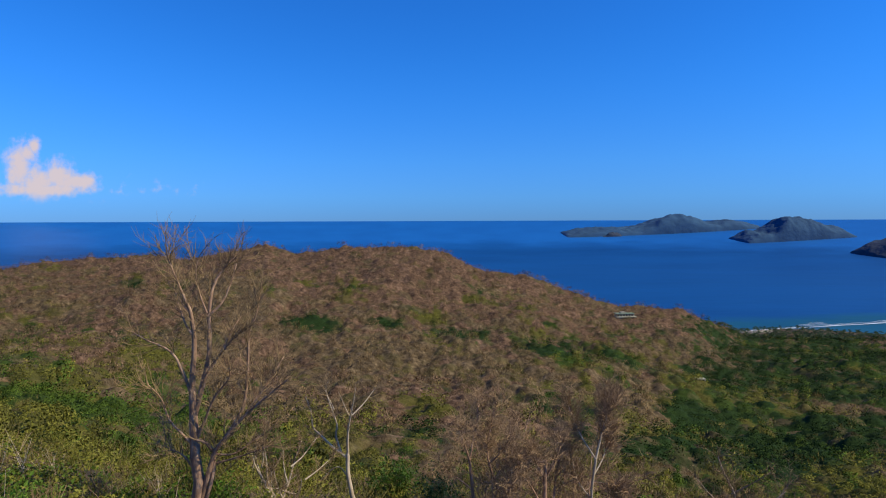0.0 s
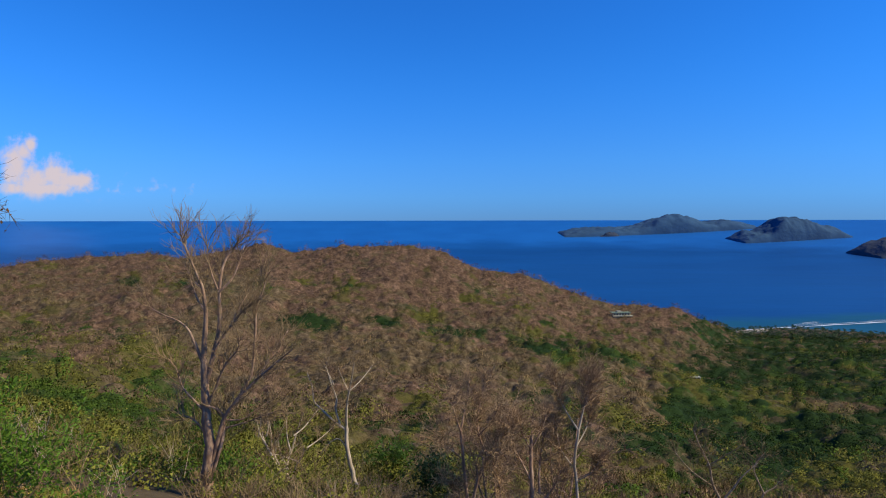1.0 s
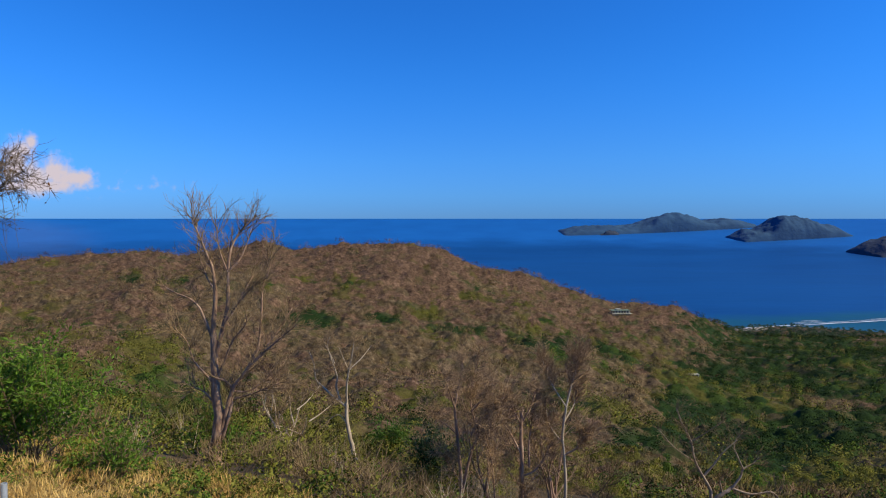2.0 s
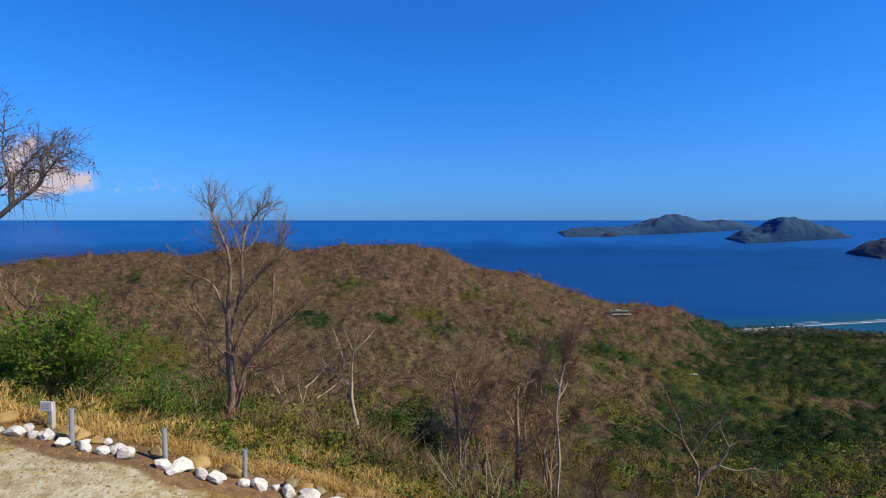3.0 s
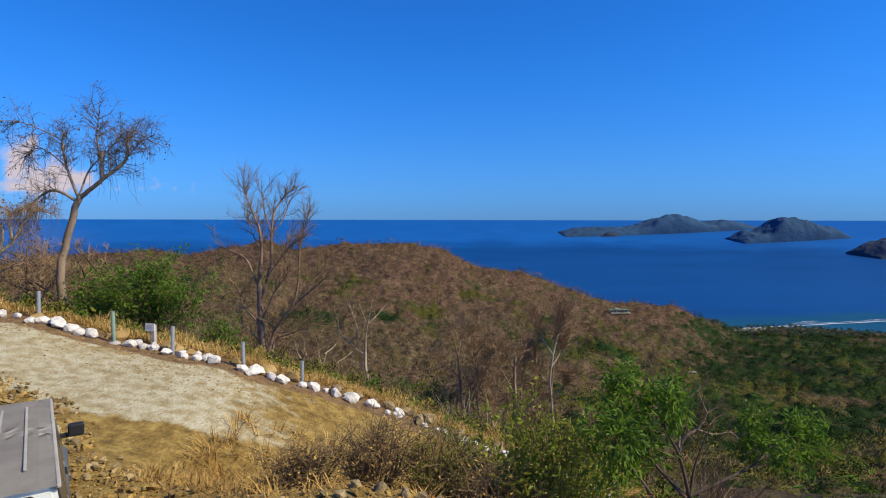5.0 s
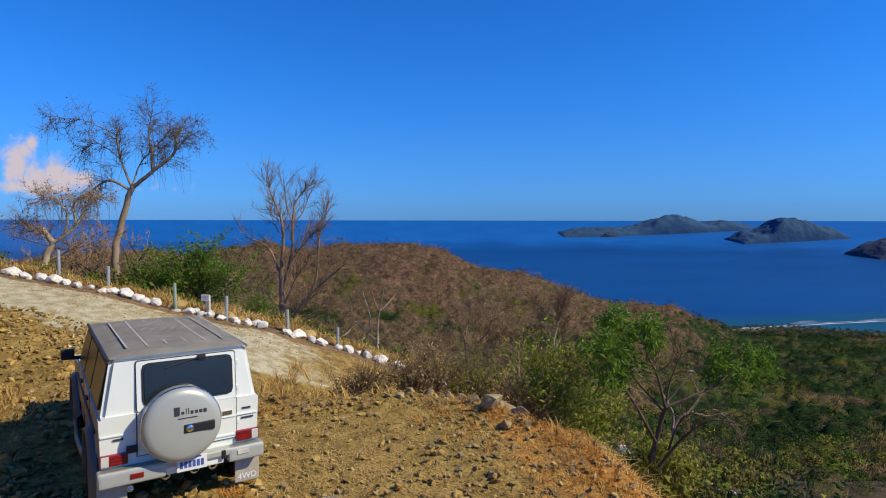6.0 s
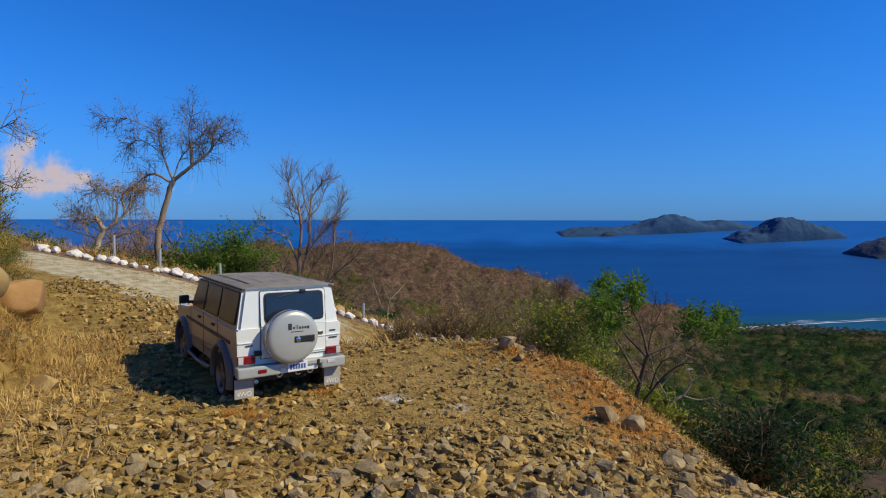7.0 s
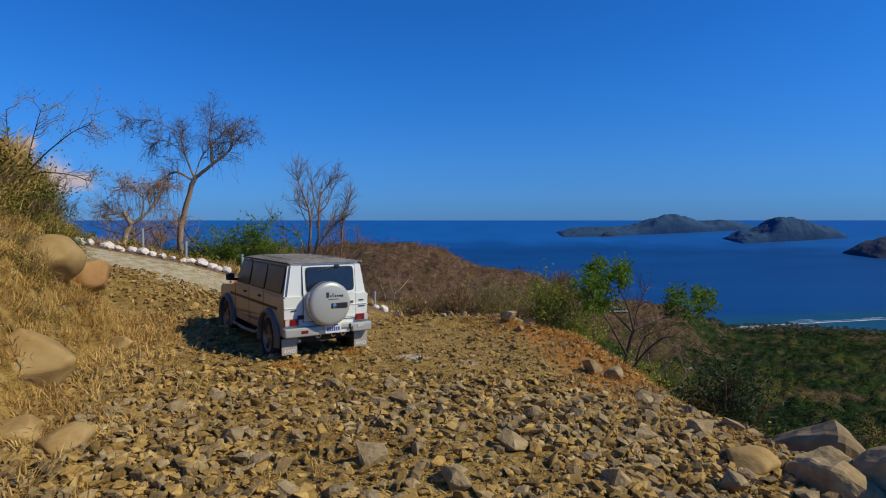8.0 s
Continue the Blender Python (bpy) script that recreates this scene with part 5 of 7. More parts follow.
# thin grass over the lot and at the foot of the bank
n = 3800
x, y = rng.uniform(-9.5, 3.5, n), rng.uniform(-16, 1.5, n)
foot = x - bank_foot(y)
keep = rng.uniform(0, 1, n) < 0.05 + 0.95 * smooth(1.7, 0.2, foot) * smooth(-3, -6, y) + 0.2 * smooth(0.25, 0.6, fbm(x / 1.2, y / 1.2, 91, 2))
car_d = np.hypot(x + 5.0, (y + 5.1) * 0.8)
ok = keep & (lot_out(x, y) < 0) & (car_d > 2.2) & (foot > -2.2) & ~((y > -1.5) & (foot > 1.0))
grass("lot_grass", x[ok], y[ok], 0.07, 0.24, M_straw, "sparse straw-coloured grass among the rubble", tp)
# dry grass over the foot of the cut bank
y = rng.uniform(-15, -2.5, 1700)
x = bank_foot(y) + rng.normal(size=1700) * 0.95 - 0.35
grass("bank_grass", x, y, 0.12, 0.4, M_straw, "dry straw-coloured grass over the foot of the cut bank", tp)
# flattened straw litter
n = 12000
x, y = rng.uniform(-9.5, 3.5, n), rng.uniform(-14, 0.0, n)
ok = (lot_out(x, y) < 0.2) & (x > bank_foot(y) - 0.5) & (np.hypot(x + 5.0, (y + 5.1) * 0.8) > 1.6) & (rng.uniform(0, 1, n) < 0.3 + 0.7 * smooth(-0.2, 0.3, fbm(x / 0.9, y / 0.9, 92, 3)))
grass("straw_litter", x[ok], y[ok], 0.05, 0.13, M_straw, "flattened straw litter on the lot", litter_template(16, rng))
# bleached weeds on the bank between lot and road
n = 2000
x, y = rng.uniform(-5, 7, n), rng.uniform(-4.5, 3.0, n)
o = lot_out(x, y)
ok = (o > 0.15) & (o < 6) & (y < road_edge(x) - 2.2) & (rng.uniform(0, 1, n) < 0.9 - 0.6 * smooth(2, 4, o))
grass("bank_weeds", x[ok], y[ok], 0.2, 0.6, M_straw, "straw-coloured weeds on the bank below the lot", tp)

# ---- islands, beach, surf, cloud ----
# blue sea haze painted into both scrub colours
M_island = material("hazed_island_scrub", [(0.3, (0.016, 0.055, 0.112)), (0.7, (0.03, 0.085, 0.16))], 0.012, 8, 0.95, 0.5, 0.05, coarse=0.3, distance=6)
M_cliff = material("hazed_cliff_scrub", [(0.3, (0.018, 0.036, 0.062)), (0.7, (0.042, 0.055, 0.085))], 0.02, 8, 0.95, 0.5, 0.06, coarse=0.3, distance=5)
M_foam = material("foam", [(0.35, (0.6, 0.68, 0.72)), (0.6, (0.85, 0.87, 0.88))], 0.06, 5, 0.7)
M_rock_white = material("whitewash", [(0.3, (0.5, 0.45, 0.36)), (0.6, (0.78, 0.75, 0.68))], 6, 6, 0.85, 0.35, 18, per="object", vary=0.08)


def island(name, x0, x1, yc, depth, peaks, label, mat):
    """peaks: (place along the island 0..1, height, width)."""
    nx, ny = 110, 36
    base = float(sea_height(np.array((x0 + x1) / 2), np.array(yc)))
    u, w = np.meshgrid(np.linspace(0, 1, nx), np.linspace(-1, 1, ny))
    xx, yy = x0 + (x1 - x0) * u, yc + w * depth
    env = np.clip(1 - (2 * u - 1) ** 2, 0, 1) ** 0.24 * np.clip(1 - w ** 2, 0, 1) ** 0.34
    h = sum(p[1] * np.exp(-((u - p[0]) / p[2]) ** 2) for p in peaks)
    zz = sea_height(xx, yy) - 4 + (h + 7) * env * (1 + 0.22 * fbm(xx / 130, yy / 130, 5, 4)) + 16 * fbm(xx / 45, yy / 45, 6, 4) * env
    i = (np.arange(ny - 1)[:, None] * nx + np.arange(nx - 1)[None, :]).reshape(-1)
    me = mesh_of(name, np.stack([xx, yy, zz], -1).reshape(-1, 3), np.stack([i, i + 1, i + nx + 1, i + nx], -1), mat, True)
    return tagged(new(name, me), label, "island")


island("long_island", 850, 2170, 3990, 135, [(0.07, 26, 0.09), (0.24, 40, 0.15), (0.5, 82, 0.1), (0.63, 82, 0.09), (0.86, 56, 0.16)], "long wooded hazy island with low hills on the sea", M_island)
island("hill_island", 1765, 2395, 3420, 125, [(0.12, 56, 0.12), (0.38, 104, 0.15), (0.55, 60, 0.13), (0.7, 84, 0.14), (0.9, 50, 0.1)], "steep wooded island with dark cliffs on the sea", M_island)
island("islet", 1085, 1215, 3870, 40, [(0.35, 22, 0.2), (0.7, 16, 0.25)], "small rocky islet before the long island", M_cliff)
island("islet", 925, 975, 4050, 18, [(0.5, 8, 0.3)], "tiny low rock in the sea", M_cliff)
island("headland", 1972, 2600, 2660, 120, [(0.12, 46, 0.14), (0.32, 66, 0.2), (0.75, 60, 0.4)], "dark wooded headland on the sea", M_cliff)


def shore_y(x):
    y = 1100.0
    for _ in range(8):
        y = 1000 + 300 * max(x / y - 0.5, 0)
    return y


def surf(off0, off1, x0, x1, wob, seed_):
    v, f = [], []
    n = 120
    for k in range(n + 1):
        x = x0 + (x1 - x0) * k / n
        y = shore_y(x) + wob * float(fbm(np.array(x / 60), np.array(seed_ * 1.0), seed_, 3))
        t = min(k, n - k) / n * 5
        w = (off1 - off0) * min(1, t) * (0.75 + 0.25 * math.sin(k * 0.37 + seed_))
        v += [(x, y + off0, SEA + 0.5), (x, y + off0 + w + 0.2, SEA + 0.5)]
        if k:
            f.append([2 * k - 2, 2 * k, 2 * k + 1, 2 * k - 1])
    return mesh_of("surf", v, f, M_foam)


for a in ((-3, 2.5, 440, 1100, 3, 1), (9, 11, 640, 900, 3, 2), (20, 22, 660, 730, 3, 3), (17, 19, 830, 960, 3, 4), (30, 32, 690, 730, 3, 5)):
    tagged(new("surf", surf(*a)), "white line of breaking surf along the beach", "surf", kind="structure")

# cumulus on the horizon: a far backdrop
M_cloud = bpy.data.materials.new("cloud")
M_cloud.use_nodes = True
cn, cl = M_cloud.node_tree.nodes, M_cloud.node_tree.links
cn.clear()
tc = cn.new("ShaderNodeTexCoord")
sep = cn.new("ShaderNodeSeparateXYZ")
cl.new(tc.outputs["Object"], sep.inputs[0])


def mth(op, a, b=None, c=None):
    n = cn.new("ShaderNodeMath")
    n.operation = op
    for k, v in enumerate((a, b, c)):
        if v is None:
            continue
        if isinstance(v, (int, float)):
            n.inputs[k].default_value = v
        else:
            cl.new(v, n.inputs[k])
    return n.outputs[0]


def lump(cx, cz, rx, rz):
    dx = mth("DIVIDE", mth("SUBTRACT", sep.outputs["X"], cx), rx)
    dz = mth("DIVIDE", mth("SUBTRACT", sep.outputs["Z"], cz), rz)
    return mth("SUBTRACT", 1.0, mth("SQRT", mth("ADD", mth("MULTIPLY", dx, dx), mth("MULTIPLY", dz, dz))))


noi = cn.new("ShaderNodeTexNoise")
noi.inputs["Scale"].default_value, noi.inputs["Detail"].default_value, noi.inputs["Roughness"].default_value = 0.011, 7, 0.6
cl.new(tc.outputs["Object"], noi.inputs["Vector"])
shape_ = lump(-60, 30, 190, 150)
for a in ((90, 80, 150, 130), (230, 40, 150, 80), (-190, 150, 110, 190), (-75, 285, 50, 85), (-120, 240, 70, 80), (-30, -10, 420, 60)):
    shape_ = mth("MAXIMUM", shape_, lump(*a))
for a in ((560, 30, 200, 40), (330, -95, 90, 25), (800, -10, 300, 30)):
    shape_ = mth("MAXIMUM", shape_, mth("SUBTRACT", mth("MULTIPLY", lump(*a), 0.16), 0.2))
body_ = mth("ADD", shape_, mth("MULTIPLY", mth("SUBTRACT", noi.outputs["Fac"], 0.5), 1.7))
floor_ = cn.new("ShaderNodeMapRange")
floor_.inputs["From Min"].default_value, floor_.inputs["From Max"].default_value = -120, -40
cl.new(sep.outputs["Z"], floor_.inputs["Value"])
alpha = cn.new("ShaderNodeMapRange")
alpha.interpolation_type = "SMOOTHSTEP"
alpha.inputs["From Min"].default_value, alpha.inputs["From Max"].default_value = -0.15, 0.75
cl.new(body_, alpha.inputs["Value"])
fac = mth("MULTIPLY", mth("MULTIPLY", alpha.outputs[0], floor_.outputs[0]), 0.92)
em, tr, mx, ou = cn.new("ShaderNodeEmission"), cn.new("ShaderNodeBsdfTransparent"), cn.new("ShaderNodeMixShader"), cn.new("ShaderNodeOutputMaterial")
em.inputs["Color"].default_value, em.inputs["Strength"].default_value = (0.84, 0.7, 0.7, 1), 0.85
cl.new(fac, mx.inputs[0])
cl.new(tr.outputs[0], mx.inputs[1])
cl.new(em.outputs[0], mx.inputs[2])
cl.new(mx.outputs[0], ou.inputs["Surface"])
me = mesh_of("cloud", [(-420, 0, -160), (1200, 0, -160), (1200, 0, 480), (-420, 0, 480)], [[0, 1, 2, 3]], M_cloud)
cloud = tagged(new("cloud", me), "pinkish-white cumulus cloud low over the sea", "cloud", kind="structure")
cloud.location = (-2725, 4050, 238)

# ---- palms behind the beach ----
M_palm = leaf_material("palm_fronds", (0.022, 0.045, 0.016), (0.06, 0.095, 0.03), 0.6, 0.02)


def palm_template(rng):
    v, f = [], []

    def quad(a, b, c, d):
        k = len(v)
        v.extend([a, b, c, d])
        f.append([k, k + 1, k + 2, k + 3])
    for k in range(3):
        a = k * 2.094
        b = a + 2.094
        quad((0.012 * math.cos(a), 0.012 * math.sin(a), 0), (0.012 * math.cos(b), 0.012 * math.sin(b), 0), (0.009 * math.cos(b), 0.009 * math.sin(b), 0.82), (0.009 * math.cos(a), 0.009 * math.sin(a), 0.82))
    for k in range(13):
        a, up = k * 2.4, rng.uniform(-0.05, 0.32)
        d = np.array([math.cos(a), math.sin(a), 0.0])
        s = np.array([-d[1], d[0], 0]) * 0.075
        p0, p1, p2 = np.array([0, 0, 0.82]), d * 0.2 + np.array([0, 0, 0.86 + up * 0.5]), d * 0.38 + np.array([0, 0, 0.74 + up * 0.6])
        quad(p0 - s * 0.3, p1 - s, p1 + s, p0 + s * 0.3)
        quad(p1 - s, p2 - s * 0.2, p2 + s * 0.2, p1 + s)
    return np.array(v, float), np.array(f)


n = 3400
a = rng.uniform(0.44, 0.98, n)
y = rng.uniform(780, 1090, n)
x = a * y
sh_ = 1000 + 300 * np.maximum(a - 0.5, 0)
ok = (y < sh_ - 9) & (y > sh_ - 190 - 40 * fbm(x / 60, y / 60, 8, 2)) & (height(x, y) > SEA + 0.4)
x, y = x[ok], y[ok]
k = len(x)
scatter("palm_grove", palm_template(rng), np.stack([x, y, height(x, y)], -1), rng.uniform(0, 6.28, k), rng.uniform(6, 9.5, k), M_palm, "dense grove of coconut palms behind the beach", "palms",
        None, rng.normal(size=(k, 2)) * 0.1)

# ---- house on the ridge and huts ----
M_plaster = material("plaster_cream", [(0.3, (0.3, 0.29, 0.21)), (0.7, (0.42, 0.4, 0.3))], 0.8, 5, 0.9, coarse=0.15)
M_roof_green = material("roof_green", [(0.3, (0.12, 0.17, 0.1)), (0.7, (0.2, 0.25, 0.16))], 0.5, 5, 0.7, coarse=0.2)
M_dark_glass = material("dark_glass", [(0, (0.008, 0.01, 0.014)), (1, (0.014, 0.017, 0.022))], 2, 2, 0.06, spec=0.6)


def brick_bm(size, at=(0, 0, 0), bevel=0.0, seg=2):
    bm = bmesh.new()
    bmesh.ops.create_cube(bm, size=1, matrix=Matrix.Translation(at) @ Matrix.Diagonal((*size, 1)))
    if bevel:
        bmesh.ops.bevel(bm, geom=bm.edges[:], offset=bevel, segments=seg, profile=0.6, affect="EDGES")
    return bm


def house(name, x, y, z, w, d, h, label, roof, floors=1, yaw=0.0):
    root = tagged(empty(name, pose(x, y, z, 0, 0, yaw)), label, "house")
    part("wall", brick_bm((w, d, h * floors + 4), (0, 0, (h * floors - 4) / 2), 0.1), M_plaster, root)
    part("roof", brick_bm((w * 1.07, d * 1.15, 0.5), (0, 0, h * floors + 0.25), 0.12), roof, root, "flat overhanging roof")
    n = max(2, int(w / 3.2))
    for f in range(floors):
        for k in range(n):
            win = part("window", brick_bm((1.9, 0.3, 1.7), ((k - (n - 1) / 2) * w / n * 0.95, -d / 2 - 0.06, f * h + 1.5), 0.03), M_dark_glass, root)
            part("sill", brick_bm((2.1, 0.35, 0.15), ((k - (n - 1) / 2) * w / n * 0.95, -d / 2 - 0.1, f * h + 0.6), 0.02), M_plaster, win)
    return root


zr = ground_at(222, 700)
villa = house("villa", 224, 700, zr + 2.6, 22, 8, 3.0, "long low villa with a flat green roof on the ridge", M_roof_green, 1, 4)
part("upper_storey", brick_bm((6, 5, 1.6), (-2, 0, 4.2), 0.1), M_plaster, villa, "small pale upper storey")
part("terrace", brick_bm((25, 11, 0.6), (1, -1.5, -0.5), 0.1), M_plaster, villa, "paved terrace")
house("shed", 214, 470, ground_at(214, 470) + 1.2, 7, 4, 1.8, "low shed with a pale roof among the trees", M_plaster)

# ---- roadside posts, sign and whitewashed stones ----
M_zinc = material("galvanised_steel", [(0.3, (0.3, 0.34, 0.36)), (0.7, (0.46, 0.5, 0.52))], 5, 6, 0.5, 0.15, 30, metal=0.35, coarse=0.15, spec=0.5)
M_zinc_green = material("green_painted_steel", [(0.3, (0.16, 0.26, 0.2)), (0.7, (0.32, 0.42, 0.36))], 5, 6, 0.6, 0.15, 30, coarse=0.2)
M_board = material("white_board", [(0.3, (0.7, 0.7, 0.68)), (0.7, (0.8, 0.8, 0.79))], 6, 4, 0.6)
M_concrete = material("weathered_concrete", [(0.3, (0.38, 0.35, 0.3)), (0.7, (0.56, 0.53, 0.47))], 6, 6, 0.9, 0.3, 30)


def pipe_bm(r, h, inner=0.8, seg=16, cap=0.012):
    """A hollow pipe standing on the origin."""
    bm = bmesh.new()
    rings = []
    for rr, z in ((r, 0), (r, h - cap), (r * 0.96, h), (r * inner, h), (r * inner, h - 0.12)):
        rings.append([bm.verts.new((rr * math.cos(2 * math.pi * k / seg), rr * math.sin(2 * math.pi * k / seg), z)) for k in range(seg)])
    for a, b in zip(rings, rings[1:]):
        for k in range(seg):
            bm.faces.new((a[k], a[(k + 1) % seg], b[(k + 1) % seg], b[k]))
    bm.faces.new(rings[-1][::-1])
    return bm


for x, y, top, mat, lab, tilt in ((-14.96, 7.97, -4.33, M_zinc, "grey galvanised pipe post at the road's edge", 0), (-12.7, 7.2, -4.87, M_zinc, "grey galvanised pipe post at the road's edge", 1),
                                  (-10.02, 6.6, -5.41, M_zinc_green, "pipe post with green paint at the road's edge", -1), (-8.23, 6.55, -5.86, M_zinc, "grey galvanised pipe post at the road's edge", 1),
                                  (-6.08, 6.56, -6.34, M_zinc, "grey galvanised pipe post at the road's edge", -1), (-4.45, 7.1, -7.07, M_zinc, "grey galvanised pipe post at the road's edge", 1)):
    x, y, top = x * 0.972, y - 0.44, top + (top + 2.05) * -0.028
    base = min(ground_at(x, y), top - 0.9) - 0.15
    root = tagged(empty("pipe_post", pose(x, y, base, 0, tilt, 0)), lab, "post", "posts along the road")
    part("pipe", pipe_bm(0.055, top - base), mat, root, shade=False)
    collar = bmesh.new()
    bmesh.ops.create_icosphere(collar, subdivisions=2, radius=0.16, matrix=Matrix.Translation((0, 0, 0.12)) @ Matrix.Diagonal((1.2, 1.1, 0.55, 1)))
    for v in collar.verts:
        v.co += v.co.normalized() * 0.03 * noise.noise(v.co * 9 + Vector((x, y, 0)))
    part("footing", collar, M_concrete, root, "rough concrete footing")

root = tagged(empty("small_sign", pose(-8.86, 6.75, -6.55, 0, 0, -8)), "small white board on a short concrete post by the road", "sign")
part("post", brick_bm((0.13, 0.12, 0.78), (0, 0, 0.34), 0.012), M_concrete, root)
board = part("board", brick_bm((0.3, 0.025, 0.23), (-0.06, -0.075, 0.66), 0.004), M_board, root, "white painted board")
for k in range(3):
    part("bar", brick_bm((0.2, 0.004, 0.016), (-0.06, -0.0895, 0.72 - k * 0.05)), M_concrete, board)


def stone_mesh(name, seed_, sub=2, rough=0.28, flat=(1, 0.8, 0.62)):
    """An irregular stone about one unit across, with broken faces."""
    bm = bmesh.new()
    bmesh.ops.create_icosphere(bm, subdivisions=sub, radius=0.5)
    r = random.Random(seed_)
    cuts = [(Vector((r.gauss(0, 1), r.gauss(0, 1), r.gauss(0, 1))).normalized(), r.uniform(0.24, 0.4)) for _ in range(9)]
    off = Vector((seed_ * 3.7, seed_ * 1.3, 0))
    for v in bm.verts:
        v.co *= 1 + rough * noise.noise(v.co * 2.2 + off)
        for nrm, d in cuts:
            over = v.co.dot(nrm) - d
            if over > 0:
                v.co -= nrm * over * 0.9
        v.co = Vector((v.co.x * flat[0], v.co.y * flat[1], v.co.z * flat[2]))
    me = bpy.data.meshes.new(name)
    bm.to_mesh(me)
    bm.free()
    return me


white_meshes = [stone_mesh("white_stone", 100 + k, 2, 0.45, (1, 0.8, 0.78)) for k in range(7)]
for me in white_meshes:
    me.materials.append(M_rock_white)
STONES_NEAR = [(-10.45, 0.46), (-9.28, 0.4), (-9.13, 0.32), (-8.9, 0.33), (-8.56, 0.4), (-8.72, 0.22), (-8.14, 0.33), (-7.64, 0.3), (-7.41, 0.25), (-7.24, 0.3), (-7.03, 0.38), (-6.7, 0.4), (-5.87, 0.38),
               (-5.54, 0.46), (-5.1, 0.36), (-4.78, 0.38), (-3.92, 0.4), (-3.6, 0.26), (-3.25, 0.42), (-2.8, 0.48), (-2.15, 0.36), (-1.7, 0.25), (-1.5, 0.24), (-1.38, 0.42)]
STONES_FAR = [(-16.9, 0.6), (-16.3, 0.42), (-15.5, 0.55), (-14.97, 0.38), (-14.5, 0.45), (-14.05, 0.56), (-13.6, 0.36), (-13.24, 0.34), (-12.75, 0.26), (-11.95, 0.42), (-11.5, 0.54), (-11.05, 0.44), (-10.75, 0.4)]
random.seed(4)
for i, (x, w) in enumerate(STONES_NEAR + STONES_FAR + [(-0.5 + k * 0.36 + random.uniform(-0.15, 0.15), random.uniform(0.2, 0.42)) for k in range(26)] + [(-16.6 + k * 0.9 + random.uniform(-0.25, 0.25), random.uniform(0.24, 0.42)) for k in range(17)]):
    y = float(road_edge(np.array(x))) + random.uniform(-0.12, 0.1) + (0.3 if i in (2, 5, 8) else 0)
    o = new("white_stone", white_meshes[i % 7])
    o.matrix_basis = pose(x, y, ground_at(x, y) + w * 0.2, random.uniform(-15, 15), random.uniform(-15, 15), random.uniform(-40, 40)) @ Matrix.Diagonal((w * 1.25, w * 1.05, w * 1.1, 1))
    tagged(o, "whitewashed rounded stone edging the dirt road", "stone", "whitewashed stones along the road")

# ---- bare rocks ----
M_rock = material("brown_rock", [(0.25, (0.16, 0.11, 0.055)), (0.5, (0.31, 0.23, 0.115)), (0.75, (0.45, 0.36, 0.2))], 2.4, 8, 0.9, 0.6, 9, per="object", vary=0.22, distance=0.03)
M_rock_tan = material("tan_boulder", [(0.25, (0.23, 0.14, 0.045)), (0.5, (0.38, 0.25, 0.09)), (0.75, (0.46, 0.34, 0.15))], 1.6, 8, 0.9, 0.5, 7, per="object", vary=0.12, distance=0.03)
M_rock_orange = material("orange_rock", [(0.25, (0.28, 0.14, 0.05)), (0.75, (0.46, 0.27, 0.1))], 2.0, 7, 0.9, 0.5, 9, distance=0.03)
M_rubble = material("rubble", [(0.25, (0.12, 0.068, 0.02)), (0.5, (0.335, 0.213, 0.06)), (0.75, (0.58, 0.415, 0.14))], 3.5, 6, 0.92, 0.8, 22, per="island", vary=0.4, distance=0.025)


def angular_rock(name, seed_):
    """A broken rock with flat faces, slightly worn edges and a rough skin, about one unit across."""
    r = random.Random(seed_)
    bm = bmesh.new()
    for _ in range(13):
        d = Vector((r.gauss(0, 1), r.gauss(0, 1), r.gauss(0, 1))).normalized()
        d = d / max(abs(c) for c in d) * r.uniform(0.36, 0.5)
        bm.verts.new((d.x, d.y * 0.82, d.z * 0.68))
    hull = bmesh.ops.convex_hull(bm, input=bm.verts[:])
    bmesh.ops.delete(bm, geom=[g for g in hull["geom_interior"] if isinstance(g, bmesh.types.BMVert)], context="VERTS")
    bmesh.ops.subdivide_edges(bm, edges=bm.edges[:], cuts=2, use_grid_fill=True)
    bmesh.ops.triangulate(bm, faces=bm.faces[:])
    bmesh.ops.smooth_vert(bm, verts=bm.verts[:], factor=0.3, use_axis_x=True, use_axis_y=True, use_axis_z=True)
    for v in bm.verts:
        v.co += v.co.normalized() * 0.035 * noise.noise(v.co * 6 + Vector((seed_, 0, 0)))
    me = bpy.data.meshes.new(name)
    bm.to_mesh(me)
    bm.free()
    return me


rock_meshes = [angular_rock("rock", 200 + k) for k in range(8)]
tan_meshes = [stone_mesh("boulder", 300 + k, 4, 0.3, (1, 0.8, 0.75)) for k in range(4)]
orange_mesh = stone_mesh("orange_rock", 333, 4, 0.25, (1, 0.75, 0.7))
for me in rock_meshes:
    me.materials.append(M_rock)
for me in tan_meshes + [orange_mesh]:
    me.polygons.foreach_set("use_smooth", [True] * len(me.polygons))
for me in tan_meshes:
    me.materials.append(M_rock_tan)
orange_mesh.materials.append(M_rock_orange)
random.seed(9)


def rock(name, me, x, y, size, label, group="", sink=0.12, rz=None, tall=1.0, dz=0.0, tilt=14):
    o = new(name, me)
    o.matrix_basis = pose(x, y, ground_at(x, y) + size * tall * 0.35 - size * sink + dz, random.uniform(-tilt, tilt), random.uniform(-tilt, tilt), random.uniform(0, 360) if rz is None else rz) @ Matrix.Diagonal((size, size, size * tall, 1))
    return tagged(o, label, "rock", group)


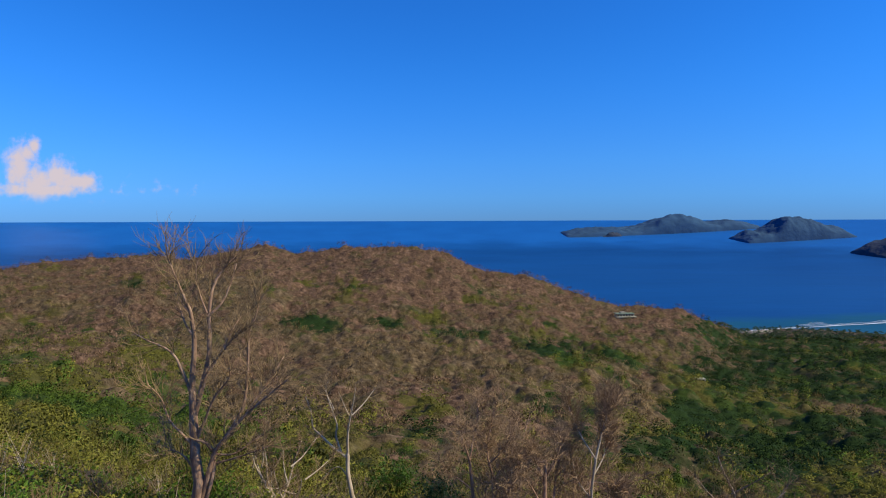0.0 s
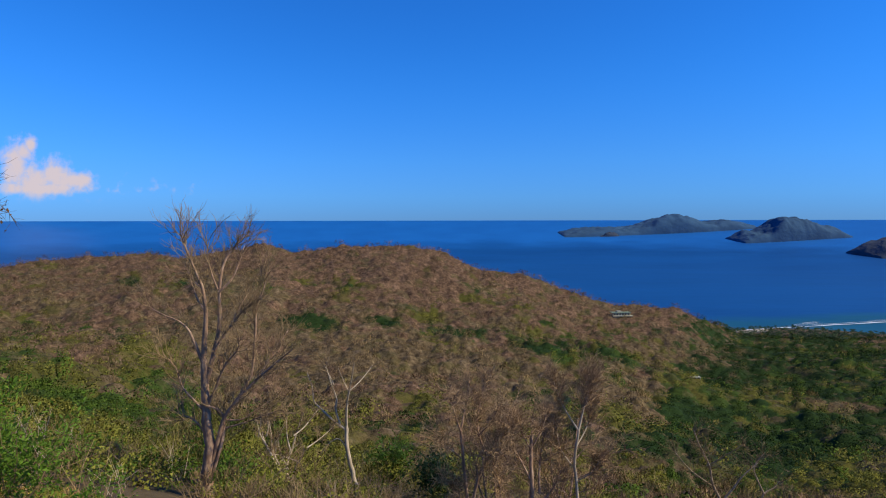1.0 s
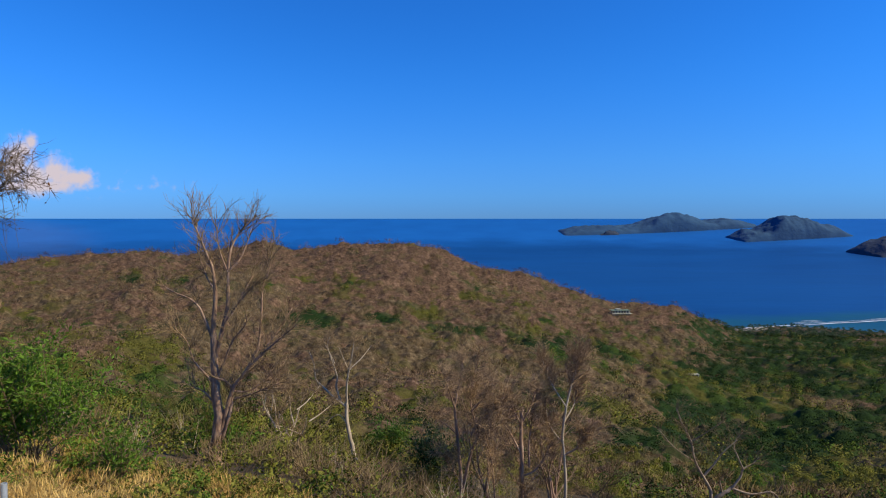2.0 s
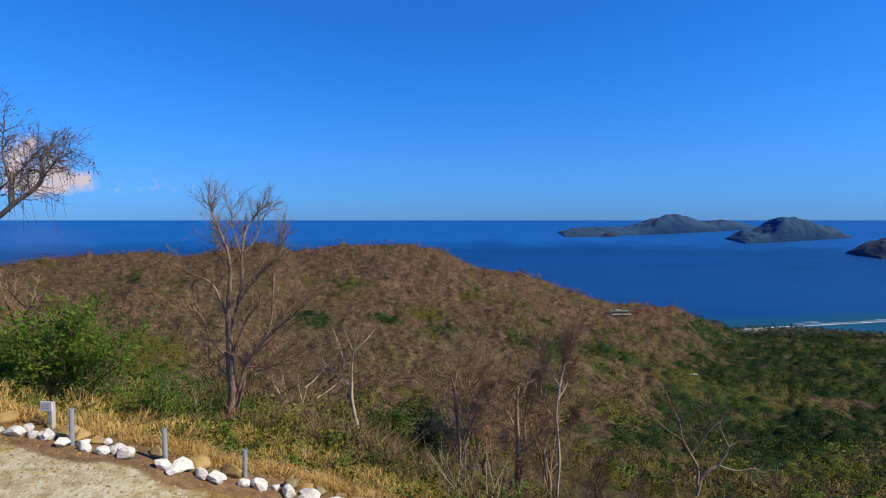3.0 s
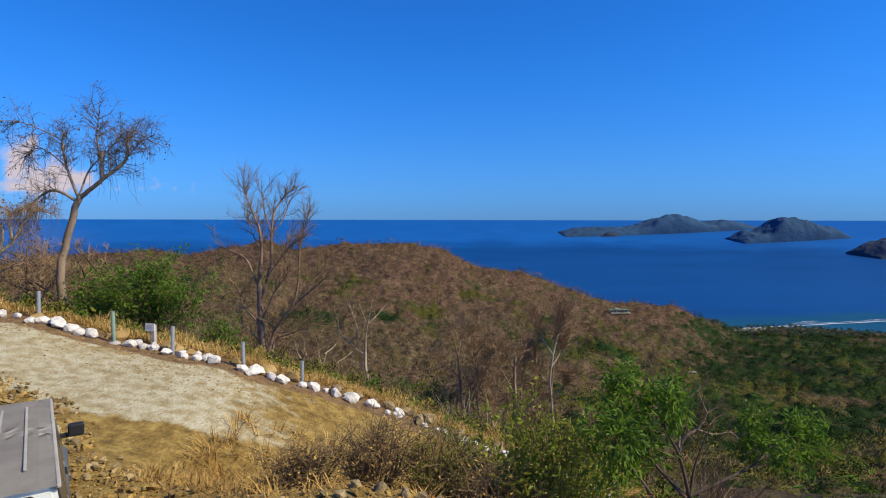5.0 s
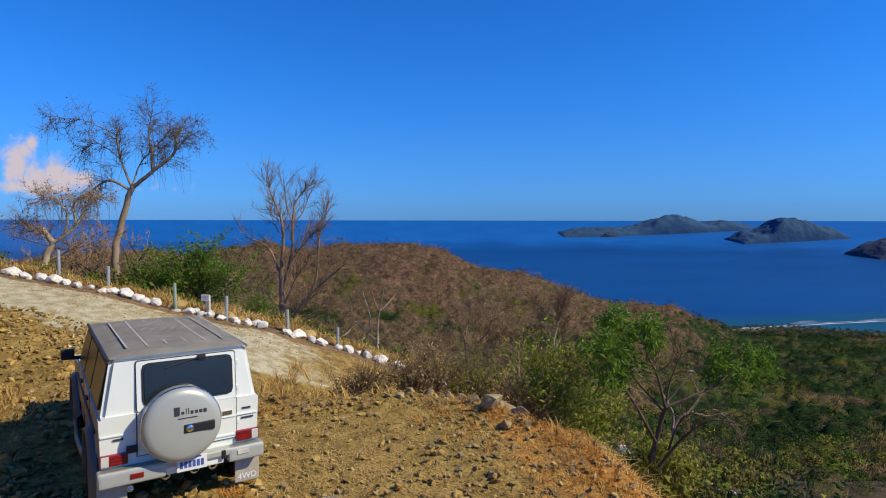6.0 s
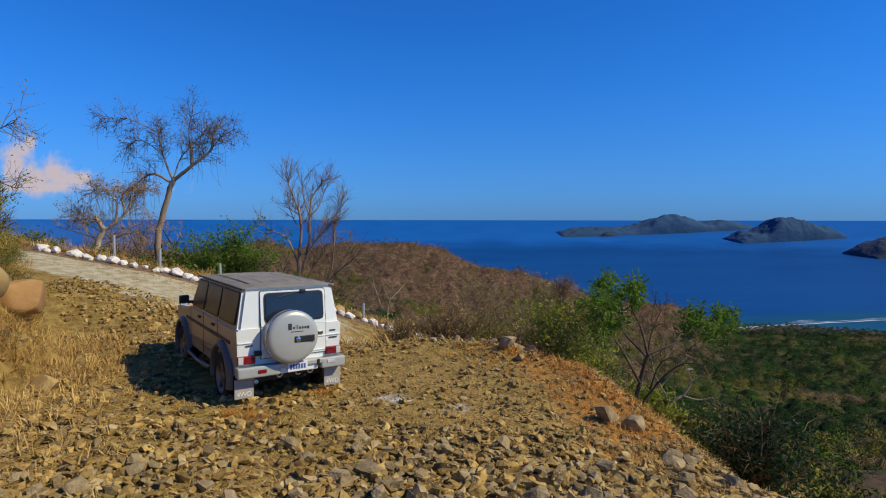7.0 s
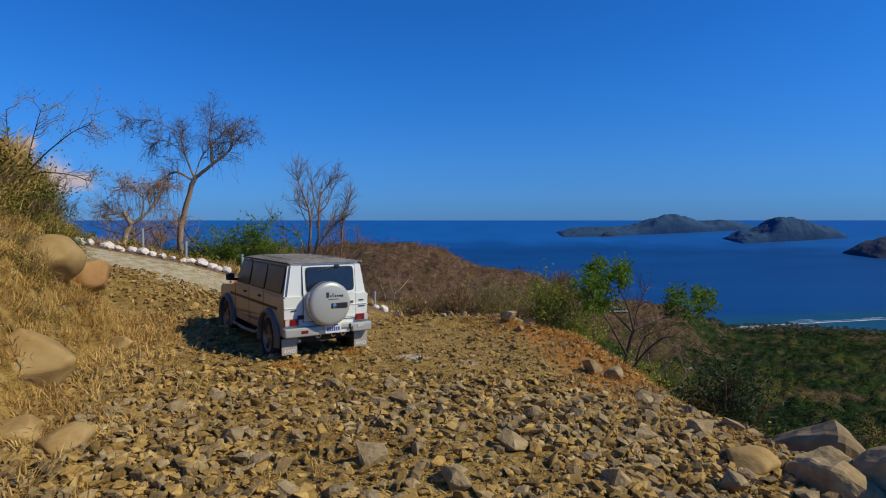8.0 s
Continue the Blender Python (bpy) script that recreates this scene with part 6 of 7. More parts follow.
rock("boulder", tan_meshes[0], -7.75, -9.5, 1.8, "large smooth tan boulder at the foot of the bank", rz=20, tall=0.8, dz=-0.4, tilt=6)
rock("boulder", tan_meshes[1], -9.3, -6.5, 1.3, "tan boulder stuck in the cut bank", rz=70)
rock("boulder", orange_mesh, -9.5, -5.0, 1.5, "orange-brown rock stuck in the cut bank", rz=10, tall=0.8)
rock("boulder", tan_meshes[2], -7.7, -7.0, 0.55, "tan rock at the foot of the bank", rz=10)
rock("boulder", tan_meshes[3], -6.6, -11.3, 0.75, "flat tan rock in dry grass", rz=30, tall=0.7)
rock("boulder", tan_meshes[1], -5.9, -11.5, 0.7, "flat tan rock in dry grass", rz=80, tall=0.7)
BOULDER = [(-0.85, 0.1, -0.4), (-0.8, 0.15, 0.55), (-0.55, 0.4, 0.75), (0, -0.6, -0.4), (-0.02, -0.45, 1.0), (0.1, 0.2, 1.08), (0.75, -0.2, -0.4), (0.72, -0.15, 0.2), (0.6, 0.45, 0.4), (0.8, 0.5, -0.4), (-0.7, 0.6, -0.4), (0.35, -0.35, 0.75)]


def split_boulder(name, seed_, stretch):
    """A blocky boulder with broken flat sides, worn edges and a rough skin."""
    r = random.Random(seed_)
    bm = bmesh.new()
    for p in BOULDER:
        bm.verts.new([(c + r.uniform(-0.09, 0.09)) * k for c, k in zip(p, stretch)])
    hull = bmesh.ops.convex_hull(bm, input=bm.verts[:])
    bmesh.ops.delete(bm, geom=[g for g in hull["geom_interior"] if isinstance(g, bmesh.types.BMVert)], context="VERTS")
    bmesh.ops.subdivide_edges(bm, edges=bm.edges[:], cuts=5, use_grid_fill=True)
    bmesh.ops.triangulate(bm, faces=bm.faces[:])
    for _ in range(2):
        bmesh.ops.smooth_vert(bm, verts=bm.verts[:], factor=0.35, use_axis_x=True, use_axis_y=True, use_axis_z=True)
    off = Vector((seed_, 0, 0))
    for v in bm.verts:
        v.co += v.co.normalized() * (0.07 * noise.noise(v.co * 2.3 + off) + 0.03 * noise.noise(v.co * 7 + off))
    me = bpy.data.meshes.new(name)
    bm.to_mesh(me)
    bm.free()
    me.materials.append(M_rock)
    return me


for x, y, size, stretch, dz, rz, lab in ((3.6, -10.45, 1.02, (1.05, 1, 1.0), -0.18, -28, "large pointed pale brown boulder at the lot's edge"), (3.6, -12.0, 1.0, (0.9, 1, 1.1), -0.25, -30, "angular brown boulder beside the lot"),
                                         (2.75, -11.75, 0.55, (1.25, 1, 0.7), -0.06, -40, "slanted brown slab of rock"), (3.0, -11.3, 0.5, (1.2, 1, 0.7), -0.02, 20, "angular brown rock between larger boulders")):
    o = new("boulder", split_boulder("boulder", int(size * 100), stretch))
    o.matrix_basis = pose(x, y, ground_at(x, y) + dz, 0, 0, rz) @ Matrix.Scale(size, 4)
    tagged(o, lab, "rock")
rock("boulder", tan_meshes[1], 2.1, -11.2, 0.7, "brown rock beside larger boulders", rz=10, tall=0.6)
for x, y, s, m in ((0.45, -3.55, 0.42, 0), (0.1, -3.75, 0.4, 1), (0.62, -3.85, 0.36, 2), (-0.35, -3.2, 0.3, 3), (-0.6, -3.1, 0.32, 4), (-0.95, -2.95, 0.3, 5), (-0.15, -3.45, 0.26, 6), (-1.3, -2.9, 0.3, 7),
                   (-1.5, -3.2, 0.26, 0), (0.3, -4.35, 0.26, 3), (1.2, -7.55, 0.5, 1), (1.5, -7.75, 0.42, 5), (1.65, -8.9, 0.4, 2), (1.75, -8.6, 0.34, 6), (-3.3, -8.9, 0.3, 4), (-2.2, -9.7, 0.4, 0), (-0.4, -10.25, 0.34, 1),
                   (0.7, -9.2, 0.36, 7), (-0.8, -11.4, 0.46, 2), (-2.4, -11.8, 0.44, 3), (-4.1, -11.3, 0.36, 5), (0.9, -10.9, 0.4, 6), (2.6, -9.9, 0.4, 0), (2.2, -9.4, 0.34, 4), (-5.2, -10.2, 0.34, 1), (-3.9, -10.1, 0.3, 2),
                   (1.9, -10.3, 0.42, 3), (1.5, -12.0, 0.4, 5), (0.2, -12.2, 0.42, 7), (-1.5, -12.4, 0.4, 4)):
    rock("rock", rock_meshes[m], x, y, s * ((1.2 if x > -0.2 else 0.7) if y > -4.0 else 0.92), "angular brown rock lying on the gravel lot", "loose rocks on the lot")
for k in range(40):
    x = -3.5 + random.uniform(0, 10)
    o = rock("rock", rock_meshes[k % 8], x, float(road_edge(np.array(x))) + random.uniform(-0.1, 0.7), random.uniform(0.22, 0.5), "brown rock among the whitewashed stones", "brown rocks along the road")
for x, s in ((-9.75, 0.5), (-8.3, 0.5), (-8.0, 0.42), (-7.6, 0.3), (-6.2, 0.34), (-5.3, 0.5), (-4.6, 0.45), (-3.0, 0.35), (-12.3, 0.35), (-9.95, 0.4)):
    rock("rock", tan_meshes[int(abs(x) * 10) % 4], x, float(road_edge(np.array(x))) + 0.35, s * 1.3, "brown rock behind the whitewashed stones", "brown rocks along the road", tall=0.8)


# rubble: angular low stones, twenty faces each
def low_stone(seed_):
    """A broken angular stone: the hull of a few scattered points."""
    r = random.Random(seed_)
    bm = bmesh.new()
    for _ in range(11):
        d = Vector((r.gauss(0, 1), r.gauss(0, 1), r.gauss(0, 1))).normalized() * r.uniform(0.42, 0.58)
        bm.verts.new((d.x, d.y * 0.85, d.z * 0.7))
    hull = bmesh.ops.convex_hull(bm, input=bm.verts[:])
    bmesh.ops.delete(bm, geom=[g for g in hull["geom_interior"] if isinstance(g, bmesh.types.BMVert)], context="VERTS")
    bmesh.ops.triangulate(bm, faces=bm.faces[:])
    bm.verts.index_update()
    v = np.array([tuple(q.co) for q in bm.verts])
    f = np.array([[q.index for q in p.verts] for p in bm.faces])
    bm.free()
    return v, f


def rubble_density(x, y):
    d = 0.6 + 0.5 * smooth(-7.9, -9.8, y) + 0.5 * smooth(-3.0, -5.5, x) * smooth(-4.5, -7.5, y)
    d = d * (0.4 + 0.6 * smooth(-0.3, 0.2, fbm(x / 1.7, y / 1.7, 41, 2)))
    d = d + 0.45 * np.exp(-((lot_out(x, y) + 0.35) / 0.4) ** 2)
    return d


M_rubble_grey = material("rubble_grey", [(0.25, (0.11, 0.072, 0.03)), (0.5, (0.3, 0.212, 0.092)), (0.75, (0.54, 0.42, 0.2))], 3.5, 6, 0.92, 0.8, 22, per="island", vary=0.4, distance=0.025)
for kk in range(7):
    n = 9400
    x = rng.uniform(-13.0, 5.5, n)
    y = np.where(rng.uniform(0, 1, n) < 0.5, rng.uniform(-14.0, -8.0, n), np.where(rng.uniform(0, 1, n) < 0.12, rng.uniform(-24, -14, n), rng.uniform(-8.6, 2.6, n)))
    foot = x - bank_foot(y)
    ok = (rng.uniform(0, 1, n) < rubble_density(x, y)) & (lot_out(x, y) < 0.9 + 1.0 * (x < -7)) & (foot > -0.6 + 1.7 * rng.uniform(0, 1, n))
    ok &= (np.hypot(x + 5.0, (y + 5.1) * 0.8) > 1.0) & (y < np.interp(x, [-14, -10, -8, -5.5], [3.0, 2.3, 1.4, -0.6]))
    x, y = x[ok], y[ok]
    k = len(x)
    s = (0.026 + 0.13 * rng.uniform(0, 1, k) ** 2.8) * (0.85 + 0.12 * smooth(-6.5, -10, y)) * (1 - 0.25 * smooth(-4.2, -1.5, x) * smooth(-9.5, -8.0, y))
    scatter("rubble", low_stone(500 + kk), np.stack([x, y, height(x, y) + s * 0.3], -1), rng.uniform(0, 6.28, k), s * 1.3, M_rubble if kk % 7 < 4 else M_rubble_grey, "loose broken brown and grey stones covering the lot", "rubble",
            np.stack([rng.uniform(0.7, 1.4, k), rng.uniform(0.7, 1.2, k), rng.uniform(0.8, 1.5, k)], -1), rng.normal(size=(k, 2)) * 0.35)
# grit and clods along the road
n = 2300
x = -16 + 20 * rng.uniform(0, 1, n) ** 0.7
y = road_edge(x) - 0.2 - np.abs(rng.normal(size=n)) * (1.0 + 1.6 * smooth(-8, -3, x))
k = n
scatter("grit", low_stone(77), np.stack([x, y, height(x, y)], -1), rng.uniform(0, 6.28, k), 0.02 + 0.08 * rng.uniform(0, 1, k) ** 2, M_rubble, "small stones along the edge of the road", "grit")


# ---- the parked off-road car ----
CAR = pose(-5.0, -5.13, -6.63, 0, 0.6, 34.7) @ Matrix.Scale(1.03, 4)


def paint(name, base, metal, rough, dust=0.2, spec=0.5):
    m = material(name, [(0.35, tuple(c * 0.93 for c in base)), (0.65, base)], 1.3, 6, rough, metal=metal, coarse=0.05, spec=spec)
    n, l = m.node_tree.nodes, m.node_tree.links
    nz, mr = n.new("ShaderNodeTexNoise"), n.new("ShaderNodeMapRange")
    nz.inputs["Scale"].default_value, nz.inputs["Detail"].default_value = 5, 8
    mr.inputs["To Min"].default_value, mr.inputs["To Max"].default_value = rough - 0.06, rough + dust
    l.new(nz.outputs["Fac"], mr.inputs["Value"])
    l.new(mr.outputs[0], n["Principled BSDF"].inputs["Roughness"])
    return m


M_silver = paint("silver_paint", (0.83, 0.86, 0.79), 0.1, 0.3, 0.14)
# side-facing panels browned: dust, plus their shade put into the colour
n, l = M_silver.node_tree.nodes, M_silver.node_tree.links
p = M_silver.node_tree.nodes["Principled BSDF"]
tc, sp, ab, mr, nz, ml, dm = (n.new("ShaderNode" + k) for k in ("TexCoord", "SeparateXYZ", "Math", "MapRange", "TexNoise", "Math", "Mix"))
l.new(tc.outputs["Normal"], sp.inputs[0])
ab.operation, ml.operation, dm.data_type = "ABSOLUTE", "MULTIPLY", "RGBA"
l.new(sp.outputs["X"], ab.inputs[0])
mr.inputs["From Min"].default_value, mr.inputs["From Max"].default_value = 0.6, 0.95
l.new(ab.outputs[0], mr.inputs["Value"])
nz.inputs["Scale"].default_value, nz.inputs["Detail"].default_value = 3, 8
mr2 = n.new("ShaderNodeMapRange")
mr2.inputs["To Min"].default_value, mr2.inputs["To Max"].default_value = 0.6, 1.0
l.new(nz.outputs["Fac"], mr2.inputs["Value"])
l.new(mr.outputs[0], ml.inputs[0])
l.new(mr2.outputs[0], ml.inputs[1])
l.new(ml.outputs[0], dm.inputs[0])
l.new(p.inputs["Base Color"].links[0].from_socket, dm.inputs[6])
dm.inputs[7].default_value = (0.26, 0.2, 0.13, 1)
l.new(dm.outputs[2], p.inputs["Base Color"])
M_cover = paint("silver_cover", (0.44, 0.455, 0.41), 0.2, 0.35, 0.14)
M_roof_dust = material("dusty_silver_roof", [(0.3, (0.4, 0.365, 0.3)), (0.7, (0.56, 0.52, 0.44))], 2.5, 7, 0.75, coarse=0.15)
M_flare = paint("grey_trim", (0.13, 0.135, 0.13), 0.2, 0.4, 0.15)
M_plastic = material("black_plastic", [(0.3, (0.012, 0.012, 0.013)), (0.7, (0.025, 0.025, 0.026))], 8, 4, 0.5, spec=0.4)
M_rubber = material("tyre_rubber", [(0.3, (0.015, 0.014, 0.013)), (0.7, (0.05, 0.043, 0.035))], 4, 6, 0.85, 0.3, 30)
M_glass_tint = material("tinted_glass", [(0.3, (0.012, 0.015, 0.02)), (0.7, (0.02, 0.024, 0.03))], 1.5, 3, 0.08, spec=0.7)
M_glass_dusty = material("dusty_tinted_glass", [(0.3, (0.05, 0.038, 0.022)), (0.7, (0.11, 0.085, 0.05))], 3, 7, 0.35, spec=0.5)
M_red = material("red_lens", [(0.3, (0.17, 0.008, 0.008)), (0.7, (0.27, 0.012, 0.012))], 9, 2, 0.2, spec=0.6)
M_clear = material("clear_lens", [(0.3, (0.5, 0.47, 0.42)), (0.7, (0.68, 0.64, 0.58))], 9, 2, 0.2, spec=0.6)
M_amber = material("amber_lens", [(0.3, (0.6, 0.22, 0.02)), (0.7, (0.7, 0.3, 0.04))], 9, 2, 0.2, spec=0.6)
M_chrome = material("chrome", [(0, (0.75, 0.75, 0.76)), (1, (0.85, 0.85, 0.86))], 3, 2, 0.12, metal=1.0)
M_rim = material("alloy", [(0.3, (0.22, 0.2, 0.17)), (0.7, (0.34, 0.31, 0.27))], 6, 4, 0.4, metal=0.7)
M_flap = material("grey_rubber_flap", [(0.3, (0.34, 0.31, 0.25)), (0.7, (0.46, 0.42, 0.34))], 7, 5, 0.8)
M_white_paint = material("white_print", [(0, (0.75, 0.75, 0.74)), (1, (0.82, 0.82, 0.81))], 5, 2, 0.6)
M_ink = material("dark_print", [(0, (0.03, 0.035, 0.05)), (1, (0.05, 0.055, 0.07))], 5, 2, 0.6)
M_blue_ink = material("blue_print", [(0, (0.05, 0.09, 0.3)), (1, (0.07, 0.12, 0.36))], 5, 2, 0.6)

car = tagged(empty("off_road_car", CAR), "boxy silver off-road car parked on the rubble", "car")


def slab(name, corners, thick, mat, parent, label="", round_=0.0):
    """A plate through a planar polygon of points, thick towards its normal."""
    pts = [Vector(c) for c in corners]
    if round_:
        out = []
        for i, p in enumerate(pts):
            a, b = pts[i - 1], pts[(i + 1) % len(pts)]
            pa, pb = p + (a - p).normalized() * round_, p + (b - p).normalized() * round_
            out += [pa, p * 0.5 + (pa + pb) * 0.25, pb]
        pts = out
    n = Vector((0, 0, 0))
    for i in range(len(pts)):
        a, b = pts[i], pts[(i + 1) % len(pts)]
        n += a.cross(b)
    n.normalize()
    bm = bmesh.new()
    lo = [bm.verts.new(p - n * 0.01) for p in pts]
    hi = [bm.verts.new(p + n * thick) for p in pts]
    bm.faces.new(hi)
    bm.faces.new(lo[::-1])
    for i in range(len(pts)):
        j = (i + 1) % len(pts)
        bm.faces.new((lo[i], lo[j], hi[j], hi[i]))
    return part(name, bm, mat, parent, label)


def block(name, size, at, mat, parent, bevel=0.01, label="", seg=2):
    return part(name, brick_bm(size, at, bevel, seg), mat, parent, label)


# lower body with open wheel arches
REAR_AXLE, FRONT_AXLE, WHEEL_R = -1.29, 1.56, 0.385
prof = [(-2.04, 0.6), (-2.05, 1.24), (0.98, 1.25), (1.25, 1.2), (2.1, 1.13), (2.16, 1.05), (2.18, 0.6)]
bottom = [(2.05, 0.5)]
for ax in (FRONT_AXLE, REAR_AXLE):
    bottom += [(ax + 0.46 * math.cos(a), 0.42 + 0.46 * math.sin(a)) for a in np.linspace(0.15, math.pi - 0.15, 12)]
bottom += [(-1.95, 0.52)]
outline = prof + bottom
bm = bmesh.new()
for sx in (-1, 1):
    vs = [bm.verts.new((sx * (0.845 if z > 0.7 else 0.82), y, z)) for y, z in outline]
    bm.faces.new(vs if sx < 0 else vs[::-1])
bm.verts.ensure_lookup_table()
k = len(outline)
for i in range(k):
    j = (i + 1) % k
    bm.faces.new((bm.verts[i], bm.verts[i + k], bm.verts[j + k], bm.verts[j]))
bmesh.ops.recalc_face_normals(bm, faces=bm.faces[:])
edges = [e for e in bm.edges if abs(e.verts[0].co.x - e.verts[1].co.x) < 0.05 and min(v.co.z for v in e.verts) > 0.75]
bmesh.ops.bevel(bm, geom=edges, offset=0.025, segments=2, affect="EDGES")
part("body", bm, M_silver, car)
block("underbody", (1.3, 3.6, 0.3), (0, 0.1, 0.47), M_plastic, car, 0.02)


def cabin_x(z):
    return 0.84 - (z - 1.24) / 0.6 * 0.12


bm = bmesh.new()
lowz, topz = 1.24, 1.84
lo = [bm.verts.new(p) for p in ((-0.855, -2.055, lowz - 0.08), (0.855, -2.055, lowz - 0.08), (0.855, 1.04, lowz - 0.08), (-0.855, 1.04, lowz - 0.08))]
hi = [bm.verts.new(p) for p in ((-0.72, -1.975, topz), (0.72, -1.975, topz), (0.72, 0.68, topz), (-0.72, 0.68, topz))]
bm.faces.new(hi)
bm.faces.new(lo[::-1])
for i in range(4):
    j = (i + 1) % 4
    bm.faces.new((lo[i], lo[j], hi[j], hi[i]))
bmesh.ops.bevel(bm, geom=[e for e in bm.edges if max(v.co.z for v in e.verts) > 1.5], offset=0.045, segments=3, affect="EDGES")
for v in bm.verts:
    if v.co.z < 1.2:
        v.co.x *= 0.975
        v.co.y *= 0.99
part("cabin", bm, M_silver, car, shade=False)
# roof: slightly domed, with raised ribs and a gutter
bm = bmesh.new()
nx, ny = 12, 14
grid = [[bm.verts.new((-0.74 + 1.48 * i / nx, -1.99 + 2.68 * j / ny, 1.845 + 0.06 * (1 - (2 * i / nx - 1) ** 4) * (1 - (2 * j / ny - 1) ** 6))) for j in range(ny + 1)] for i in range(nx + 1)]
for i in range(nx):
    for j in range(ny):
        bm.faces.new((grid[i][j], grid[i + 1][j], grid[i + 1][j + 1], grid[i][j + 1]))
bmesh.ops.solidify(bm, geom=bm.faces[:], thickness=0.03)
bmesh.ops.recalc_face_normals(bm, faces=bm.faces[:])
roof = part("roof", bm, M_roof_dust, car, "dusty grey roof panel")
for k in range(6):
    block("rib", (0.025, 1.9, 0.004), (-0.525 + k * 0.21, -0.72, 1.9015), M_roof_dust, roof, 0.005)
for sx in (-1, 1):
    block("gutter", (0.03, 2.66, 0.03), (sx * 0.742, -0.65, 1.838), M_plastic if sx < 0 else M_roof_dust, car, 0.008)


def rear_y(z):
    return -2.045 if z < 1.24 else -2.045 + (z - 1.24) / 0.6 * 0.07


def rear_plate(name, x0, x1, z0, z1, off, mat, parent, label="", round_=0.02, taper=0.0):
    c = [(x0, rear_y(z0) - off, z0), (x1, rear_y(z0) - off, z0), (x1 - taper, rear_y(z1) - off, z1), (x0 + taper, rear_y(z1) - off, z1)]
    return slab(name, c, 0.012, mat, parent, label, round_)


# tailgate, split at the belt so that it follows the body
rear_plate("tailgate_seam", -0.485, 0.585, 1.25, 1.80, -0.003, M_plastic, car, "", 0.03)
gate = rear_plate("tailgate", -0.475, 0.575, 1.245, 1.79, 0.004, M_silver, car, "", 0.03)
slab("seam", [(-0.485, -2.05, 0.76), (0.585, -2.05, 0.76), (0.585, -2.05, 1.243), (-0.485, -2.05, 1.243)], 0.008, M_plastic, car)
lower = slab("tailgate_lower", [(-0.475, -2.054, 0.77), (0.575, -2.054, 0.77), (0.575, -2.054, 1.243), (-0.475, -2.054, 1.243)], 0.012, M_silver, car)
rear_plate("window_seal", -0.425, 0.545, 1.3, 1.765, 0.012, M_plastic, gate, "", 0.07)
rear_plate("rear_window", -0.4, 0.52, 1.325, 1.74, 0.02, M_glass_tint, gate, "dark tinted rear window", 0.06)
# wiper
bm = bmesh.new()
bmesh.ops.create_cone(bm, segments=6, radius1=0.008, radius2=0.006, depth=0.42, cap_ends=True)
w = part("wiper", bm, M_plastic, gate)
w.matrix_basis = pose(0.02, -2.03, 1.74, 0, 78, 0)
block("wiper_motor", (0.09, 0.05, 0.05), (0.2, -2.02, 1.77), M_plastic, gate, 0.012)
# horizontal creases
for z, h in ((1.03, 0.018), (0.81, 0.022)):
    block("crease", (1.03, 0.012, h), (0.05, -2.072, z), M_silver, lower, 0.004)
for sx in (-1, 1):
    block("crease", (0.26, 0.012, 0.018), (sx * 0.7, -2.056, 1.03), M_silver, car, 0.004)
# hinges, latch, badges
for z in (0.95, 1.36, 1.66):
    block("hinge", (0.03, 0.012, 0.05), (0.6, rear_y(z) - 0.004, z), M_silver, car, 0.003)
block("latch", (0.11, 0.05, 0.075), (-0.53, -2.07, 0.86), M_plastic, lower, 0.012)
block("badge", (0.11, 0.008, 0.05), (0.47, -2.075, 1.08), M_chrome, lower, 0.002, "chrome badge")
block("badge", (0.1, 0.008, 0.022), (0.7, -2.056, 1.1), M_ink, car, 0.002)
block("badge", (0.14, 0.008, 0.02), (0.71, -2.056, 0.985), M_ink, car, 0.002)
block("badge", (0.1, 0.008, 0.022), (-0.66, -2.056, 0.985), M_ink, car, 0.002)


# spare wheel in its hard cover
def lathe(profile, seg=40, axis="y"):
    """profile: (radius, along)."""
    bm = bmesh.new()
    rings = []
    for r, a in profile:
        if r < 1e-4:
            rings.append([bm.verts.new((0, a, 0))])
        else:
            rings.append([bm.verts.new((r * math.cos(2 * math.pi * k / seg), a, r * math.sin(2 * math.pi * k / seg))) for k in range(seg)])
    for p, q in zip(rings, rings[1:]):
        for k in range(seg):
            kk = (k + 1) % seg
            if len(p) == 1:
                bm.faces.new((p[0], q[kk], q[k]))
            elif len(q) == 1:
                bm.faces.new((p[k], p[kk], q[0]))
            else:
                bm.faces.new((p[k], p[kk], q[kk], q[k]))
    bmesh.ops.recalc_face_normals(bm, faces=bm.faces[:])
    return bm


SPARE = (-0.06, -2.08, 1.1)
cover = part("spare_wheel_cover", lathe([(0.0, 0.0), (0.38, 0.0), (0.402, -0.03), (0.41, -0.17), (0.403, -0.215), (0.38, -0.243), (0.33, -0.258), (0.2, -0.272), (0.0, -0.278)]), M_silver, car, "round silver hard cover over the spare wheel", True)
cover.data.materials.clear()
cover.data.materials.append(M_cover)
cover.location = SPARE
ring = part("trim_ring", lathe([(0.41, -0.165), (0.417, -0.168), (0.417, -0.185), (0.41, -0.19)]), M_chrome, cover, "bright trim ring", True)
plate_ = block("dark_panel", (0.33, 0.04, 0.1), (0.16, -0.263, -0.03), M_plastic, cover, 0.012, "dark panel with a round emblem")
bm = lathe([(0.0, -0.29), (0.036, -0.29), (0.04, -0.286), (0.04, -0.27)], 20)
bmesh.ops.translate(bm, verts=bm.verts[:], vec=(0.06, 0, -0.03))
part("emblem", bm, M_chrome, cover, "plain round chrome emblem", True)
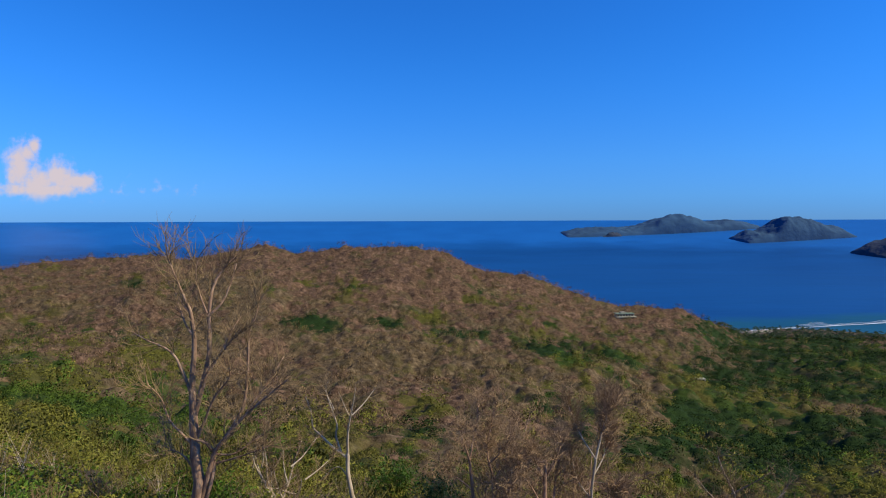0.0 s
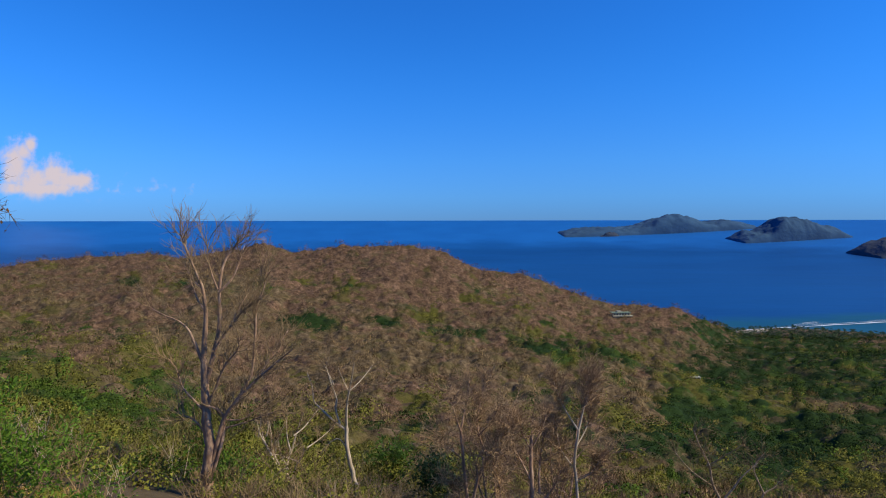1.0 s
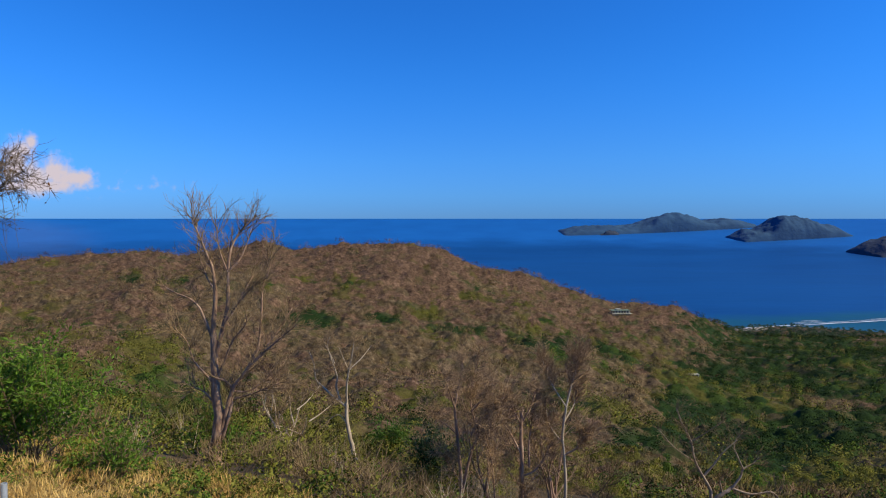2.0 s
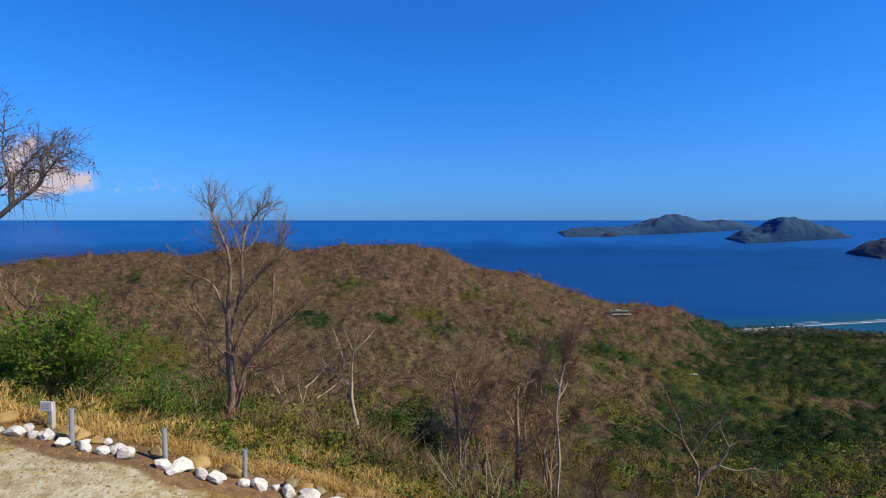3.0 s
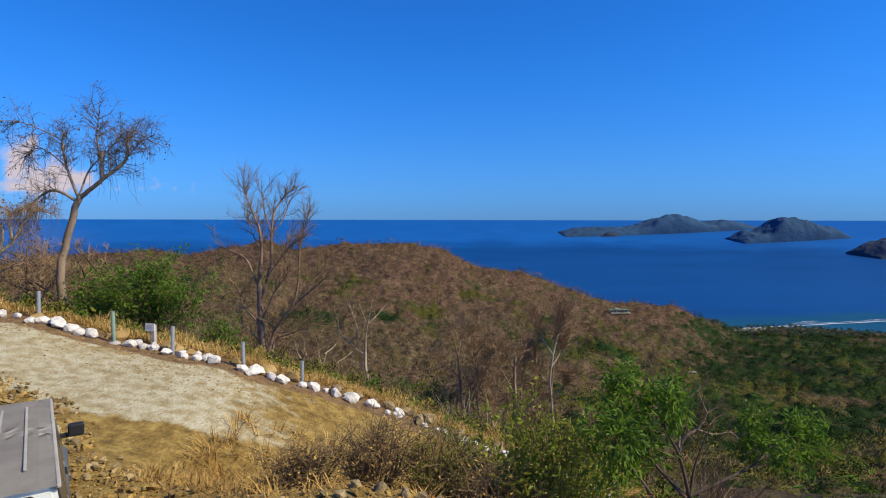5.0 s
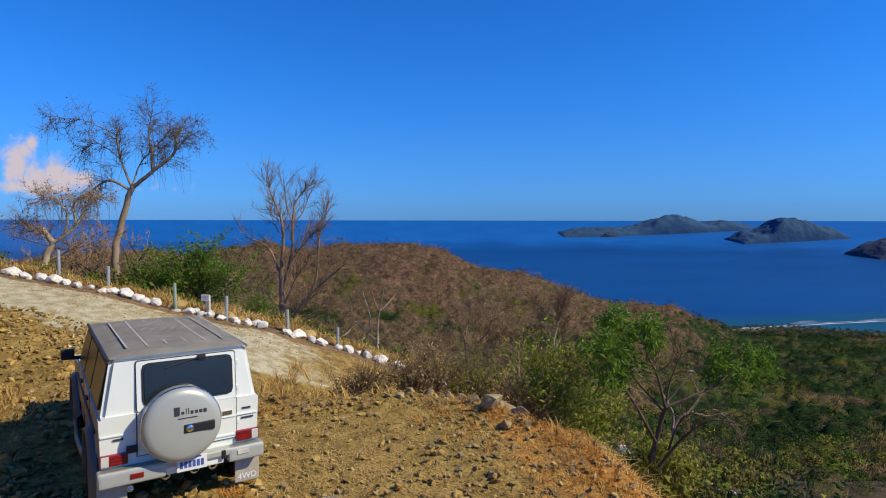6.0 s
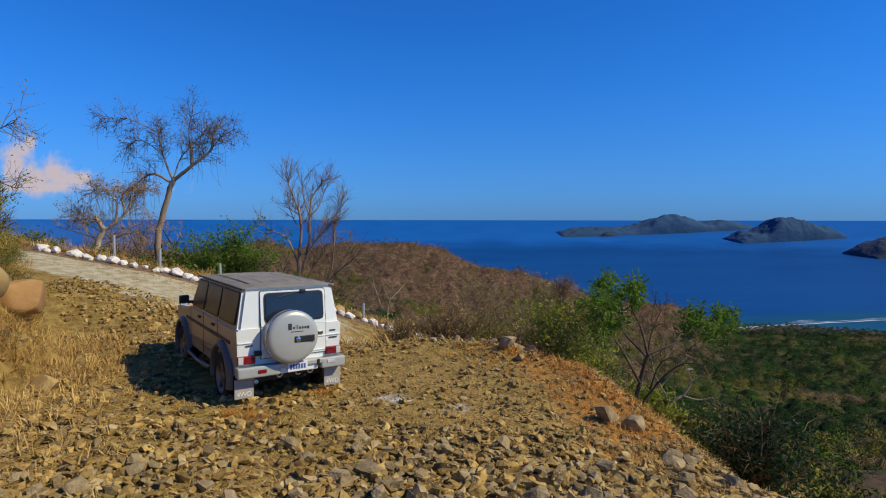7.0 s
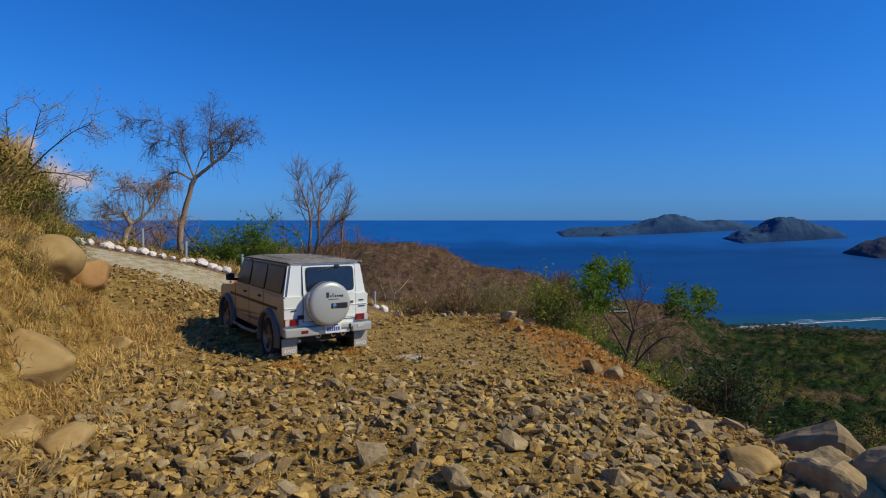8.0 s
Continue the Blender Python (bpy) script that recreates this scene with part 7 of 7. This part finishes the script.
# the lettered mark is drawn as plain strokes
x = -0.1
for k, (w, h, dz) in enumerate(((0.06, 0.1, 0.0), (0.034, 0.04, -0.025), (0.012, 0.07, -0.01), (0.012, 0.07, -0.01), (0.034, 0.04, -0.025), (0.034, 0.035, -0.025), (0.034, 0.035, -0.025), (0.034, 0.04, -0.025))):
    block("mark", (w, 0.008, h), (x + w / 2, -0.27, 0.17 + dz), M_ink, cover, 0.002)
    x += w + 0.012
block("mark", (0.2, 0.008, 0.012), (0.04, -0.2735, 0.09), M_ink, cover, 0.001)

# lamps
for sx in (-1, 1):
    lamp = block("tail_light", (0.27, 0.05, 0.125), (sx * 0.705, -2.06, 0.775), M_red, car, 0.012, "red and clear tail light")
    block("reversing_lens", (0.075, 0.012, 0.11), (sx * 0.79, -2.086, 0.775), M_clear, lamp, 0.004)
    for k in range(3):
        block("lens_rib", (0.165, 0.01, 0.008), (sx * 0.665, -2.087, 0.74 + k * 0.035), M_red, lamp, 0.002)
    refl = block("reflector", (0.13, 0.012, 0.055), (sx * 0.5, -2.193, 0.605) if sx < 0 else (0.62, -2.193, 0.625), M_red if sx < 0 else M_clear, car, 0.004)
# bumper: thick ends, a lower middle with the plate
bumper = block("rear_bumper", (1.74, 0.15, 0.08), (0, -2.11, 0.645), M_cover, car, 0.025, "silver rear bumper", 3)
block("end", (0.66, 0.17, 0.17), (-0.54, -2.105, 0.6), M_cover, bumper, 0.04, "", 3)
block("end", (0.42, 0.17, 0.17), (0.66, -2.105, 0.6), M_cover, bumper, 0.04, "", 3)
block("step", (0.62, 0.12, 0.16), (0.1, -2.09, 0.6), M_silver, bumper, 0.015)
block("slot", (0.05, 0.02, 0.1), (0.4, -2.182, 0.63), M_plastic, bumper, 0.008)
plate_ = block("number_plate", (0.32, 0.012, 0.16), (0.05, -2.2, 0.62), M_board, car, 0.006, "white plate with blue bars")
for k in range(6):
    block("bar", (0.032, 0.004, 0.075), (-0.06 + k * 0.044, -2.2075, 0.615), M_blue_ink, plate_, 0.001)
block("bar", (0.2, 0.004, 0.014), (0.05, -2.2075, 0.685), M_blue_ink, plate_, 0.001)
# tow hooks
for x, w in ((-0.2, 0.09), (0.1, 0.12), (0.3, 0.08)):
    bm = bmesh.new()
    ringn = 14
    sh = Shape()
    sh.tube([(x + 0.04 * math.cos(a), -2.1 - 0.02 * math.sin(a), 0.5 + 0.045 * math.sin(a)) for a in np.linspace(0, 2 * math.pi, ringn)], [0.013] * ringn, 6)
    bm.free()
    part("tow_hook", sh.mesh("tow_hook", M_chrome, True), None, car)
block("hitch", (0.06, 0.2, 0.06), (0.1, -2.05, 0.52), M_plastic, car, 0.01)
# exhaust
bm = pipe_bm(0.035, 0.3)
ex = part("exhaust_pipe", bm, M_chrome, car)
ex.matrix_basis = pose(-0.55, -1.75, 0.42, 90, 0, 0)


def letters(name, text, size, mat, parent, m):
    cu = bpy.data.curves.new(name, "FONT")
    cu.body, cu.size, cu.extrude, cu.align_x, cu.align_y = text, size, 0.002, "CENTER", "CENTER"
    tmp = new("tmp", cu)
    me = bpy.data.meshes.new_from_object(tmp.evaluated_get(bpy.context.evaluated_depsgraph_get()))
    bpy.data.objects.remove(tmp)
    bpy.data.curves.remove(cu)
    me.materials.append(mat)
    o = part(name, me, mat, parent)
    o.matrix_basis = m
    return o


for sx in (-1, 1):
    flap = block("mud_flap", (0.29, 0.02, 0.3), (sx * 0.72, -2.0, 0.33), M_flap, car, 0.008, "grey mud flap with white letters")
    letters("letters", "4WD", 0.1, M_white_paint, flap, pose(sx * 0.72, -2.013, 0.245, 90, 0, 0))

# sides
for sx in (-1, 1):
    def side(y0, y1, z0, z1, off, y0t=None, y1t=None):
        x0, x1 = sx * (cabin_x(z0) + off), sx * (cabin_x(z1) + off)
        c = [(x0, y0, z0), (x0, y1, z0), (x1, y1 if y1t is None else y1t, z1), (x1, y0 if y0t is None else y0t, z1)]
        return c if sx > 0 else c[::-1]
    for y0, y1, y1t in ((-1.88, -1.02, -1.02), (-0.92, -0.08, -0.08), (0.02, 0.86, 0.66)):
        slab("window_seal", side(y0 - 0.02, y1 + 0.02, 1.285, 1.79, 0.0, None, y1t + 0.02), 0.006, M_plastic, car, "", 0.05)
        slab("side_window", side(y0, y1, 1.31, 1.765, 0.006, None, y1t), 0.006, M_glass_dusty, car, "dark tinted side window", 0.045)
    block("rub_strip", (0.02, 3.0, 0.05), (sx * 0.852, -0.2, 1.0), M_plastic, car, 0.006, "black rubbing strip")
    for y in (-0.97, -0.03, 0.95):
        block("door_gap", (0.006, 0.012, 0.72), (sx * 0.845, y, 0.9), M_plastic, car, 0)
    for y in (-0.72, 0.22):
        block("door_handle", (0.03, 0.14, 0.035), (sx * 0.86, y, 1.14), M_plastic, car, 0.008)
    # flares follow the arches
    for ax, nm in ((REAR_AXLE, "wheel_flare"), (FRONT_AXLE, "wheel_flare")):
        bm = bmesh.new()
        prev = None
        for a in np.linspace(-0.25, math.pi + 0.25, 22):
            ring = []
            for dr, dx in ((0.0, 0.0), (0.0, 0.085), (0.045, 0.09), (0.09, 0.03), (0.09, 0.0)):
                ring.append(bm.verts.new((sx * (0.835 + dx), ax + (0.455 + dr) * math.cos(a), 0.42 + (0.455 + dr) * math.sin(a))))
            if prev:
                for i in range(4):
                    bm.faces.new((prev[i], prev[i + 1], ring[i + 1], ring[i]))
            prev = ring
        bmesh.ops.recalc_face_normals(bm, faces=bm.faces[:])
        part(nm, bm, M_flare, car, "grey wheel arch flare", True)
    sh = Shape()
    sh.tube([(sx * 0.8, -0.72, 0.5), (sx * 0.9, -0.62, 0.4), (sx * 0.92, 0.1, 0.38), (sx * 0.9, 0.86, 0.4), (sx * 0.8, 0.98, 0.5)], [0.035] * 5, 10)
    part("side_step", sh.mesh("side_step", M_rim, True), None, car, "tubular side step")
    mir = block("mirror", (0.17, 0.1, 0.15), (sx * 0.99, 0.82, 1.4), M_plastic, car, 0.03, "black door mirror", 3)
    block("mirror_arm", (0.12, 0.05, 0.05), (sx * 0.87, 0.84, 1.34), M_plastic, mir, 0.01)
    block("indicator", (0.09, 0.16, 0.07), (sx * 0.66, 1.86, 1.18), M_amber, car, 0.02)
    block("headlight", (0.2, 0.05, 0.2), (sx * 0.6, 2.18, 0.92), M_clear, car, 0.03)
    # wheels
    for ax in (REAR_AXLE, FRONT_AXLE):
        wheel = part("wheel", lathe([(0.26, -0.11), (0.33, -0.12), (0.365, -0.112), (0.385, -0.085), (0.385, 0.085), (0.365, 0.112), (0.33, 0.12), (0.26, 0.11)], 36), M_rubber, car, "dusty black tyre", True)
        wheel.matrix_basis = pose(sx * 0.775, ax, WHEEL_R, 0, 0, -90 * sx)
        part("rim", lathe([(0.262, 0.11), (0.25, 0.09), (0.23, 0.05), (0.1, 0.045), (0.07, 0.08), (0.0, 0.085)], 36), M_rim, wheel, "silver alloy rim", True)
        for k in range(5):
            a = k * 2 * math.pi / 5
            bm = brick_bm((0.05, 0.03, 0.18), (0, 0.075, 0.15), 0.01)
            sp = part("spoke", bm, M_rim, wheel)
            sp.matrix_basis = Matrix.Rotation(a, 4, "Y")
# windscreen, bonnet and front
slab("windscreen", [(0.74, 0.98, 1.3), (-0.74, 0.98, 1.3), (-0.66, 0.73, 1.78), (0.66, 0.73, 1.78)], 0.03, M_glass_tint, car, "dark windscreen", 0.05)
block("bonnet", (1.2, 1.0, 0.05), (0, 1.5, 1.2), M_silver, car, 0.02)
block("front_bumper", (1.74, 0.16, 0.2), (0, 2.2, 0.6), M_silver, car, 0.04)
block("grille", (0.8, 0.03, 0.22), (0, 2.17, 0.92), M_plastic, car, 0.01)

# stones that can be picked out singly, lying on the ground
near_meshes = []
for kk in range(6):
    v, f = low_stone(600 + kk)
    near_meshes.append(mesh_of("stone", v, f, M_rock))
random.seed(21)
placed = 0
while placed < 300:
    x, y = random.uniform(-6.4, 2.8), random.uniform(-13.4, -8.6)
    if random.random() > float(rubble_density(np.array(x), np.array(y))) or float(lot_out(np.array(x), np.array(y))) > 0.2:
        continue
    s = 0.1 + 0.2 * random.random() ** 2.5
    o = new("stone", near_meshes[placed % 6])
    o.parent = ground
    o.matrix_basis = pose(x, y, ground_at(x, y) + s * 0.2, random.uniform(-25, 25), random.uniform(-25, 25), random.uniform(0, 360)) @ Matrix.Diagonal((s, s, s, 1))
    placed += 1
